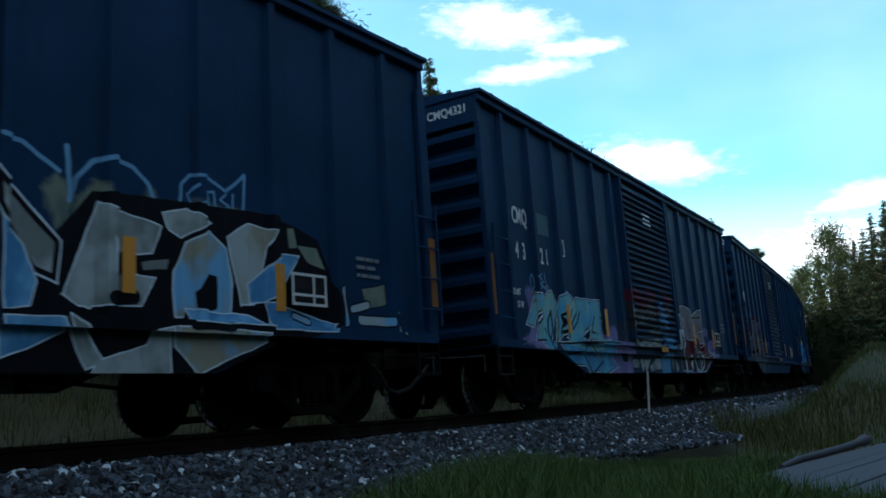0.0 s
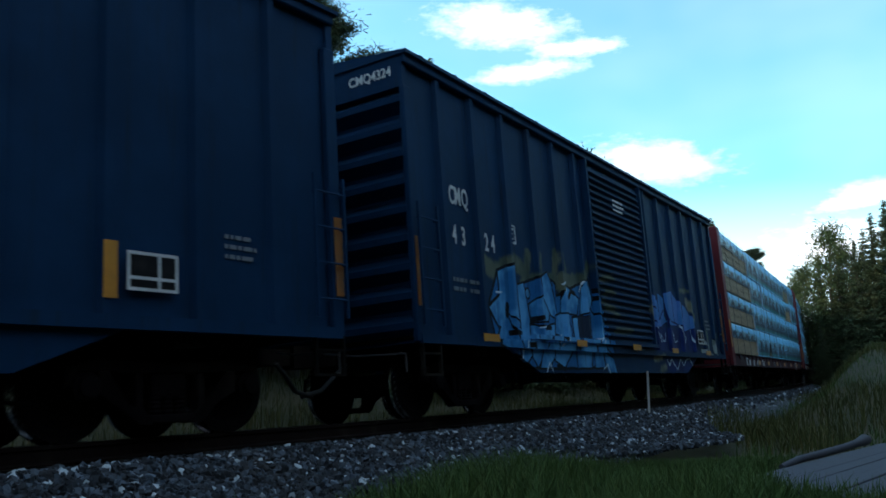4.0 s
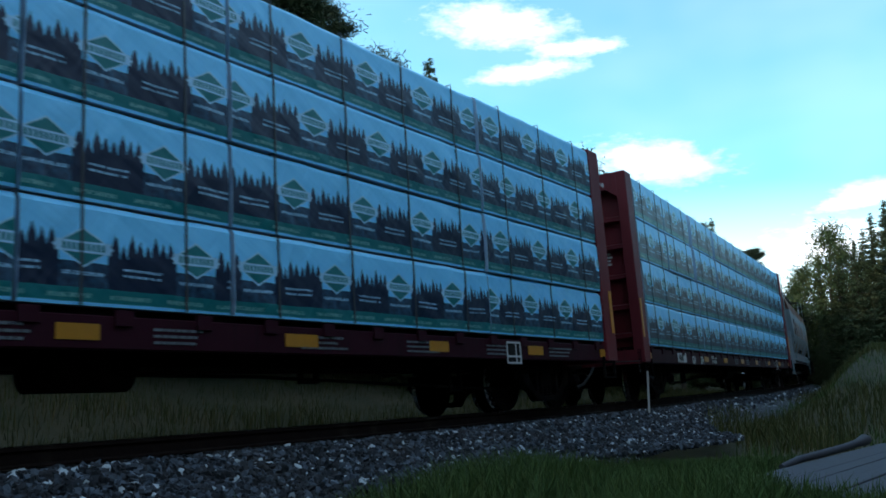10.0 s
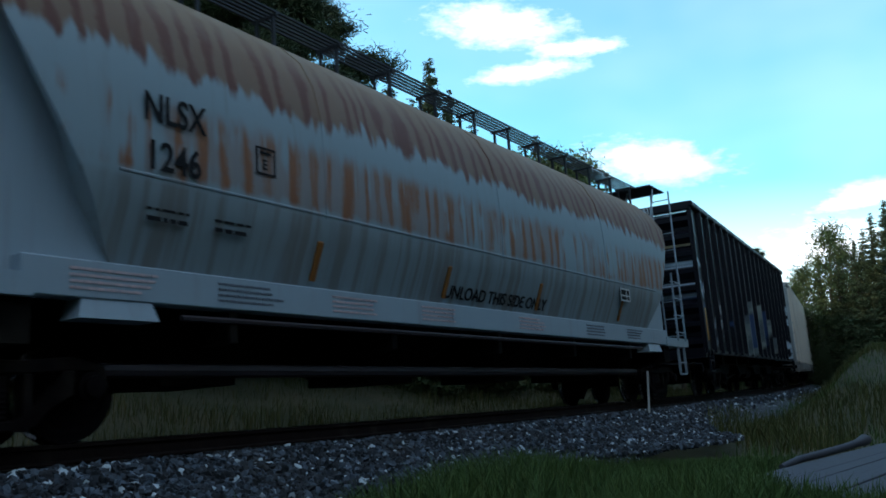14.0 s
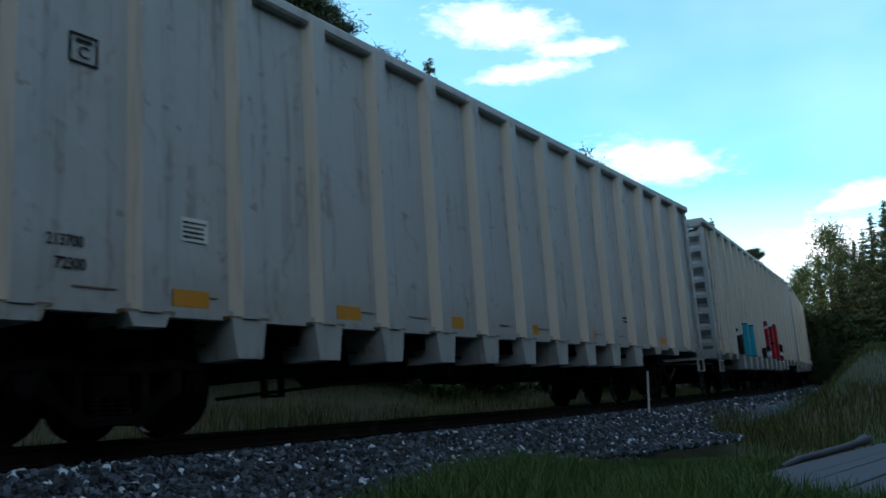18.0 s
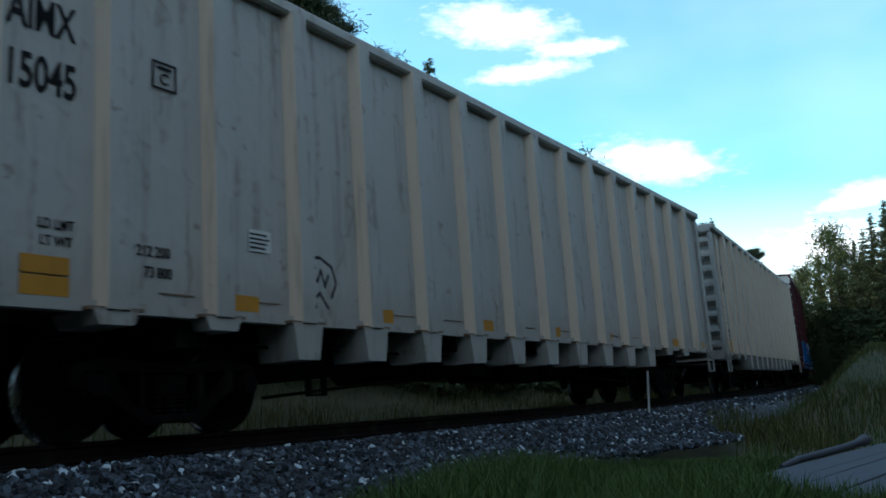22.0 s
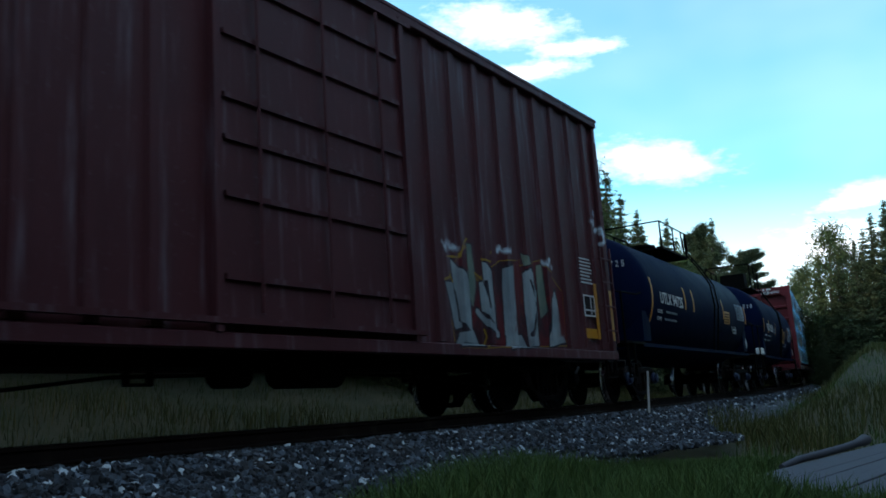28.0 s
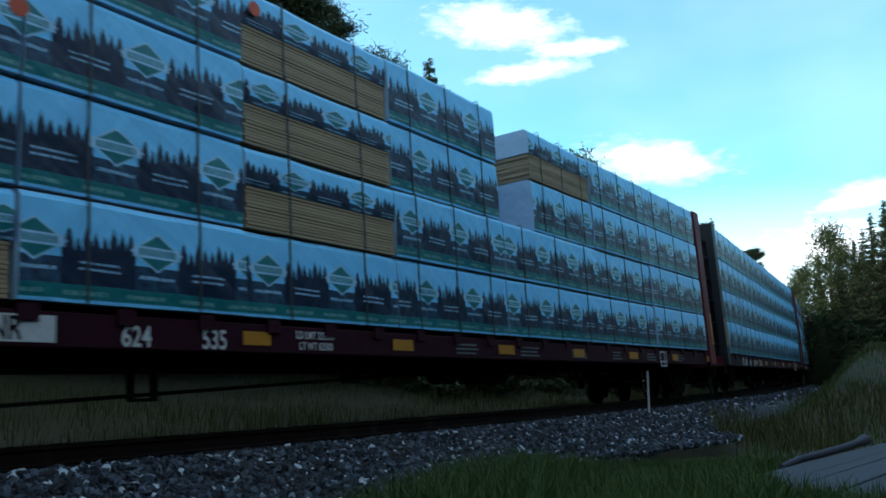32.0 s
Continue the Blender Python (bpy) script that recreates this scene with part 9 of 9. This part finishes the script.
def plant_forest():
    rnd = random.Random(12)
    # the forest's edge beyond the track: bearing, distance, height, kind
    edge = [(-34, 20, 12, "pine_b"), (-29, 22, 14, "pine_a"), (-23.5, 24, 15, "pine_b"), (-18.5, 24.5, 15, "pine_a"), (-14.2, 25.5, 16.5, "pine_a"), (-10.2, 27.5, 14.0, "pine_b"), 
            (13.6, 54, 10.4, "spruce_a"), (14.6, 57, 10.0, "spruce_b"), (15.6, 60, 9.4, "broad_a"), (16.8, 64, 9.2, "spruce_a"), (18.2, 70, 9.0, "spruce_b"), (19.6, 78, 9.0, "spruce_a")]
    # its skyline: bearing, distance, elevation of the tip
    tips = [(-3.2, 31, 19.7, "spruce_c"), (-2.1, 32, 18.6, "spruce_c"), (-1.0, 33, 21.6, "spruce_a"), (0.0, 33, 19.2, "spruce_c"), (0.8, 34, 18.3, "spruce_a"), (1.7, 35, 16.8, "spruce_c"),
            (2.8, 37, 14.8, "spruce_c"), (3.6, 39, 13.8, "broad_a"), (4.8, 40, 14.6, "broad_a"), (6.3, 40, 16.1, "spruce_c"), (7.1, 42, 14.6, "broad_a"), (8.1, 43, 13.9, "broad_b"), (9.2, 44, 14.3, "broad_a"),
            (-2.7, 30, 17.2, "spruce_c"), (-1.5, 31, 18.0, "spruce_c"), (-0.5, 32, 17.8, "spruce_c"), (0.4, 32, 16.8, "spruce_c"), (1.2, 33, 16.0, "spruce_c"), (2.2, 34, 14.4, "spruce_c"), (3.2, 36, 12.6, "spruce_c"), (5.6, 39, 12.8, "broad_a"),
            (10.1, 46, 12.5, "spruce_c"), (11.2, 47, 13.3, "spruce_c"), (12.2, 49, 12.0, "spruce_c"), (13.0, 52, 11.0, "spruce_a")]
    for az, d, el, k in tips:
        x, y = at_angle(az, d)
        edge.append((az, d, 0.61 + d * math.tan(radians(el)) - float(height(*along(x, y))[0]), k))
    for az, d, h, k in edge:
        tree(k, *at_angle(az, d), h, rnd)
    # behind the edge
    for i in range(60):
        az = rnd.uniform(-48, 20)
        d = (25 + max(0, az + 12) * 1.35) + rnd.uniform(5, 26)
        h = rnd.uniform(8.5, 12) * (1 + 0.01 * (d - 30)) if az > -5 else rnd.uniform(12, 15)
        tree(rnd.choice(("spruce_a", "spruce_b", "spruce_c", "pine_b")), *at_angle(az, d), h * (0.9 if az > -3 else 1), rnd)
    # the wood on the outside of the bend
    wood = [(21.4, 74, 3.6, "broad_b"), (22.0, 70, 4.4, "spruce_b"), (22.7, 66, 5.6, "broad_b"), (23.3, 62, 6.5, "broad_a"), (23.8, 63, 7.2, "spruce_b"), (24.5, 60, 8.9, "broad_a"), (25.0, 58, 7.0, "spruce_c"), (25.5, 60, 7.6, "broad_a"), (26.1, 56, 8.1, "spruce_b"),
            (26.6, 58, 8.7, "spruce_c"), (27.2, 52, 9.6, "spruce_c"), (27.9, 50, 10.5, "spruce_a"), (28.6, 46, 10.8, "spruce_c"), (29.6, 50, 11, "spruce_a"), (24.0, 54, 3.0, "spruce_c"), (25.6, 52, 3.6, "spruce_c"), (26.9, 47, 4.0, "spruce_c")]
    wood = [(az, d, 0.61 + d * math.tan(radians(el)) - float(height(*along(*at_angle(az, d)))[0]), k) for az, d, el, k in wood]
    for az, d, h, k in wood:
        tree(k, *at_angle(az, d), h, rnd)
    # more trees, unseen right of the view, put there to shade the line
    for i in range(22):
        tree(rnd.choice(("spruce_a", "spruce_c", "pine_b")), *at_angle(rnd.uniform(33, 75), rnd.uniform(30, 44)), rnd.uniform(11, 14), rnd)
    for i in range(34):
        az = rnd.uniform(22.5, 52)
        d = rnd.uniform(66, 92)
        top = min(9.0, 5.0 + (az - 22) * 0.75)
        tree(rnd.choice(("spruce_a", "spruce_b", "spruce_c", "broad_a")), *at_angle(az, d), d * math.tan(radians(top)) * rnd.uniform(0.8, 0.95) - 1.0, rnd)
    # low growth at the forest's foot beyond the track
    for i in range(46):
        az = -46 + i * 1.05
        tree(rnd.choice(("broad_a", "broad_b", "spruce_c")), *at_angle(az, rnd.uniform(25, 30) + max(0, az + 12) * 0.9), rnd.uniform(2.2, 3.6), rnd)
    # an unseen tall stand, added to keep the low sun off the line
    for i in range(26):
        tree(rnd.choice(("pine_a", "spruce_c", "pine_b", "pine_a")), *at_angle(-94 + i * 1.75, rnd.uniform(20, 33)), rnd.uniform(14, 18), rnd)
    # trees out of view round the camera, added to dim train and ground
    for i in range(75):
        az = rnd.uniform(48, 268)
        tree(rnd.choice(("spruce_a", "spruce_c", "pine_a", "pine_b", "broad_a")), *at_angle(az, rnd.uniform(13, 27) if az < 215 else rnd.uniform(28, 42)), rnd.uniform(12, 16), rnd)


plant_forest()


# ---- what moves ----
def motions():
    times = [float(t) for t in range(0, 33)]
    poses = {}
    for ob, middle, half, spot in MOVERS:
        if (middle, half) not in poses:
            poses[middle, half] = [(t, car_pose(middle, half, t)) for t in times]
        walk(ob, [(t, m @ spot) for t, m in poses[middle, half]])
    # wheels turn while their car is near
    for ws, middle, w in WHEELS:
        span = [k / 30.0 for k in range(0, 961) if -14 < middle - travelled(k / 30.0) < 48]
        if not span:
            continue
        rows = [(0.0, span[0])] if span[0] > 0 else []
        rows += [(t, t) for t in span]
        if span[-1] < 32.0:
            rows.append((32.0, span[-1]))
        walk(ws, [(t, pose(w, 0, RADIUS, 0, -math.degrees(travelled(q) / RADIUS) % 360, 0)) for t, q in rows])


motions()
